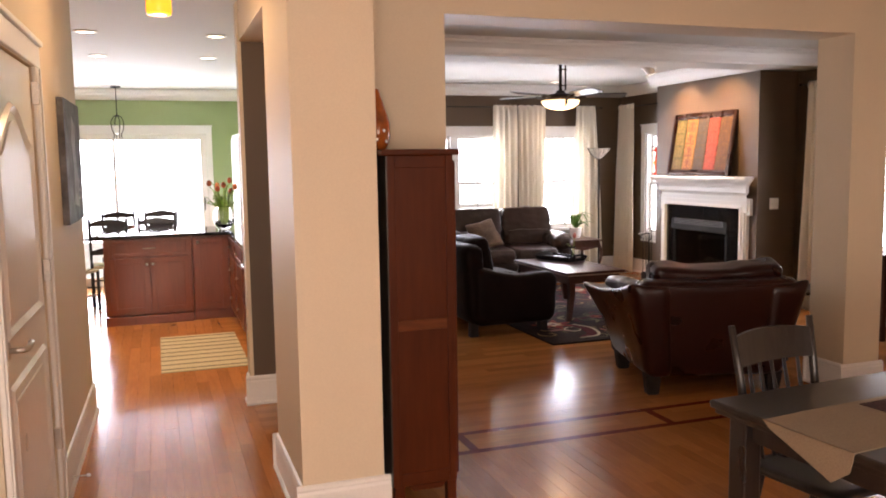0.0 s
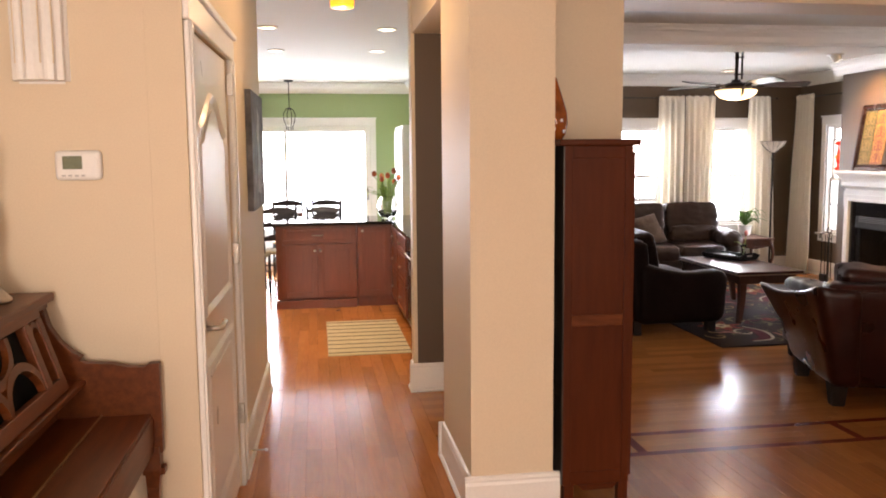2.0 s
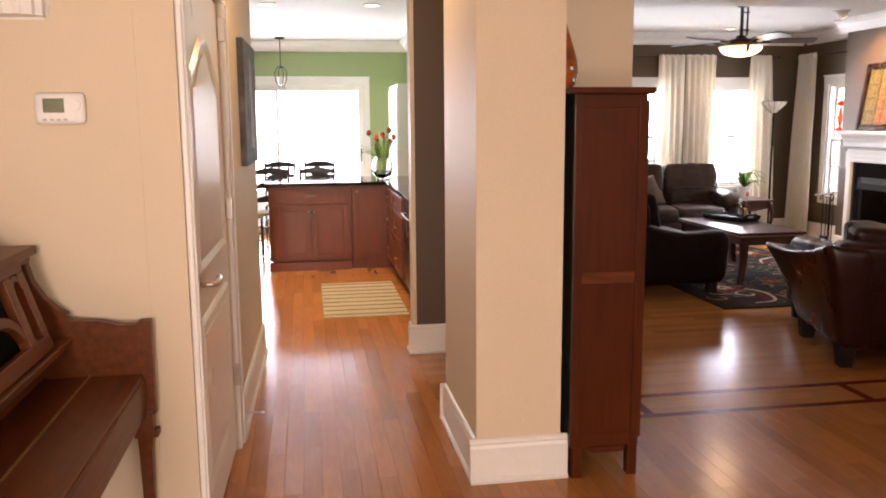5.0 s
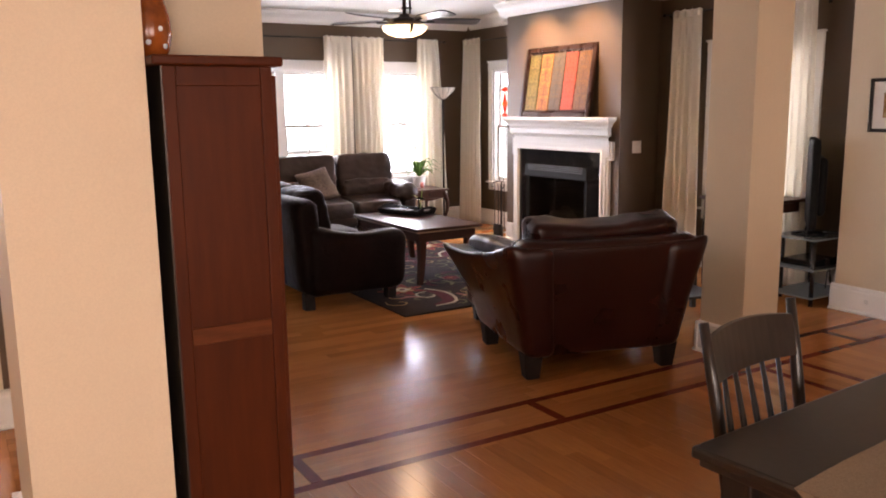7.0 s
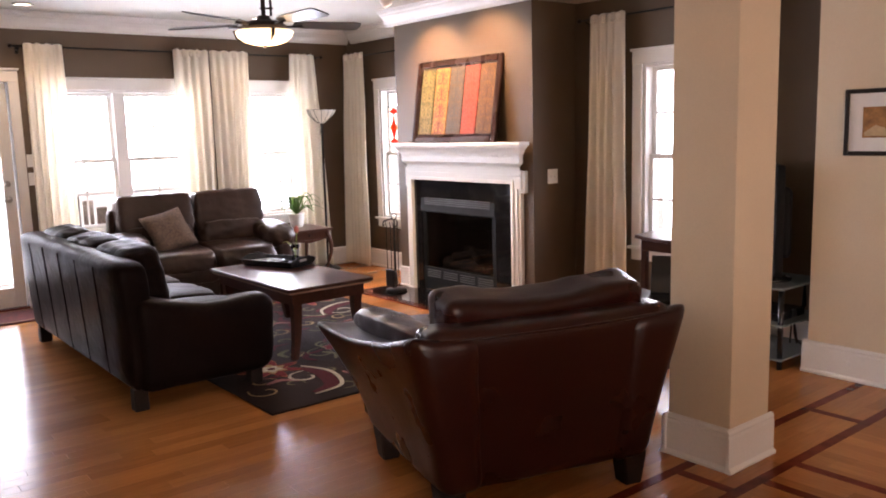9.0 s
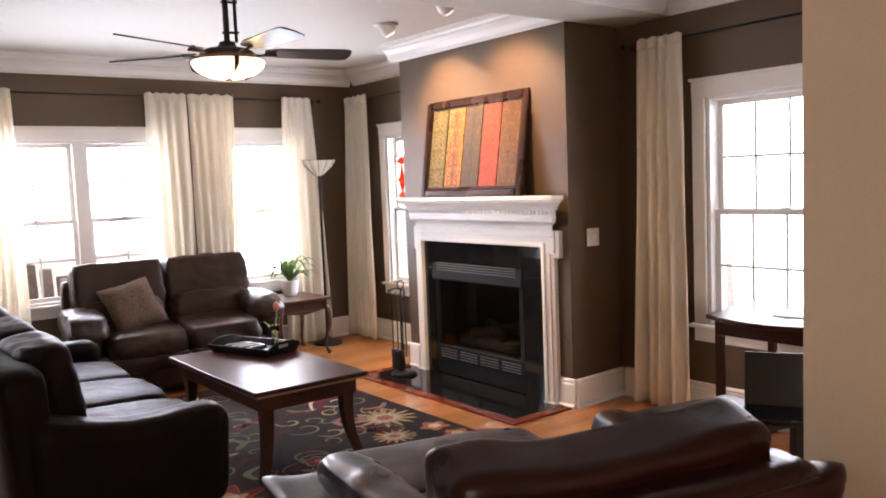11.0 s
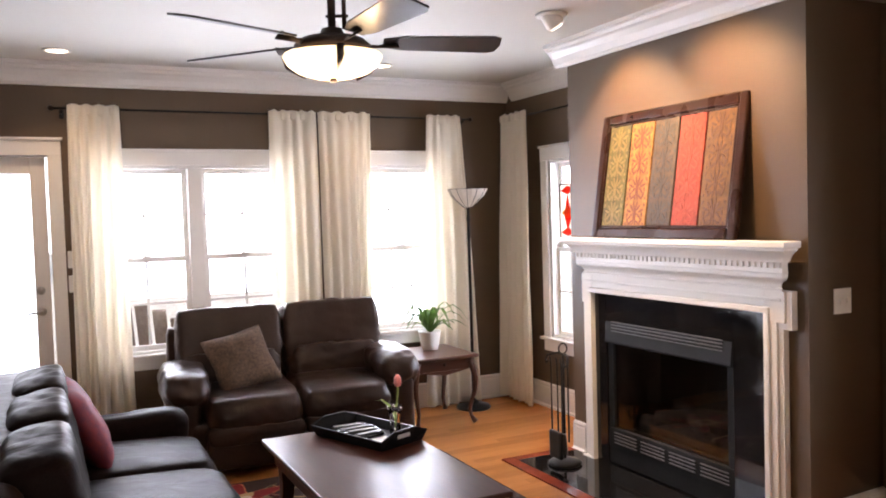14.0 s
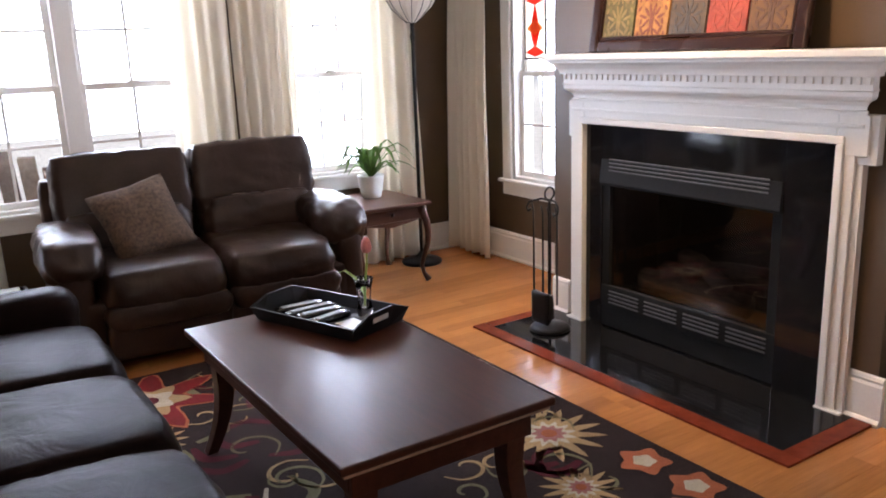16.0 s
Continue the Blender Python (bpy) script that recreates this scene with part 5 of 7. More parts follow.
# ---- tray and what lies in it ----
def serving_tray():
    m = pose(4.748, 8.425, 0.501, 0, 0, -69)
    lacquer = material("black_lacquer", (0.008, 0.007, 0.007), 0.4, grain=8, vary=0.2, specular=0.15)
    t = thing("serving_tray", m, "black wooden rectangular serving tray with raised cut-out handles", "tray")
    hx, hy = 0.237, 0.13
    rim = [(-hx, -hy), (hx, -hy), (hx, hy), (-hx, hy)]
    part("bottom", prism(rim, Matrix(), 0.01, None, 0.002), lacquer, t)
    pale = material("pale_gap", (0.4, 0.36, 0.33), 0.6)
    for i, (a, b) in enumerate(zip(rim, rim[1:] + rim[:1])):
        va, vb = Vector((*a, 0)), Vector((*b, 0))
        along = (vb - va).normalized()
        out = along.cross(Vector((0, 0, 1)))
        # the two short ends rise to a flat-topped handle in the middle
        stations = ((0, 0.05), (0.28, 0.08), (0.72, 0.08), (1, 0.05)) if i % 2 else ((0, 0.05), (1, 0.05))
        bm = bmesh.new()
        rings = []
        for f, h in stations:
            flare = (2 * f - 1)
            rings.append([bm.verts.new(va.lerp(vb, f) + along * flare * o + out * o + Vector((0, 0, z))) for o, z in ((0, 0), (0.02, h), (0.011, h), (-0.01, 0.008))])
        for near, far in zip(rings, rings[1:]):
            for k in range(4):
                bm.faces.new((near[k], near[(k + 1) % 4], far[(k + 1) % 4], far[k]))
        bm.faces.new(rings[0])
        bm.faces.new(rings[-1])
        bmesh.ops.recalc_face_normals(bm, faces=bm.faces[:])
        w = part("rim", bm, lacquer, t)
        if i % 2:
            mid = (va + vb) / 2 + out * 0.0125 + Vector((0, 0, 0.05))
            part("handle_hole", moved(box(-0.002, -0.04, -0.011, 0.002, 0.04, 0.011, 0.0015), Matrix.Translation(mid)), pale, w, "pale cut-out handle")
    for i, (x, y, a, ln) in enumerate(((-0.15, 0.005, 72, 0.19), (-0.09, 0.0, 80, 0.2), (-0.03, -0.01, 76, 0.18), (0.035, -0.03, 88, 0.16))):
        r = thing("remote_control", m @ pose(x, y, 0.011, 0, 0, a - 6), "black remote control lying in the tray", "remote control", "remote controls")
        part("body", soft_box(-ln / 2, -0.024, 0, ln / 2, 0.024, 0.024, 0.008), BLACKPLASTIC, r, "", True)
        part("button_pad", box(-ln / 2 + 0.02, -0.014, 0.022, ln / 2 - 0.03, 0.014, 0.0265, 0.002), material("grey_rubber", (0.16, 0.16, 0.17), 0.5) if not i else bpy.data.materials["grey_rubber"], r)
    n = thing("note_paper", m @ pose(0.135, -0.02, 0.0115, 0, 0, -14), "small white note lying in the tray", "paper")
    part("sheet", box(-0.055, -0.04, 0, 0.055, 0.04, 0.002), WHITEPLASTIC, n)
    v = thing("bud_vase", m @ pose(0.10, 0.088, 0.011), "clear glass bud vase with one pink tulip", "vase")
    part("glass", lathe([(0, 0), (0.026, 0), (0.03, 0.02), (0.024, 0.06), (0.028, 0.1), (0.036, 0.14), (0.033, 0.14), (0.024, 0.1), (0.02, 0.06), (0.024, 0.025), (0, 0.02)], 24), PANE, v, "", True).visible_shadow = False
    part("stem", tube([(0, 0, 0.03), (0.006, 0.004, 0.12), (0.012, 0.012, 0.2), (0.012, 0.014, 0.235)], 0.004, 8), PALELEAF, v, "", True)
    part("tulip_head", lathe([(0, 0.23), (0.014, 0.236), (0.02, 0.252), (0.017, 0.275), (0.008, 0.29), (0, 0.292)], 12, None, (0.012, 0.014, 0)), material("pink_petal", (0.62, 0.2, 0.17), 0.5, grain=30, vary=0.2), v, "", True)
    part("leaf", blade_leaf([(0, 0, 0.08), (-0.03, -0.01, 0.14), (-0.07, -0.02, 0.165), (-0.11, -0.03, 0.15)], 0.01), PALELEAF, v)


serving_tray()


# ---- rug with a tufted flower pattern ----
def area_rug():
    x0, y0, x1, y1 = 3.71, 6.58, 5.68, 9.58
    ground_mat = material("rug_ground", (0.034, 0.019, 0.0155), 0.95, grain=300, vary=0.35, bump=0.6, stain=4, stain_amount=0.15, specular=0.1)
    shades = {k: material("rug_yarn", c, 0.95, grain=260, vary=0.22, bump=0.6, specular=0.1, stain=9, stain_amount=0.12) for k, c in {
        "red": (0.19, 0.018, 0.018), "deep": (0.09, 0.012, 0.016), "orange": (0.38, 0.11, 0.045), "tan": (0.40, 0.26, 0.12), "cream": (0.52, 0.44, 0.32), "sage": (0.17, 0.15, 0.075), "pink": (0.34, 0.14, 0.12)}.items()}
    r = tagged(thing("area_rug", Matrix(), "dark plum tufted rug with large red, tan and cream flowers", "rug"))
    part("base_cloth", box(x0, y0, 0.001, x1, y1, 0.014, 0.004), ground_mat, r)
    rnd = random.Random(11)

    def put(name, outline, shade, level):
        part(name, prism(outline, Matrix.Translation((0, 0, 0.0135)), 0.0012 + 0.0008 * level), shades[shade], r)

    def inside(x, y, m=0.02):
        return min(max(x, x0 + m), x1 - m), min(max(y, y0 + m), y1 - m)

    def petals(cx, cy, rad, n, shade, level, turn=0.0, sharp=0.45):
        pts = []
        steps = n * 8
        for i in range(steps):
            a = 2 * math.pi * i / steps + turn
            k = 1 - sharp * abs(math.sin(n * (a - turn) / 2)) ** 1.4
            pts.append(inside(cx + rad * k * math.cos(a), cy + rad * k * math.sin(a)))
        put("flower", pts, shade, level)

    def blob(cx, cy, rad, shade, level):
        put("flower_heart", [inside(cx + rad * math.cos(2 * math.pi * i / 14), cy + rad * math.sin(2 * math.pi * i / 14)) for i in range(14)], shade, level)

    def vine(points, width, shade, level=0):
        pts = [Vector((*p, 0)) for p in points]
        fine = []
        for i in range(len(pts) - 1):
            p = [pts[max(i - 1, 0)], pts[i], pts[i + 1], pts[min(i + 2, len(pts) - 1)]]
            for k in range(6):
                u = k / 6
                fine.append(0.5 * ((2 * p[1]) + (p[2] - p[0]) * u + (2 * p[0] - 5 * p[1] + 4 * p[2] - p[3]) * u * u + (3 * p[1] - p[0] - 3 * p[2] + p[3]) * u ** 3))
        fine.append(pts[-1])
        left, right = [], []
        for i, q in enumerate(fine):
            way = (fine[min(i + 1, len(fine) - 1)] - fine[max(i - 1, 0)]).normalized()
            side = Vector((-way.y, way.x, 0)) * width * (0.35 + 0.65 * math.sin(math.pi * (i + 0.5) / (len(fine) + 0.5)))
            left.append(inside(*(q + side).xy))
            right.append(inside(*(q - side).xy))
        put("vine", left + right[::-1], shade, level)

    def curl(cx, cy, rad, turn, shade, width=0.009):
        vine([(cx + rad * (1 - k / 9) * math.cos(turn + k * 0.75), cy + rad * (1 - k / 9) * math.sin(turn + k * 0.75)) for k in range(8)], width, shade)

    def daisy(cx, cy, rad):
        petals(cx, cy, rad, 14, "tan", 0, 0.2, 0.5)
        petals(cx, cy, rad * 0.48, 12, "cream", 1, 0.1, 0.35)
        petals(cx, cy, rad * 0.32, 10, "pink", 2, 0.0, 0.3)
        blob(cx, cy, rad * 0.14, "orange", 3)

    def great(cx, cy, rad, turn):
        petals(cx, cy, rad, 7, "orange", 0, turn, 0.55)
        petals(cx, cy, rad * 0.93, 7, "red", 1, turn, 0.58)
        petals(cx, cy, rad * 0.5, 6, "tan", 2, turn + 0.3, 0.4)
        petals(cx, cy, rad * 0.34, 5, "cream", 3, turn, 0.35)
        blob(cx, cy, rad * 0.12, "deep", 4)

    def small(cx, cy, rad):
        petals(cx, cy, rad, 6, "pink", 0, 0.3, 0.22)
        petals(cx, cy, rad * 0.86, 6, "red", 1, 0.3, 0.24)
        blob(cx, cy, rad * 0.3, "orange", 2)

    great(4.25, 9.25, 0.36, 0.4)
    great(5.0, 7.15, 0.34, 1.2)
    great(5.35, 9.15, 0.28, 0.1)
    great(4.1, 7.35, 0.22, 2.0)
    daisy(5.42, 7.98, 0.22)
    daisy(5.25, 7.62, 0.14)
    daisy(4.55, 6.85, 0.16)
    small(5.42, 7.3, 0.1)
    small(4.7, 7.55, 0.09)
    small(4.05, 8.75, 0.09)
    small(5.1, 6.8, 0.09)
    for cx, cy in ((5.55, 7.62), (5.56, 7.4)):
        petals(cx, cy, 0.1, 5, "orange", 0, 0.5, 0.3)
        petals(cx, cy, 0.045, 5, "cream", 1, 0.5, 0.2)
    daisy(4.15, 8.85, 0.15)
    for k, (cx, cy, t) in enumerate(((4.05, 8.15, 0.3), (4.15, 6.95, 1.2), (5.5, 6.85, 2.4), (5.5, 8.6, 3.5))):
        vine([(cx - 0.22 * math.cos(t), cy - 0.22 * math.sin(t)), (cx - 0.1 * math.cos(t) + 0.12 * math.sin(t), cy - 0.1 * math.sin(t) - 0.12 * math.cos(t)), (cx + 0.15 * math.cos(t) + 0.1 * math.sin(t), cy + 0.15 * math.sin(t) - 0.1 * math.cos(t)), (cx + 0.3 * math.cos(t), cy + 0.3 * math.sin(t))], 0.05, "deep", 1)
        vine([(cx - 0.25 * math.cos(t), cy - 0.25 * math.sin(t)), (cx - 0.12 * math.cos(t) + 0.18 * math.sin(t), cy - 0.12 * math.sin(t) - 0.18 * math.cos(t)), (cx + 0.18 * math.cos(t) + 0.16 * math.sin(t), cy + 0.18 * math.sin(t) - 0.16 * math.cos(t)), (cx + 0.36 * math.cos(t), cy + 0.36 * math.sin(t))], 0.014, "cream", 2)
        curl(cx + 0.12 * math.cos(t), cy + 0.12 * math.sin(t), 0.13, t, "cream", 0.012)
    for i in range(80):
        x, y = rnd.uniform(x0 + 0.15, x1 - 0.15), rnd.uniform(y0 + 0.15, y1 - 0.15)
        curl(x, y, rnd.uniform(0.06, 0.14), rnd.uniform(0, 6), rnd.choice(("sage", "sage", "tan")), 0.008)
    for i in range(70):
        x, y, a = rnd.uniform(x0 + 0.2, x1 - 0.2), rnd.uniform(y0 + 0.2, y1 - 0.2), rnd.uniform(0, 6)
        vine([(x, y), (x + 0.12 * math.cos(a), y + 0.12 * math.sin(a)), (x + 0.2 * math.cos(a + 0.5), y + 0.2 * math.sin(a + 0.5))], 0.022, rnd.choice(("sage", "deep", "deep", "pink")), 0)
    return r


area_rug()
m = thing("door_mat", pose(3.1, 10.42, 0), "dark red patterned mat before the exterior door", "mat")
part("base_cloth", box(-0.4, -0.28, 0.001, 0.4, 0.28, 0.012, 0.003), material("mat_wool", (0.16, 0.03, 0.025), 0.95, grain=18, vary=0.3, second=(0.035, 0.02, 0.02), bump=0.4), m)
for y in (-0.25, 0.24):
    part("border", box(-0.39, y, 0.0115, 0.39, y + 0.015, 0.0135), bpy.data.materials["rug_yarn.003"], m)

# box beside the loveseat
b = thing("storage_box", pose(3.83, 10.35, 0), "dark wooden storage box with a cut-out handle and papers", "box")
for x0, y0, x1, y1 in ((-0.14, -0.2, -0.125, 0.2), (0.125, -0.2, 0.14, 0.2), (-0.125, -0.2, 0.125, -0.185), (-0.125, 0.185, 0.125, 0.2)):
    part("side", box(x0, y0, 0, x1, y1, 0.3, 0.002), BLACKWOOD, b)
part("bottom", box(-0.125, -0.185, 0, 0.125, 0.185, 0.012), BLACKWOOD, b)
part("handle_plate", box(-0.06, -0.204, 0.2, 0.06, -0.199, 0.24, 0.002), WHITEPLASTIC, b, "pale cut-out handle")
pp = thing("paper_stack", pose(3.83, 10.35, 0.012), "stack of papers standing in the box", "papers")
part("sheets", box(-0.1, -0.12, 0, 0.1, 0.15, 0.3, 0.002), WHITEPLASTIC, pp)

# stained glass hanging in the small window
g = thing("stained_glass", pose(E0 + 0.03, 9.94, 1.36), "red and amber stained glass panel hanging in the window", "stained glass")
RED = translucent_cloth("red_glass", (0.85, 0.07, 0.02))
AMBER = translucent_cloth("amber_glass", (0.95, 0.32, 0.06))
for b4 in ((-0.105, 0.0, -0.095, 0.42), (0.095, 0.0, 0.105, 0.42), (-0.095, 0.0, 0.095, 0.01), (-0.095, 0.41, 0.095, 0.42)):
    part("lead_frame", box(-0.005, b4[0], b4[1], 0.005, b4[2], b4[3]), IRON, g)
part("glass_ground", box(-0.001, -0.095, 0.01, 0.001, 0.095, 0.41), translucent_cloth("pale_glass", (0.97, 0.86, 0.74)), g).visible_shadow = False
for z, w, h, mt in ((0.2, 0.045, 0.15, RED), (0.2, 0.08, 0.05, AMBER), (0.05, 0.09, 0.035, RED), (0.37, 0.09, 0.035, RED)):
    part("glass_piece", prism([(0, -h), (w, -h * 0.2), (w * 0.6, h * 0.3), (0, h), (-w * 0.6, h * 0.3), (-w, -h * 0.2)], Matrix(((0, 0, -1, -0.002), (1, 0, 0, 0), (0, 1, 0, z), (0, 0, 0, 1))), 0.002), mt, g).visible_shadow = False
part("cord", tube([(0, -0.1, 0.42), (0, 0, 0.51), (0, 0.1, 0.42)], 0.002, 6), IRON, g)

# ---- corner with the television ----
st = thing("side_table", pose(5.42, 5.52, 0, 0, 0, -14), "small black wooden side table beside the armchair", "table")
part("tabletop", box(-0.26, -0.22, 0.52, 0.26, 0.22, 0.545, 0.006), BLACKWOOD, st)
for sx in (-1, 1):
    for sy in (-1, 1):
        part("leg", prism([(-0.018, -0.018), (0.018, -0.018), (0.018, 0.018), (-0.018, 0.018)], Matrix.Translation((sx * 0.23, sy * 0.19, 0)), 0.52), BLACKWOOD, st)
part("lower_shelf", box(-0.22, -0.18, 0.16, 0.22, 0.18, 0.178, 0.003), BLACKWOOD, st)
bk = thing("paperback_book", pose(5.28, 5.46, 0.546, 0, 0, -20), "green and cream paperback lying on the side table", "book")
part("cover", box(-0.07, -0.055, 0, 0.07, 0.055, 0.022, 0.002), material("book_cover", (0.18, 0.22, 0.1), 0.5, grain=20, vary=0.3), bk)
part("pages", box(-0.066, -0.057, 0.003, 0.072, 0.05, 0.019), WHITEPLASTIC, bk)
lp = thing("laptop", pose(5.56, 5.3, 0.546, 0, 0, -60), "black laptop standing open on the side table", "laptop")
part("keyboard_base", box(-0.16, -0.11, 0, 0.16, 0.11, 0.02, 0.004), BLACKPLASTIC, lp)
part("screen", moved(box(-0.16, 0, 0, 0.16, 0.012, 0.22, 0.004), Matrix.Translation((0, 0.105, 0.015)) @ Matrix.Rotation(radians(-18), 4, "X")), BLACKPLASTIC, lp)
dk = thing("demilune_desk", pose(6.63, 5.95, 0), "dark wooden desk with a rounded top under the window", "desk")
pts = [(0.31, -0.42), (0.31, 0.3), (0.1, 0.3)] + [(-0.28 - 0.1 * math.sin(math.pi * i / 10) if 0 < i < 10 else -0.28, 0.26 - 0.68 * i / 10) for i in range(11)]
part("desktop", prism(pts, Matrix.Translation((0, 0, 0.735)), 0.025, None, 0.004), ESPRESSO, dk)
part("apron", box(-0.26, -0.36, 0.65, 0.29, 0.22, 0.735, 0.003), ESPRESSO, dk)
for x, y in ((-0.24, -0.34), (-0.24, 0.2), (0.27, -0.34), (0.27, 0.2)):
    part("leg", prism([(-0.02, -0.02), (0.02, -0.02), (0.02, 0.02), (-0.02, 0.02)], Matrix.Translation((x, y, 0)), 0.65, None, 0.003), ESPRESSO, dk)
kb = thing("papers", pose(6.62, 5.8, 0.762, 0, 0, 12), "loose pale papers on the desk", "papers")
part("sheets", box(-0.1, -0.14, 0, 0.1, 0.14, 0.004), WHITEPLASTIC, kb)
GLASSY = material("frosted_shelf_glass", (0.22, 0.25, 0.25), 0.15, grain=60, vary=0.05)
tvs = thing("glass_tv_stand", pose(6.62, 5.33, 0), "television stand with three frosted glass shelves", "tv stand")
for z in (0.06, 0.27, 0.5):
    part("shelf", prism([(-0.24, -0.2), (0.3, -0.2), (0.3, 0.2), (-0.12, 0.2), (-0.24, 0.08)], Matrix.Translation((0, 0, z)), 0.012, None, 0.003), GLASSY, tvs)
for x, y in ((-0.2, -0.17), (0.27, -0.17), (0.27, 0.17), (-0.1, 0.17)):
    part("upright", cyl(x, y, 0, 0.51, 0.017), BLACKPLASTIC, tvs, "", True)
tv = thing("television", pose(6.64, 5.36, 0.513, 0, 0, 38), "black flat television with a rounded back on its stand", "television")
part("foot", lathe([(0, 0), (0.13, 0), (0.13, 0.012), (0.04, 0.025), (0.03, 0.07), (0, 0.07)], 24), BLACKPLASTIC, tv, "", True)
part("screen", soft_box(-0.3, -0.03, 0.06, 0.3, 0.03, 0.74, 0.02), FIREBLACK, tv, "", True)
part("back_housing", soft_box(-0.2, -0.09, 0.16, 0.2, -0.02, 0.6, 0.05), FIREBLACK, tv, "", True)
for i in range(3):
    cb = thing("power_cable", Matrix(), "tangled black cable behind the television stand", "cable")
    part("wire", tube([(6.86 - 0.03 * i, 5.2 + 0.05 * i, 0.02), (6.8, 5.25 + 0.02 * i, 0.1 + 0.05 * i), (6.85, 5.3, 0.22), (6.8 - 0.02 * i, 5.2, 0.34), (6.86, 5.24, 0.48)], 0.006, 6), BLACKPLASTIC, cb, "", True)
vcr = thing("media_player", pose(6.62, 5.33, 0.283), "black media player on the middle glass shelf", "media player")
part("case", box(-0.15, -0.13, 0, 0.17, 0.13, 0.05, 0.004), BLACKPLASTIC, vcr)
pf = thing("framed_print", pose(6.52, 4.695, 1.31, 0, 0, -90), "small black framed sepia print with a wide white mat", "picture")
for b4 in ((-0.17, 0, -0.145, 0.37), (0.145, 0, 0.17, 0.37), (-0.145, 0, 0.145, 0.025), (-0.145, 0.345, 0.145, 0.37)):
    part("frame", box(b4[0], -0.022, b4[1], b4[2], 0, b4[3], 0.004), BLACKWOOD, pf)
part("mat_board", box(-0.145, -0.01, 0.025, 0.145, 0, 0.345), WHITEPLASTIC, pf, "white mat board")
part("print", box(-0.07, -0.013, 0.1, 0.07, -0.009, 0.27), material("sepia_print", (0.36, 0.17, 0.05), 0.6, grain=14, vary=0.3, second=(0.1, 0.05, 0.02)), pf, "sepia landscape print")
part("pale_shape", prism([(-0.06, 0.11), (0.065, 0.11), (0.06, 0.15), (0.0, 0.17), (-0.06, 0.13)], Matrix(((1, 0, 0, 0), (0, 0, -1, -0.013), (0, 1, 0, 0), (0, 0, 0, 1))), 0.001), material("pale_ochre", (0.5, 0.36, 0.2), 0.6), pf)


# ---- dining side ----
def tall_cabinet():
    c = thing("tall_cabinet", pose(1.613, 4.13, 0) @ Matrix.Diagonal((1, 1, 0.989, 1)), "tall cherry wood cabinet with panelled side, on short legs", "cabinet")
    hx, hy = 0.15, 0.39
    part("case", box(-hx + 0.012, -hy + 0.003, 0.14, hx, hy, 1.655, 0.002), CHERRY, c)
    for x0, x1 in ((-hx, -hx + 0.035), (hx - 0.03, hx + 0.004)):
        part("side_stile", box(x0, -hy - 0.004, 0.14, x1, -hy + 0.014, 1.655, 0.003), CHERRY, c)
    # the middle rail is a lighter cherry than the rest
    for z0, z1 in ((0.14, 0.2), (0.865, 0.915), (1.6, 1.655)):
        part("side_rail", box(-hx + 0.035, -hy - 0.002, z0, hx - 0.03, -hy + 0.014, z1, 0.003), material("pale_cherry", (0.12, 0.034, 0.011), 0.42, grain=6, vary=0.2, stretch=(0.8, 7, 7), specular=0.1) if z0 == 0.865 else CHERRY, c)
    # black back edge stands in for the shadow between cabinet and pillar
    part("back_panel", box(-hx - 0.004, -hy, 0.14, -hx + 0.012, hy, 1.655, 0.002), BLACKWOOD, c, "back panel, black for the shaded gap at the pillar")
    part("top_board", box(-hx - 0.03, -hy - 0.03, 1.655, hx + 0.03, hy + 0.02, 1.682, 0.006), CHERRY, c)
    for x in (-hx + 0.03, hx - 0.02):
        for y in (-hy + 0.02, hy - 0.03):
            part("leg", prism([(-0.022, -0.022), (0.022, -0.022), (0.022, 0.022), (-0.022, 0.022)], Matrix.Translation((x, y, 0)), 0.14, None, 0.003), CHERRY, c)
    part("skirt", prism([(-0.09, 0.14), (0.09, 0.14), (0.07, 0.115), (-0.07, 0.115)], Matrix(((1, 0, 0, 0.01), (0, 0, -1, -hy + 0.01), (0, 1, 0, 0), (0, 0, 0, 1))), 0.015), CHERRY, c)
    for y in (-0.2, 0.2):
        d = part("front_door", box(hx, y - 0.185, 0.17, hx + 0.018, y + 0.185, 1.63, 0.003), CHERRY, c)
        part("knob", moved(lathe([(0, 0), (0.008, 0.002), (0.014, 0.016), (0, 0.024)], 12), Matrix.Translation((hx + 0.018, y - math.copysign(0.15, y), 0.95)) @ Matrix.Rotation(radians(90), 4, "Y")), BRONZE, d, "", True)
    v = thing("gourd_vase", pose(1.5, 4.06, 1.665), "glossy amber-orange ceramic vase with a pointed neck", "vase")
    part("body", lathe([(0, 0), (0.045, 0), (0.062, 0.03), (0.072, 0.08), (0.068, 0.13), (0.05, 0.19), (0.03, 0.25), (0.02, 0.285), (0.014, 0.285), (0, 0.26)], 28), material("amber_glaze", (0.36, 0.09, 0.016), 0.12, grain=9, vary=0.25, coat=0.4), v, "", True)
    for a, z in ((-70, 0.09), (-100, 0.05), (-60, 0.04)):
        part("spot", moved(lathe([(0, 0), (0.008, 0.001), (0, 0.003)], 10), Matrix.Rotation(radians(a), 4, "Z") @ Matrix.Translation((0.0715, 0, z)) @ Matrix.Rotation(radians(90), 4, "Y")), WHITEPLASTIC, v)


tall_cabinet()


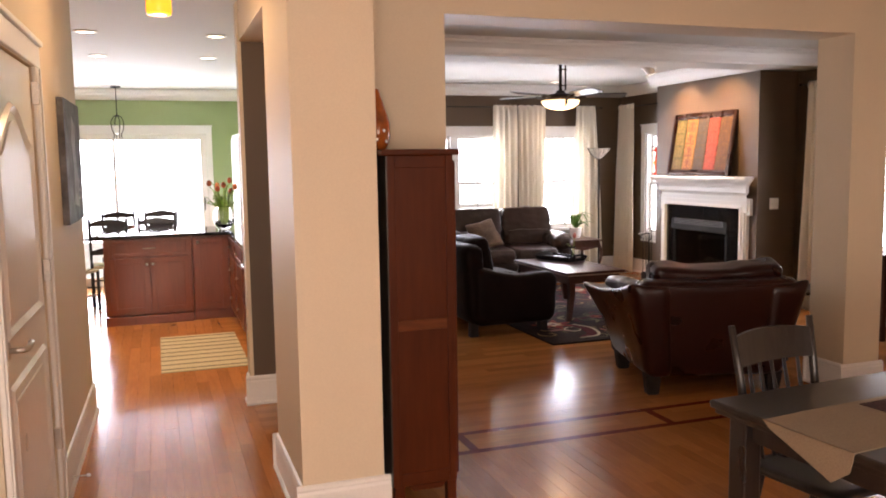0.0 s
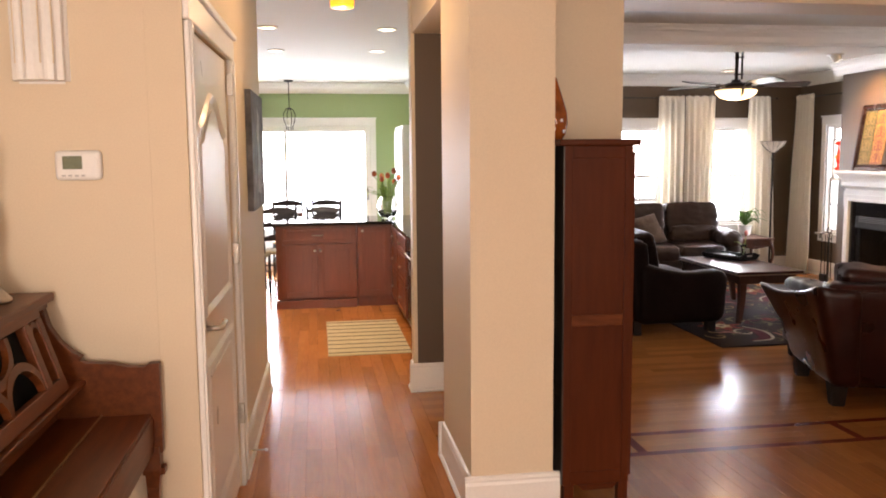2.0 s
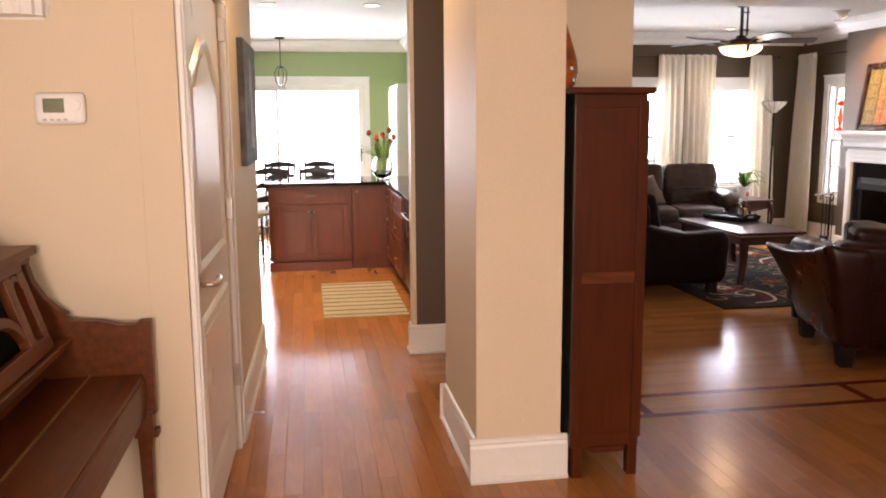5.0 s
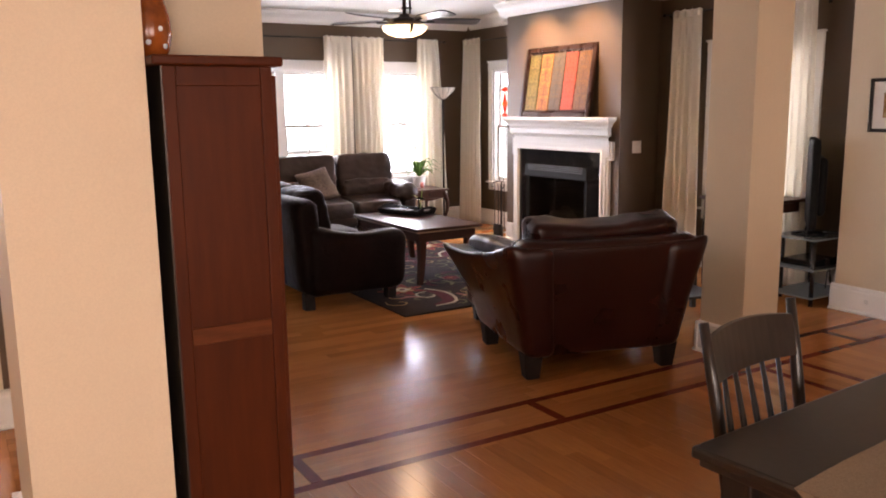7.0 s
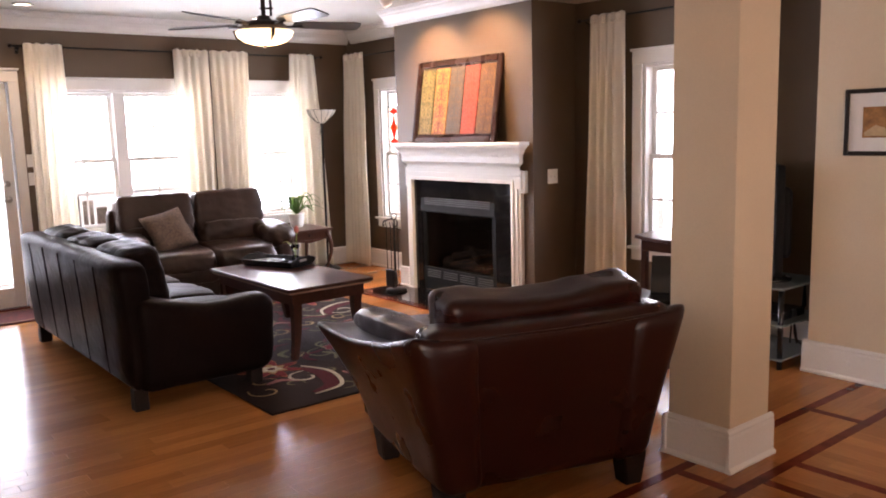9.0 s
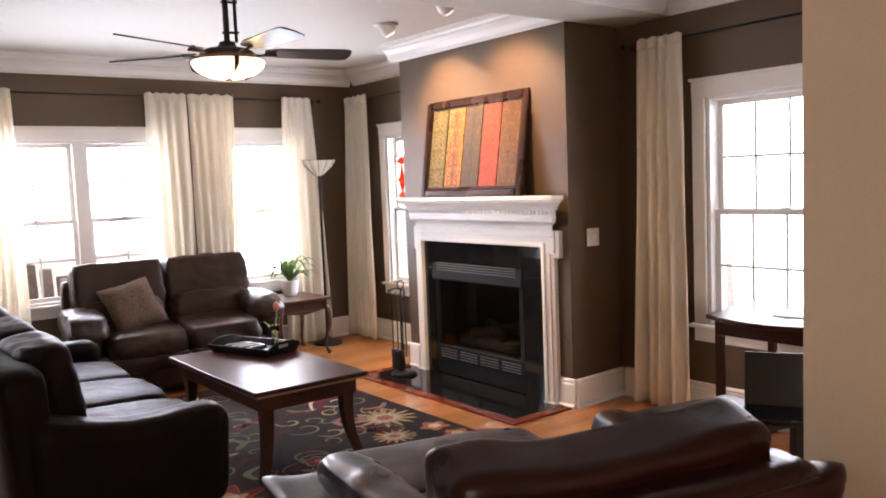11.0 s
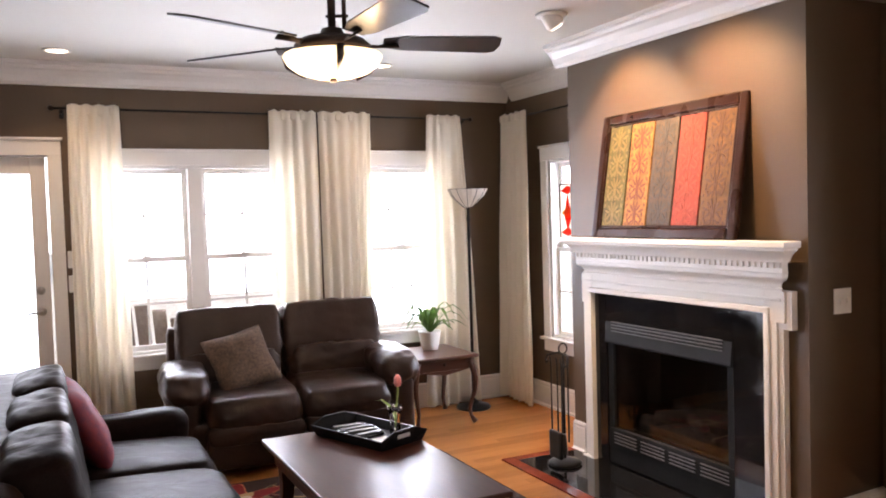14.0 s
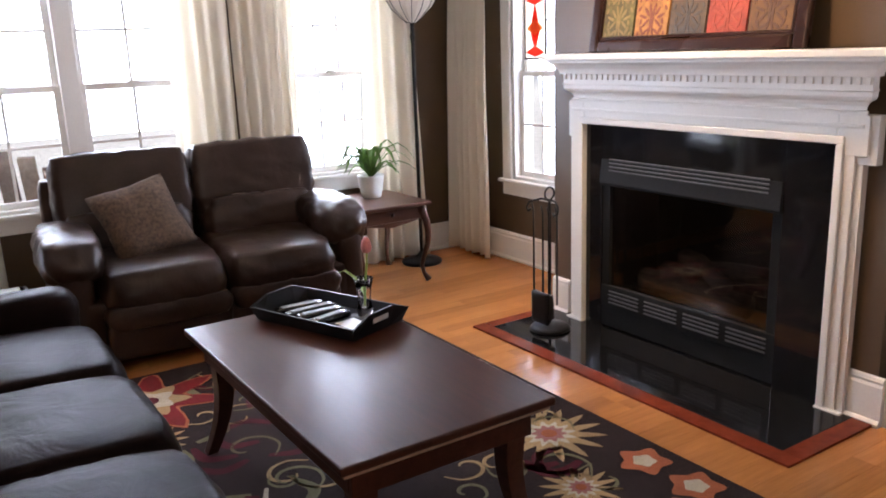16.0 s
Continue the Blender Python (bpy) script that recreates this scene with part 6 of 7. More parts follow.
def dining_table():
    m = Matrix.Translation((2.345, 2.675, 0)) @ Matrix.Rotation(radians(4), 4, "Z") @ Matrix.Scale(0.975, 4)
    t = thing("dining_table", m, "black-brown painted wooden dining table", "table")
    part("tabletop", box(0, -1.05, 0.735, 1.9, 0, 0.765, 0.008), BLACKWOOD, t)
    part("edge_moulding", box(0.015, -1.035, 0.715, 1.885, -0.015, 0.736, 0.004), BLACKWOOD, t)
    for b in ((0.09, -0.11, 1.81, -0.085), (0.09, -0.965, 1.81, -0.94), (0.085, -0.94, 0.11, -0.11), (1.79, -0.94, 1.815, -0.11)):
        part("apron", box(b[0], b[1], 0.63, b[2], b[3], 0.716, 0.002), BLACKWOOD, t)
    for x in (0.09, 1.81):
        for y in (-0.09, -0.96):
            part("leg", prism([(-0.04, -0.04), (0.04, -0.04), (0.04, 0.04), (-0.04, 0.04)], Matrix.Translation((x, y, 0)), 0.716, None, 0.008), BLACKWOOD, t)
    r = thing("table_runner", m, "beige linen table runner with pointed ends", "table runner")
    linen = material("beige_linen", (0.27, 0.205, 0.14), 0.9, grain=240, vary=0.12, bump=0.3)
    part("cloth", prism([(-0.009, -0.27), (0.2, -0.26), (1.7, -0.25), (1.9, -0.42), (1.7, -0.62), (0.3, -0.62), (-0.009, -0.63)], Matrix.Translation((0, 0, 0.7655)), 0.003), linen, r)
    part("hanging_point", prism([(-0.27, 0.7685), (-0.63, 0.7685), (-0.615, 0.7), (-0.55, 0.65), (-0.42, 0.7), (-0.3, 0.745)], Matrix(((0, 0, -1, -0.005), (1, 0, 0, 0), (0, 1, 0, 0), (0, 0, 0, 1))), 0.004), linen, r)
    part("patterned_band", box(0.42, -0.58, 0.7685, 1.5, -0.29, 0.7705), material("plum_band", (0.055, 0.018, 0.02), 0.9, grain=60, vary=0.3), r, "dark patterned centre")
    rnd = random.Random(7)
    for i in range(22):
        x, y, a = rnd.uniform(0.48, 1.44), rnd.uniform(-0.54, -0.33), rnd.uniform(0, 6)
        part("leaf_motif", moved(prism([(-0.035, 0), (-0.01, -0.014), (0.02, -0.01), (0.04, 0), (0.02, 0.01), (-0.01, 0.014)], Matrix(), 0.0008), Matrix.Translation((x, y, 0.7704)) @ Matrix.Rotation(a, 4, "Z")), bpy.data.materials["rug_yarn.004"], r)


dining_table()


def dining_chair(m):
    c = thing("dining_chair", m, "black painted wooden chair with a curved top rail and spindles", "chair", "dining chairs")
    seat = soft_box(-0.22, -0.22, 0.43, 0.22, 0.22, 0.465, 0.016)
    part("seat", seat, BLACKWOOD, c, "", True)
    for sx in (-1, 1):
        part("back_post", tube([(sx * 0.2, -0.19, 0.45), (sx * 0.205, -0.215, 0.62), (sx * 0.215, -0.25, 0.82), (sx * 0.225, -0.285, 1.0)], [0.017, 0.018, 0.017, 0.014], 10), BLACKWOOD, c, "", True)
        for sy, y2 in ((-1, -0.24), (1, 0.2)):
            part("leg", tube([(sx * 0.17, sy * 0.16, 0.44), (sx * 0.19, (sy * 0.16 + y2) / 2, 0.22), (sx * 0.21, y2, 0.0)], [0.016, 0.021, 0.012], 10), BLACKWOOD, c, "", True)
        part("side_stretcher", tube([(sx * 0.19, -0.2, 0.2), (sx * 0.19, 0.18, 0.2)], 0.01), BLACKWOOD, c, "", True)
    part("cross_stretcher", tube([(-0.19, 0.0, 0.2), (0.19, 0.0, 0.2)], 0.01), BLACKWOOD, c, "", True)
    bm = bmesh.new()
    rows = []
    for i in range(13):
        u = i / 12 * 2 - 1
        x, bow = u * 0.213, -0.035 * (1 - u * u)
        rows.append([bm.verts.new((x, -0.248 + bow - 0.005, 0.835)), bm.verts.new((x, -0.248 + bow + 0.009, 0.835)), bm.verts.new((x, -0.277 + bow + 0.009, 0.955 + 0.014 * (1 - u * u))), bm.verts.new((x, -0.277 + bow - 0.005, 0.955 + 0.014 * (1 - u * u)))])
    for a, b in zip(rows, rows[1:]):
        for k in range(4):
            bm.faces.new((a[k], a[(k + 1) % 4], b[(k + 1) % 4], b[k]))
    bm.faces.new(rows[0][::-1])
    bm.faces.new(rows[-1])
    bmesh.ops.recalc_face_normals(bm, faces=bm.faces[:])
    part("top_rail", bm, BLACKWOOD, c)
    for i in range(5):
        x = -0.14 + i * 0.07
        part("spindle", tube([(x * 0.95, -0.19, 0.455), (x, -0.225, 0.62), (x, -0.255 - 0.03 * (1 - (x / 0.2) ** 2), 0.845)], [0.008, 0.01, 0.007], 8), BLACKWOOD, c, "", True)
    return c


FACING = Matrix.Rotation(radians(180), 4, "Z")
chair = dining_chair(Matrix.Translation((2.831, 2.613, 0)) @ Matrix.Rotation(radians(7.5), 4, "Z") @ FACING @ Matrix.Scale(0.96, 4))
copy_thing(chair, Matrix.Translation((3.78, 2.68, 0)) @ Matrix.Rotation(radians(5), 4, "Z") @ FACING @ Matrix.Scale(0.96, 4))


# ---- foyer ----
def piano():
    """Its keys face +x; local y runs along its length, z up. The treble end stands by the wall at y = 3.17."""
    p = thing("upright_piano", pose(-0.8, 3.17, 0), "walnut console piano with a fretwork music desk, lid closed", "piano")
    L = 1.42
    part("lower_case", box(0.0, -L, 0.05, 0.36, -0.02, 0.66, 0.004), WALNUT, p)
    part("upper_case", box(0.0, -L, 0.66, 0.31, -0.02, 1.14, 0.004), WALNUT, p)
    part("lid", box(-0.0, -L - 0.02, 1.14, 0.365, 0.0, 1.168, 0.006), WALNUT, p)
    part("lid_moulding", box(0.0, -L - 0.012, 1.118, 0.345, -0.008, 1.141, 0.004), WALNUT, p)
    part("key_bed", box(0.26, -L, 0.62, 0.66, -0.03, 0.7, 0.004), WALNUT, p)
    part("key_slip", box(0.64, -L + 0.04, 0.66, 0.665, -0.05, 0.745, 0.004), WALNUT, p)
    fall = part("fallboard", moved(box(0, -L + 0.04, 0, 0.3, -0.05, 0.022, 0.004), Matrix.Translation((0.36, 0, 0.735))), WALNUT, p)
    part("fallboard_edge", box(0.5, -L + 0.04, 0.757, 0.505, -0.05, 0.7615), material("brass_line", (0.5, 0.32, 0.15), 0.35, metal=0.8), fall, "thin brass hinge line")
    part("fallboard_back", moved(box(0, -L + 0.04, 0, 0.022, -0.05, 0.13, 0.003), Matrix.Translation((0.35, 0, 0.755)) @ Matrix.Rotation(radians(-14), 4, "Y")), WALNUT, p)
    part("music_shelf", box(0.24, -L + 0.04, 0.865, 0.46, -0.05, 0.885, 0.004), WALNUT, p)
    for y0, y1 in ((-0.045, -0.008), (-L, -L + 0.04)):
        outline = [(0.2, 0.62), (0.69, 0.62), (0.69, 0.925), (0.655, 0.925), (0.645, 0.915), (0.6, 0.915), (0.54, 0.93), (0.46, 0.935), (0.44, 0.945), (0.45, 0.955), (0.42, 0.975), (0.385, 1.01), (0.355, 1.06), (0.34, 1.12), (0.2, 1.12)]
        part("cheek", prism(outline, Matrix(((1, 0, 0, 0), (0, 0, 1, y0), (0, 1, 0, 0), (0, 0, 0, 1))), y1 - y0, None, 0.003), WALNUT, p)
        leg = part("front_leg", tube([(0.655, (y0 + y1) / 2, 0.64), (0.655, (y0 + y1) / 2, 0.56), (0.652, (y0 + y1) / 2, 0.5), (0.652, (y0 + y1) / 2, 0.05)], [0.034, 0.036, 0.028, 0.017], 4), WALNUT, p)
        part("leg_collar", box(0.62, y0 - 0.004, 0.545, 0.694, y1 + 0.004, 0.57, 0.004), WALNUT, leg)
        part("toe_block", box(0.3, y0, 0.0, 0.69, y1, 0.05, 0.006), WALNUT, p)
    # fretwork desk leaning back: a frame with curved bars before a black sheet for the recess's shade
    desk = new("music_desk")
    desk.parent = p
    desk.matrix_local = Matrix.Translation((0.43, 0, 0.885)) @ Matrix.Rotation(radians(-17), 4, "Y")
    D0, D1, H = -L + 0.16, -0.17, 0.27

    def ribbon(pts, r=0.012, thick=0.022):
        """A flat fretsawn bar along (y, z) points."""
        sides = ([], [])
        for i, q in enumerate(pts):
            a, b = Vector(pts[max(i - 1, 0)]), Vector(pts[min(i + 1, len(pts) - 1)])
            n = (b - a).orthogonal().normalized() * r
            sides[0].append(tuple(Vector(q) + n))
            sides[1].append(tuple(Vector(q) - n))
        bm = bmesh.new()
        put = Matrix(((0, 0, 1, -thick / 2), (1, 0, 0, 0), (0, 1, 0, 0), (0, 0, 0, 1)))
        rows = [[bm.verts.new(put @ Vector((u[0], u[1], d))) for u, d in ((l, 0), (l, thick), (k, thick), (k, 0))] for l, k in zip(*sides)]
        for a, b in zip(rows, rows[1:]):
            for k in range(4):
                bm.faces.new((a[k], a[(k + 1) % 4], b[(k + 1) % 4], b[k]))
        bm.faces.new(rows[0][::-1])
        bm.faces.new(rows[-1])
        bmesh.ops.recalc_face_normals(bm, faces=bm.faces[:])
        part("fret", bm, WALNUT, desk)
    part("desk_rail", box(-0.014, D0, 0, 0.016, D1, 0.045, 0.004), WALNUT, desk)
    part("desk_rail", box(-0.014, D0, H - 0.03, 0.016, D1, H, 0.004), WALNUT, desk)
    part("desk_backing", box(-0.05, D0 + 0.01, 0.02, -0.044, D1 - 0.01, H - 0.01), FIREBLACK, desk, "black sheet for the shade behind the fretwork")
    for y, w in ((D0, 0.04), (D1 - 0.04, 0.04), (D1 - 0.15, 0.045), (D0 + 0.105, 0.045)):
        part("desk_stile", box(-0.014, y, 0.04, 0.015, y + w, H - 0.03, 0.004), WALNUT, desk)
    for y0 in (D1 - 0.105, D0 + 0.04):
        arc = [(y0 + 0.0325 - 0.0325 * math.cos(math.pi * i / 10), H - 0.075 + 0.035 * math.sin(math.pi * i / 10)) for i in range(11)]
        ribbon(arc, 0.008)
    lo, hi = D0 + 0.15, D1 - 0.15
    bays = 3
    for b in range(bays):
        a, c = lo + (hi - lo) * b / bays, lo + (hi - lo) * (b + 1) / bays
        mid, half = (a + c) / 2, (c - a) / 2
        ribbon([(mid - half * math.cos(math.pi * i / 14), 0.045 + 0.1 * math.sin(math.pi * i / 14)) for i in range(15)], 0.013)
        if b < bays - 1:
            ribbon([(c - half * math.cos(math.pi * i / 14), H - 0.035 - 0.105 * math.sin(math.pi * i / 14) ** 0.8) for i in range(15)], 0.013, 0.018)
    return p


piano()


def candlestick():
    c = thing("candlestick", pose(-0.59, 2.99, 1.168) @ Matrix.Diagonal((1.15, 1.15, 0.93, 1)), "tall polished pewter candlestick on the piano", "candlestick")
    part("stem", lathe([(0, 0), (0.075, 0), (0.075, 0.008), (0.06, 0.03), (0.035, 0.06), (0.022, 0.1), (0.016, 0.13), (0.02, 0.145), (0.016, 0.16), (0.03, 0.22), (0.026, 0.27), (0.013, 0.33), (0.012, 0.35), (0.02, 0.36), (0.013, 0.372),
                        (0.02, 0.385), (0.026, 0.41), (0.018, 0.435), (0.022, 0.46), (0.04, 0.482), (0.042, 0.488), (0.015, 0.486), (0, 0.47)], 28), PEWTER, c, "", True)
    s = thing("letter_ornament", pose(-0.61, 2.87, 1.168, 0, 0, 20) @ Matrix.Scale(0.82, 4), "silver metal letter S ornament beside the candlestick", "ornament")
    path = [(0.055, 0.17), (0.045, 0.2), (0.01, 0.215), (-0.03, 0.2), (-0.045, 0.165), (-0.03, 0.13), (0.01, 0.108), (0.04, 0.085), (0.052, 0.05), (0.035, 0.016), (-0.005, 0.008), (-0.045, 0.02), (-0.055, 0.055)]
    knots = [path[0]] + path + [path[-1]]
    curve = []
    for a, b, c2, d in zip(knots, knots[1:], knots[2:], knots[3:]):
        for u in (0, 0.25, 0.5, 0.75):
            curve.append(tuple(0.5 * (2 * b[q] + (c2[q] - a[q]) * u + (2 * a[q] - 5 * b[q] + 4 * c2[q] - d[q]) * u * u + (3 * b[q] - a[q] - 3 * c2[q] + d[q]) * u ** 3) for q in (0, 1)))
    curve.append(path[-1])
    part("letter", tube([(x, 0, z + 0.007) for x, z in curve], [0.014 + 0.009 * math.sin(math.pi * i / (len(curve) - 1)) for i in range(len(curve))], 12), PEWTER, s, "", True)


candlestick()
th = thing("thermostat", pose(-0.34, 3.2, 1.577), "white wall thermostat with a grey-green display", "thermostat")
part("case", soft_box(-0.072, -0.03, -0.048, 0.072, 0, 0.048, 0.02), WHITEPLASTIC, th, "", True)
part("display", box(-0.046, -0.0315, -0.012, 0.014, -0.028, 0.03, 0.001), material("lcd", (0.16, 0.18, 0.11), 0.2), th, "grey-green display")
part("button_disc", moved(lathe([(0, 0), (0.017, 0), (0.016, 0.004), (0, 0.004)], 18), Matrix.Translation((0.045, -0.029, 0.01)) @ Matrix.Rotation(radians(90), 4, "X")), WHITEPLASTIC, th)
for i in range(4):
    part("button", box(-0.05 + i * 0.02, -0.032, -0.036, -0.038 + i * 0.02, -0.029, -0.03, 0.001), material("grey_key", (0.45, 0.45, 0.44), 0.5) if not i else bpy.data.materials["grey_key"], th)
sc = thing("wall_sconce", pose(-0.44, 3.2, 1.845), "white fluted half-round plaster wall sconce", "wall lamp")
bm = bmesh.new()
prof = []
for i in range(33):
    a = math.pi * i / 32
    r = 0.082 + 0.005 * math.cos(a * 14)
    prof.append((-r * math.cos(a), -0.085 * math.sin(a) * r / 0.087))
part("shade", prism(prof, Matrix(), 0.3, bm), WHITEPLASTIC, sc)
part("back_plate", box(-0.07, -0.004, -0.008, 0.07, 0.0, 0.0, 0.001), WHITEPLASTIC, sc)
# thin beige strips stand in for the shade in the flutes
for a in (50, 75, 105, 130):
    part("slot", box(-0.088 * math.cos(radians(a)) - 0.0015, -0.09 * math.sin(radians(a)), 0.05, -0.088 * math.cos(radians(a)) + 0.0015, -0.09 * math.sin(radians(a)) + 0.006, 0.25), BEIGE, sc, "beige strip painted as the shade in a groove")
sg = thing("stair_bracket", pose(-0.73, 3.2, 2.0), "white moulded plaster shelf end high on the foyer wall", "wall shelf")
part("moulding", prism([(0, 0), (0.12, 0.0), (0.14, 0.02), (0.14, 0.05), (0.16, 0.06), (0.16, 0.3), (0, 0.3)], Matrix(((1, 0, 0, -0.08), (0, 0, -1, 0), (0, 1, 0, 0), (0, 0, 0, 1))), 0.06, None, 0.004), WHITE, sg)

# hall picture
HALLTURN = Matrix.Translation((0, 3.2, 0)) @ Matrix.Rotation(radians(-1.1), 4, "Z") @ Matrix.Translation((0, -3.2, 0))
hp = thing("canvas_picture", HALLTURN @ pose(0.0, 5.45, 1.3), "dark grey canvas picture with pale figure shapes on the hall wall", "picture")
part("canvas", box(0, -0.37, 0, 0.035, 0.37, 0.68, 0.003), material("slate_canvas", (0.11, 0.115, 0.13), 0.7, grain=9, vary=0.3, bump=0.2, stain=5, stain_amount=0.3), hp)
part("pale_shape", prism([(-0.1, 0.1), (0.12, 0.08), (0.16, 0.25), (0.08, 0.4), (0.1, 0.55), (-0.02, 0.6), (-0.1, 0.45), (-0.04, 0.3)], Matrix(((0, 0, 1, 0.0345), (1, 0, 0, 0), (0, 1, 0, 0), (0, 0, 0, 1))), 0.0015), material("pale_grey_paint", (0.3, 0.3, 0.3), 0.7, grain=8, vary=0.3), hp)
for i in range(3):
    part("writing_bar", box(0.0345, 0.12, 0.12 + i * 0.05, 0.0357, 0.3 - i * 0.04, 0.135 + i * 0.05), bpy.data.materials["pale_grey_paint"], hp)
for o in list(scene.objects):
    if o.parent is None and o.name in ("wall_hall_west", "door_2"):
        o.matrix_world = HALLTURN
    if o.name.startswith("baseboard") and o.parent is None and abs(o.data.vertices[0].co.y - 4.44) < 1e-3 and o.data.vertices[0].co.x < 0.05:
        o.matrix_world = HALLTURN
ds = thing("door_stop", HALLTURN @ pose(0.02, 4.62, 0.075), "thin spring door stop on the baseboard", "door stop")
part("spring", tube([(0, 0, 0), (0.03, 0, 0.001), (0.075, 0, 0)], 0.004, 8), NICKEL, ds, "", True)
part("tip", tube([(0.07, 0, 0), (0.085, 0, 0)], 0.008, 8), WHITEPLASTIC, ds, "", True)

hpn = thing("pendant_lamp", pose(0.57, 4.62, 0), "small amber and yellow glass pendant lamp in the hall", "lamp")
part("canopy", lathe([(0, 2.62), (0.05, 2.625), (0.055, 2.65), (0, 2.651)], 20), NICKEL, hpn, "", True)
part("cord", cyl(0, 0, 2.5, 2.63, 0.004, None, 8), NICKEL, hpn)
part("shade", lathe([(0.055, 2.345), (0.06, 2.36), (0.06, 2.44), (0.045, 2.49), (0.015, 2.505), (0, 2.505)], 24), material("lit_orange_glass", (1.0, 0.42, 0.03), 0.2, emit=1.6), hpn, "glowing orange glass", True)
part("bulb", lathe([(0, 2.346), (0.05, 2.346), (0.05, 2.352), (0, 2.352)], 20), glow("lit_yellow", (1.0, 0.75, 0.2), 2.5), hpn)
lamp("pendant_light", "POINT", Matrix.Translation((0.57, 4.62, 2.3)), 14, WARM, 0.05)


# ---- kitchen ----
def shaker(parent, name, a0, a1, z0, z1, axis, at, out, knob=None, pull=False):
    """A framed door or drawer front on a cabinet face."""
    def slab(nm, u0, u1, w0, w1, d0, d1, mat=KITCHENW, par=None, bevel=0.003):
        lo, hi = sorted((at + out * d0, at + out * d1))
        bm = box(u0, lo, w0, u1, hi, w1, bevel) if axis == "x" else box(lo, u0, w0, hi, u1, w1, bevel)
        return part(nm, bm, mat, par)
    d = slab(name, a0, a1, z0, z1, 0.0, 0.012, par=parent)
    f = 0.055 if z1 - z0 > 0.3 else 0.035
    slab("stile", a0, a0 + f, z0, z1, 0.011, 0.021, par=d)
    slab("stile", a1 - f, a1, z0, z1, 0.011, 0.021, par=d)
    slab("rail", a0 + f, a1 - f, z0, z0 + f, 0.011, 0.021, par=d)
    slab("rail", a0 + f, a1 - f, z1 - f, z1, 0.011, 0.021, par=d)
    if knob is not None:
        u, z = knob
        p = (u, at + out * 0.021, z) if axis == "x" else (at + out * 0.021, u, z)
        rot = Matrix.Rotation(radians(90 if out < 0 else -90), 4, "X") if axis == "x" else Matrix.Rotation(radians(90 * out), 4, "Y")
        part("knob", moved(lathe([(0, 0), (0.007, 0.002), (0.007, 0.012), (0.015, 0.018), (0.014, 0.026), (0, 0.029)], 14), Matrix.Translation(p) @ rot), NICKEL, d, "brushed nickel knob", True)
    if pull:
        u, z, o = (a0 + a1) / 2, (z0 + z1) / 2, at + out * 0.021
        pts = [(u - 0.055, o, z), (u - 0.05, o + out * 0.025, z), (u + 0.05, o + out * 0.025, z), (u + 0.055, o, z)]
        part("pull", tube(pts if axis == "x" else [(b, a, c) for a, b, c in pts], 0.006, 8), NICKEL, d, "brushed nickel pull", True)
    return d


k = thing("kitchen_island", Matrix(), "cherry wood island cabinet with two doors and a drawer", "cabinet")
part("body", box(-0.02, 9.12, 0.1, 0.83, 9.72, 0.885, 0.003), KITCHENW, k)
part("toe_kick", box(0.0, 9.15, 0.0, 0.83, 9.7, 0.1, 0.002), KITCHENW, k)
part("corner_foot", box(-0.03, 9.1, 0.0, 0.82, 9.125, 0.09, 0.004), KITCHENW, k)
shaker(k, "drawer_front", 0.03, 0.8, 0.7, 0.865, "x", 9.12, -1, pull=True)
shaker(k, "cabinet_door", 0.03, 0.41, 0.12, 0.685, "x", 9.12, -1, (0.385, 0.62))
shaker(k, "cabinet_door", 0.42, 0.8, 0.12, 0.685, "x", 9.12, -1, (0.445, 0.62))
k = thing("corner_cabinet", Matrix(), "cherry wood corner base cabinet with a narrow door", "cabinet")
part("body", box(0.835, 9.12, 0.1, 1.8, 9.72, 0.885, 0.003), KITCHENW, k)
part("toe_kick", box(0.835, 9.15, 0.0, 1.8, 9.7, 0.1, 0.002), KITCHENW, k)
shaker(k, "cabinet_door", 0.85, 1.18, 0.12, 0.865, "x", 9.12, -1, (0.89, 0.82))
for i, (y0, y1) in enumerate(((8.5, 9.1), (7.7, 8.48), (6.5, 7.05))):
    k = thing("base_cabinet", Matrix(), "cherry wood base cabinet with drawers under the dark counter", "cabinet", "base cabinets")
    part("body", box(1.22, y0, 0.1, 1.8, y1, 0.885, 0.003), KITCHENW, k)
    part("toe_kick", box(1.27, y0, 0.0, 1.8, y1, 0.1, 0.002), KITCHENW, k)
    for z0, z1 in ((0.7, 0.865), (0.42, 0.685), (0.12, 0.405)):
        shaker(k, "drawer_front", y0 + 0.012, y1 - 0.012, z0, z1, "y", 1.22, -1, ((y0 + y1) / 2, (z0 + z1) / 2))
k = thing("dishwasher", Matrix(), "black dishwasher under the dark counter", "appliance")
part("body", box(1.24, 7.06, 0.1, 1.8, 7.69, 0.885, 0.003), BLACKPLASTIC, k)
part("door_panel", box(1.215, 7.07, 0.12, 1.241, 7.68, 0.76, 0.006), BLACKPLASTIC, k)
part("control_strip", box(1.212, 7.07, 0.77, 1.241, 7.68, 0.88, 0.006), BLACKPLASTIC, k)
part("handle", tube([(1.215, 7.12, 0.74), (1.185, 7.14, 0.74), (1.185, 7.61, 0.74), (1.215, 7.63, 0.74)], 0.008), NICKEL, k, "", True)
k = thing("kitchen_counter", Matrix(), "polished dark granite L-shaped countertop", "countertop")
part("slab", box(-0.06, 9.08, 0.886, 1.8, 9.95, 0.92, 0.006), GRANITE, k)
part("slab", box(1.185, 6.48, 0.886, 1.8, 9.079, 0.92, 0.006), GRANITE, k)
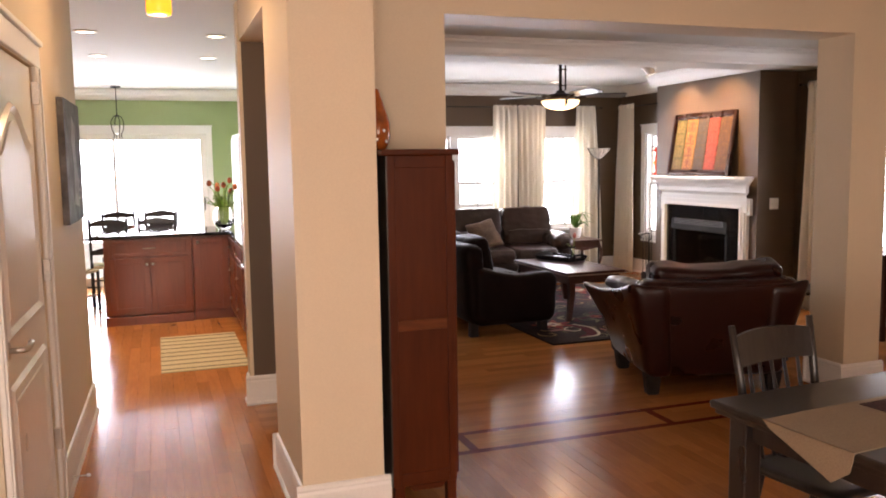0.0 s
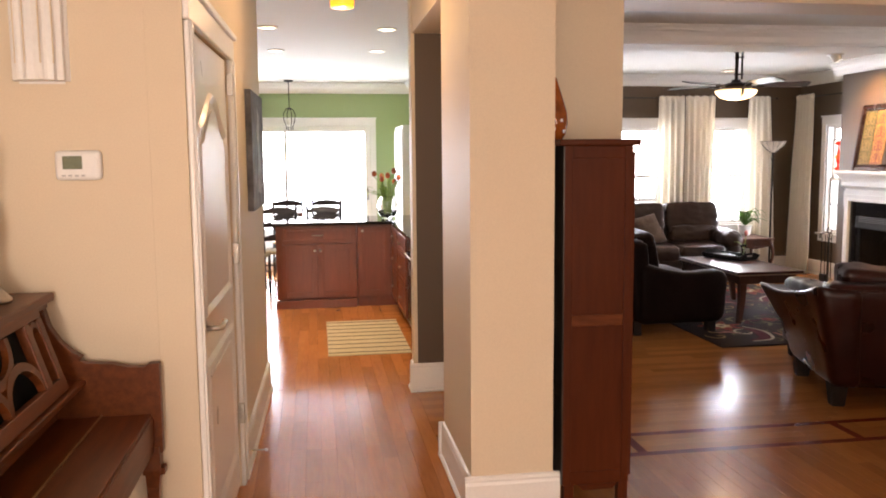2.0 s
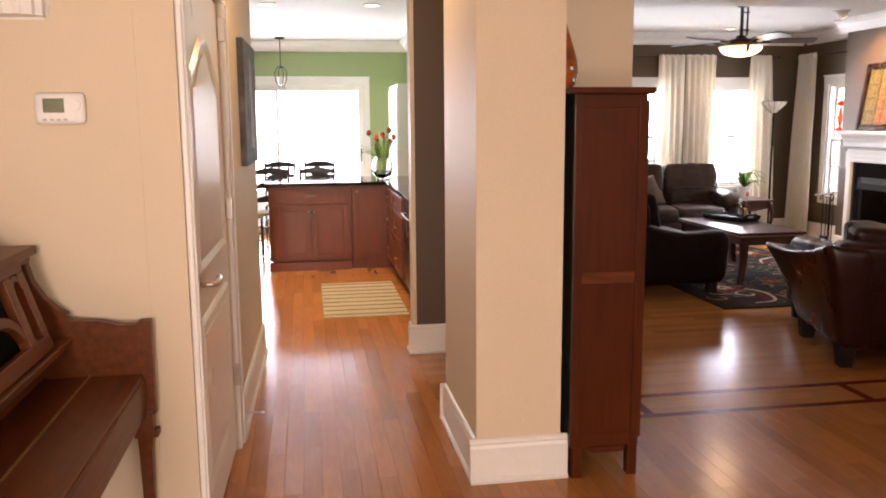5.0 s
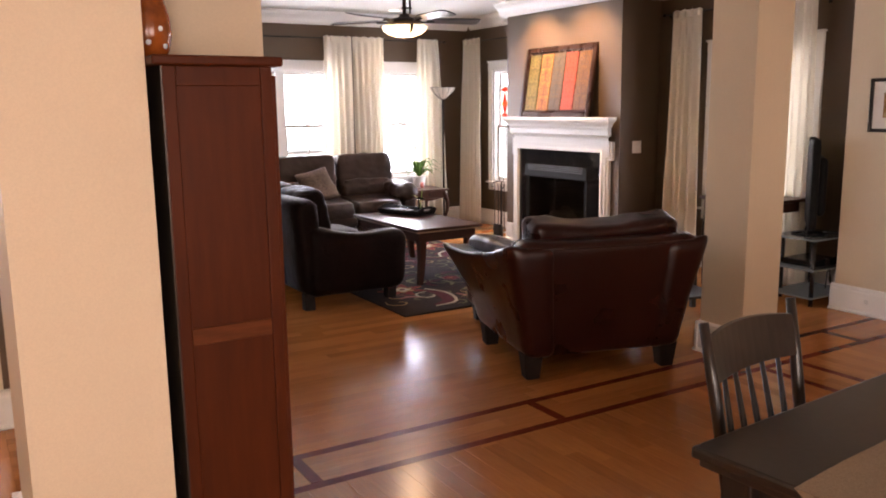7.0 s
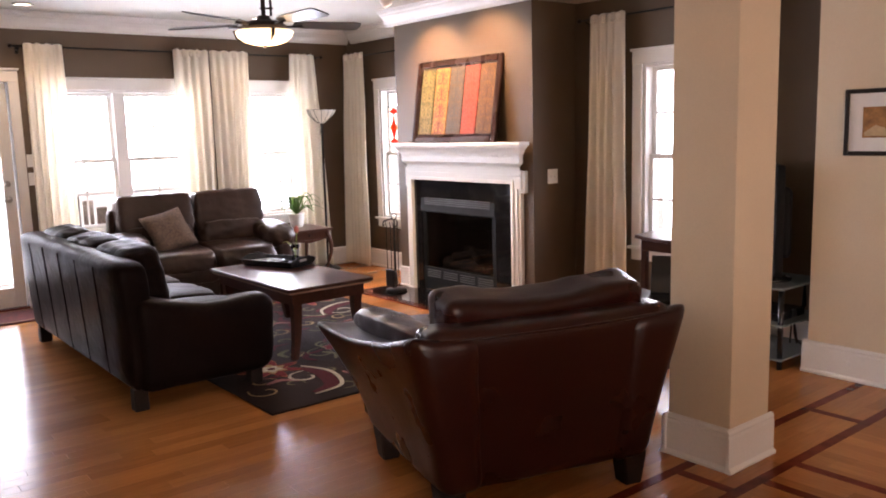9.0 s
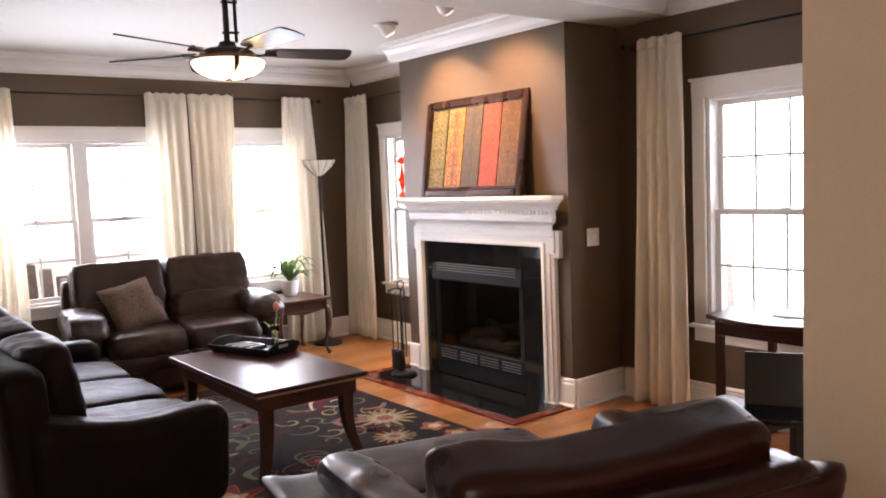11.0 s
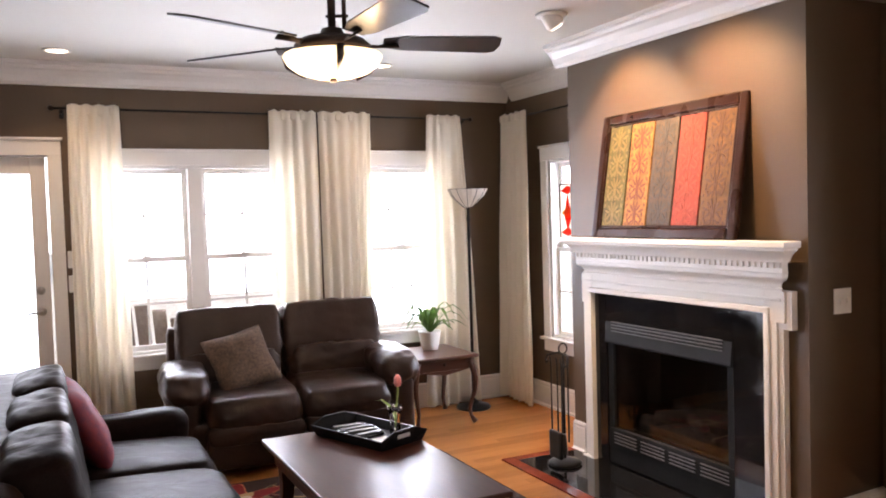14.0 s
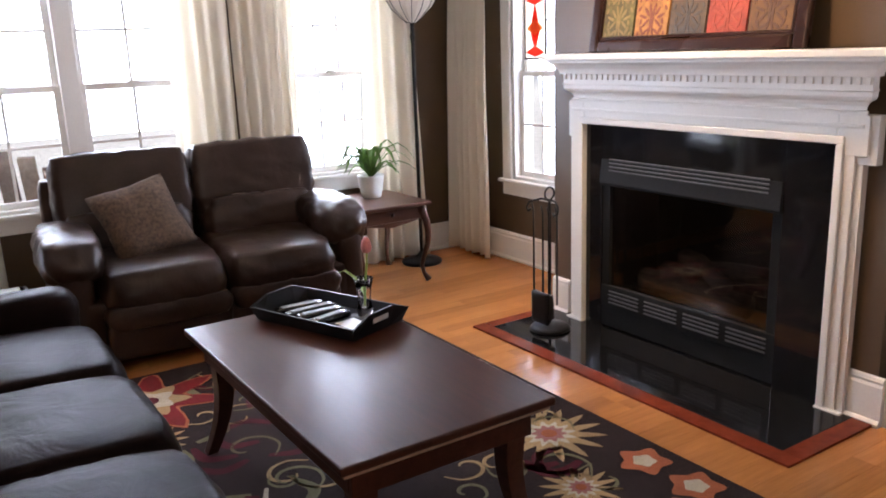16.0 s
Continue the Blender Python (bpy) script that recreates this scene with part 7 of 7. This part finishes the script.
v = thing("flower_vase", pose(1.19, 9.4, 0.92), "round clear glass vase of drooping red and orange tulips", "vase")
part("glass", lathe([(0, 0), (0.06, 0), (0.065, 0.01), (0.1, 0.06), (0.118, 0.13), (0.105, 0.2), (0.075, 0.24), (0.08, 0.25), (0.074, 0.25), (0.07, 0.238), (0.098, 0.2), (0.11, 0.13), (0.093, 0.065), (0, 0.02)], 28), PANE, v, "", True).visible_shadow = False
rnd = random.Random(9)
PETAL = material("orange_red_petal", (0.55, 0.11, 0.02), 0.5, grain=30, vary=0.3, random_vary=0.25)
for i in range(13):
    a = i * 2.4
    reach, h = rnd.uniform(0.05, 0.22), rnd.uniform(0.36, 0.54)
    c, s = math.cos(a), math.sin(a)
    st = part("stem", tube([(0.03 * c, 0.03 * s, 0.05), (0.05 * c, 0.05 * s, 0.22), (reach * 0.7 * c, reach * 0.7 * s, h - 0.05), (reach * c, reach * s, h)], 0.005, 6), PALELEAF, v, "", True)
    if i % 2 == 0:
        part("tulip_head", lathe([(0, -0.005), (0.02, 0.005), (0.028, 0.025), (0.022, 0.05), (0.01, 0.062), (0, 0.06)], 10, None, (reach * c, reach * s, h)), PETAL, st, "", True)
for i in range(12):
    a, r, h = rnd.uniform(0, 6.28), rnd.uniform(0.1, 0.28), rnd.uniform(0.3, 0.5)
    c, s = math.cos(a), math.sin(a)
    part("leaf", blade_leaf([(0.03 * c, 0.03 * s, 0.2), (0.06 * c, 0.06 * s, 0.24), (r * 0.6 * c, r * 0.6 * s, h * 0.9), (r * c, r * s, h), (r * 1.15 * c, r * 1.15 * s, h - 0.04)], rnd.uniform(0.014, 0.024)), PALELEAF, v)
cm = thing("coffee_maker", pose(1.62, 8.3, 0.92), "black coffee maker on the counter", "appliance")
part("body", soft_box(-0.1, -0.1, 0, 0.1, 0.1, 0.3, 0.02), BLACKPLASTIC, cm, "", True)
part("carafe", lathe([(0, 0.02), (0.06, 0.02), (0.065, 0.08), (0.04, 0.15), (0, 0.15)], 18, None, (-0.13, 0, 0)), BLACKPLASTIC, cm, "", True)
kt = thing("cream_cupboard", Matrix(), "tall cream cupboard beside the kitchen window", "cupboard")
part("body", box(1.5, 10.6, 0, 1.8, 11.6, 2.0, 0.004), WHITE, kt)
part("door", box(1.485, 10.63, 0.1, 1.5, 11.57, 1.95, 0.004), WHITE, kt)

runner = thing("kitchen_runner", pose(0.82, 7.6, 0), "cream and brown striped woven kitchen runner", "mat")
part("weave", box(-0.34, -0.7, 0.001, 0.34, 0.7, 0.009, 0.002), material("cream_weave", (0.50, 0.42, 0.27), 0.95, grain=200, vary=0.15, bump=0.5), runner)
stripe = material("brown_stripe", (0.12, 0.085, 0.05), 0.95, grain=200, vary=0.2, bump=0.5)
for i in range(9):
    y = -0.62 + i * 0.155
    part("stripe", box(-0.338, y - 0.012, 0.0085, 0.338, y + 0.012, 0.0105), stripe, runner)


def ladder_chair(m):
    c = thing("ladder_back_chair", m, "black ladder-back kitchen chair with a woven cream seat", "chair", "kitchen chairs")
    part("seat", soft_box(-0.21, -0.2, 0.43, 0.21, 0.2, 0.47, 0.018), bpy.data.materials["cream_weave"], c, "woven cream seat", True)
    for sx in (-1, 1):
        part("back_post", tube([(sx * 0.19, -0.19, 0.0), (sx * 0.195, -0.19, 0.45), (sx * 0.2, -0.24, 1.02)], 0.018, 8), BLACKWOOD, c, "", True)
        part("front_leg", tube([(sx * 0.2, 0.18, 0.0), (sx * 0.2, 0.18, 0.45)], 0.018, 8), BLACKWOOD, c, "", True)
        part("stretcher", tube([(sx * 0.195, -0.19, 0.18), (sx * 0.2, 0.18, 0.18)], 0.01, 8), BLACKWOOD, c, "", True)
    for z in (0.6, 0.76, 0.93):
        part("slat", prism([(-0.19, 0), (0.19, 0), (0.19, 0.05), (0.1, 0.075), (0, 0.085), (-0.1, 0.075), (-0.19, 0.05)], Matrix(((1, 0, 0, 0), (0, 0, -1, -0.21 - (z - 0.45) * 0.06), (0, 1, 0, z), (0, 0, 0, 1))), 0.014, None, 0.002), BLACKWOOD, c)
    part("front_stretcher", tube([(-0.2, 0.18, 0.25), (0.2, 0.18, 0.25)], 0.01, 8), BLACKWOOD, c, "", True)
    return c


lc = ladder_chair(pose(0.5, 10.72, 0, 0, 0, 0))
copy_thing(lc, pose(-0.05, 10.7, 0, 0, 0, 4))
copy_thing(lc, pose(-0.42, 10.2, 0, 0, 0, -30))
copy_thing(lc, pose(0.02, 11.85, 0, 0, 0, 182))
copy_thing(lc, pose(0.55, 11.85, 0, 0, 0, 178))
kd = thing("kitchen_table", pose(0.1, 11.3, 0), "dark wooden kitchen table before the glass door", "table")
part("tabletop", box(-0.75, -0.42, 0.73, 0.75, 0.42, 0.76, 0.006), BLACKWOOD, kd)
for x in (-0.68, 0.68):
    for y in (-0.35, 0.35):
        part("leg", prism([(-0.03, -0.03), (0.03, -0.03), (0.03, 0.03), (-0.03, 0.03)], Matrix.Translation((x, y, 0)), 0.73, None, 0.004), BLACKWOOD, kd)
cd = thing("candle_jar", pose(0.18, 11.2, 0.76), "brown candle jar on the kitchen table", "jar")
part("jar", lathe([(0, 0), (0.05, 0), (0.055, 0.02), (0.055, 0.1), (0.045, 0.13), (0, 0.135)], 18), material("brown_jar", (0.2, 0.07, 0.04), 0.3), cd, "", True)
pl = thing("kitchen_pendant", pose(0.08, 11.8, 0), "black wire pendant lamp with curved scrolls", "lamp")
part("canopy", lathe([(0, 2.62), (0.06, 2.63), (0.065, 2.65), (0, 2.651)], 20), IRON, pl, "", True)
part("stem", cyl(0, 0, 2.25, 2.63, 0.006, None, 8), IRON, pl)
for i in range(4):
    a = i * math.pi / 2 + 0.4
    c, s = math.cos(a), math.sin(a)
    part("scroll", tube([(0.01 * c, 0.01 * s, 2.28), (0.05 * c, 0.05 * s, 2.26), (0.085 * c, 0.085 * s, 2.19), (0.075 * c, 0.075 * s, 2.1), (0.04 * c, 0.04 * s, 2.02), (0.055 * c, 0.055 * s, 1.98)], 0.006, 6), IRON, pl, "", True)
part("glass_cup", lathe([(0.02, 2.03), (0.04, 2.06), (0.05, 2.14), (0.046, 2.14), (0.036, 2.065), (0, 2.05)], 18), material("frosted_cup", (0.85, 0.82, 0.75), 0.4), pl, "", True)

# porch chair outside the north window
oc = thing("porch_chair", pose(4.1, 11.85, -0.4, 0, 0, 165) @ Matrix.Scale(1.25, 4), "weathered slatted wooden porch chair outside the window", "chair")
PORCH = material("weathered_wood", (0.17, 0.13, 0.1), 0.8, grain=12, vary=0.2, stretch=(6, 6, 0.6))
for i in range(6):
    x = -0.25 + i * 0.1
    part("back_slat", moved(box(x - 0.04, -0.01, 0.3, x + 0.04, 0.012, 1.18 - 0.03 * abs(i - 2.5) ** 1.5, 0.005), Matrix.Rotation(radians(-22), 4, "X")), PORCH, oc)
    part("seat_slat", box(-0.28, -0.45 + i * 0.085, 0.38, 0.28, -0.38 + i * 0.085, 0.4, 0.004), PORCH, oc)
for x in (-0.3, 0.3):
    part("arm", box(x - 0.05, -0.5, 0.62, x + 0.05, 0.2, 0.645, 0.006), PORCH, oc)
    part("front_leg", box(x - 0.03, -0.46, 0.0, x + 0.03, -0.38, 0.62, 0.004), PORCH, oc)
    part("rear_leg", box(x - 0.03, 0.05, 0.0, x + 0.03, 0.12, 0.62, 0.004), PORCH, oc)

# ---- floor boards and inlay bands ----
def oak_stuff(base, name):
    """The same oak, varied board by board within one joined mesh."""
    m = base.copy()
    m.name = name
    n, link = m.node_tree.nodes, m.node_tree.links
    info = next(o for o in n if o.bl_idname == "ShaderNodeObjectInfo")
    geo = n.new("ShaderNodeNewGeometry")
    for l in [l for l in link if l.from_node == info]:
        to = l.to_socket
        link.remove(l)
        link.new(geo.outputs["Random Per Island"], to)
    return m


OAK_Y_STUFF, OAK_X_STUFF = oak_stuff(OAK_Y, "oak_boards_along_hall"), oak_stuff(OAK_X, "oak_boards_across")
EDGE = 0.0007


def board_faces(x0, y0, x1, y1, verts, faces):
    g, c, k = 0.0002, EDGE, len(verts)
    for x, y, z in ((x0 + g, y0 + g, -0.011), (x1 - g, y0 + g, -0.011), (x1 - g, y1 - g, -0.011), (x0 + g, y1 - g, -0.011),
                    (x0 + g, y0 + g, -c), (x1 - g, y0 + g, -c), (x1 - g, y1 - g, -c), (x0 + g, y1 - g, -c),
                    (x0 + c, y0 + c, 0), (x1 - c, y0 + c, 0), (x1 - c, y1 - c, 0), (x0 + c, y1 - c, 0)):
        verts.append((x, y, z))
    for a, b in ((0, 4), (4, 8)):
        for i in range(4):
            j = (i + 1) % 4
            faces.append((k + a + i, k + a + j, k + b + j, k + b + i))
    faces.append((k + 8, k + 9, k + 10, k + 11))


def lay(zone, along, near, mat, stuff, seed):
    """Strip boards over a zone; those inside near are parts of their own."""
    rnd = random.Random(seed)
    x0, y0, x1, y1 = zone
    lo, hi = (x0, x1) if along == "y" else (y0, y1)
    s0, s1 = (y0, y1) if along == "y" else (x0, x1)
    strips = max(1, round((hi - lo) / 0.083))
    w = (hi - lo) / strips
    verts, faces = [], []
    for i in range(strips):
        a, pos = lo + i * w, s0 - rnd.uniform(0, 0.9)
        while pos < s1:
            ln = rnd.uniform(0.45, 1.6)
            p, q = max(pos, s0), min(pos + ln, s1)
            pos += ln
            if q - p < 0.02:
                continue
            b = (a, p, a + w, q) if along == "y" else (p, a, q, a + w)
            cx, cy = (b[0] + b[2]) / 2, (b[1] + b[3]) / 2
            if near and near[0] < cx < near[2] and near[1] < cy < near[3]:
                vs, fs = [], []
                board_faces(b[0] - cx, b[1] - cy, b[2] - cx, b[3] - cy, vs, fs)
                mesh = bpy.data.meshes.new("floor_board")
                mesh.from_pydata(vs, [], fs)
                mesh.materials.append(mat)
                o = new("floor_board", mesh)
                o.location = (cx, cy, 0)
                o.parent = FLOOR
            else:
                board_faces(*b, verts, faces)
    if verts:
        mesh = bpy.data.meshes.new("floor_boards")
        mesh.from_pydata(verts, [], faces)
        mesh.materials.append(stuff)
        o = tagged(new("floor_boards", mesh), kind="stuff")
        o.parent = FLOOR


def band(x0, y0, x1, y1):
    vs, fs = [], []
    cx, cy = (x0 + x1) / 2, (y0 + y1) / 2
    board_faces(x0 - cx, y0 - cy, x1 - cx, y1 - cy, vs, fs)
    mesh = bpy.data.meshes.new("inlay_band")
    mesh.from_pydata(vs, [], fs)
    mesh.materials.append(MAHOGANY)
    o = new("inlay_band", mesh)
    o.location = (cx, cy, 0)
    o.parent = FLOOR


B = 0.052
YA, YB = 4.375, 4.675
lay((-0.81, -2.3, 1.06, 5.99), "y", (0.0, 3.2, 1.06, 7.0), OAK_Y, OAK_Y_STUFF, 1)
lay((-3.0, 5.99, 1.06, 12.2), "y", (0.0, 5.99, 1.06, 7.4), OAK_Y, OAK_Y_STUFF, 5)
lay((1.06, -2.3, 6.9, YA), "y", (1.9, 3.3, 3.9, 4.5), OAK_Y, OAK_Y_STUFF, 2)
lay((1.06, YA + B, 6.97, YB), "x", (2.0, 4.0, 5.0, 4.8), OAK_X, OAK_X_STUFF, 3)
lay((1.06, YB + B, 6.97, 12.2), "x", (2.0, 4.7, 4.4, 6.6), OAK_X, OAK_X_STUFF, 4)
band(1.06, YA, 6.52, YA + B)
band(1.06, YB, 6.97, YB + B)


def cross_band(x0, y0, x1, y1):
    o = part("inlay_band", box(x0, y0, -0.006, x1, y1, 0.0012), MAHOGANY, FLOOR)


for x in (2.1, 3.39, 4.68, 5.85):
    cross_band(x, YA + B, x + B, YB)
cross_band(4.86, -2.3, 4.86 + B, YA)
cross_band(5.13, -2.3, 5.13 + B, YA)
for y in (3.2, 1.9, 0.6):
    cross_band(4.86 + B, y, 5.13, y + B)
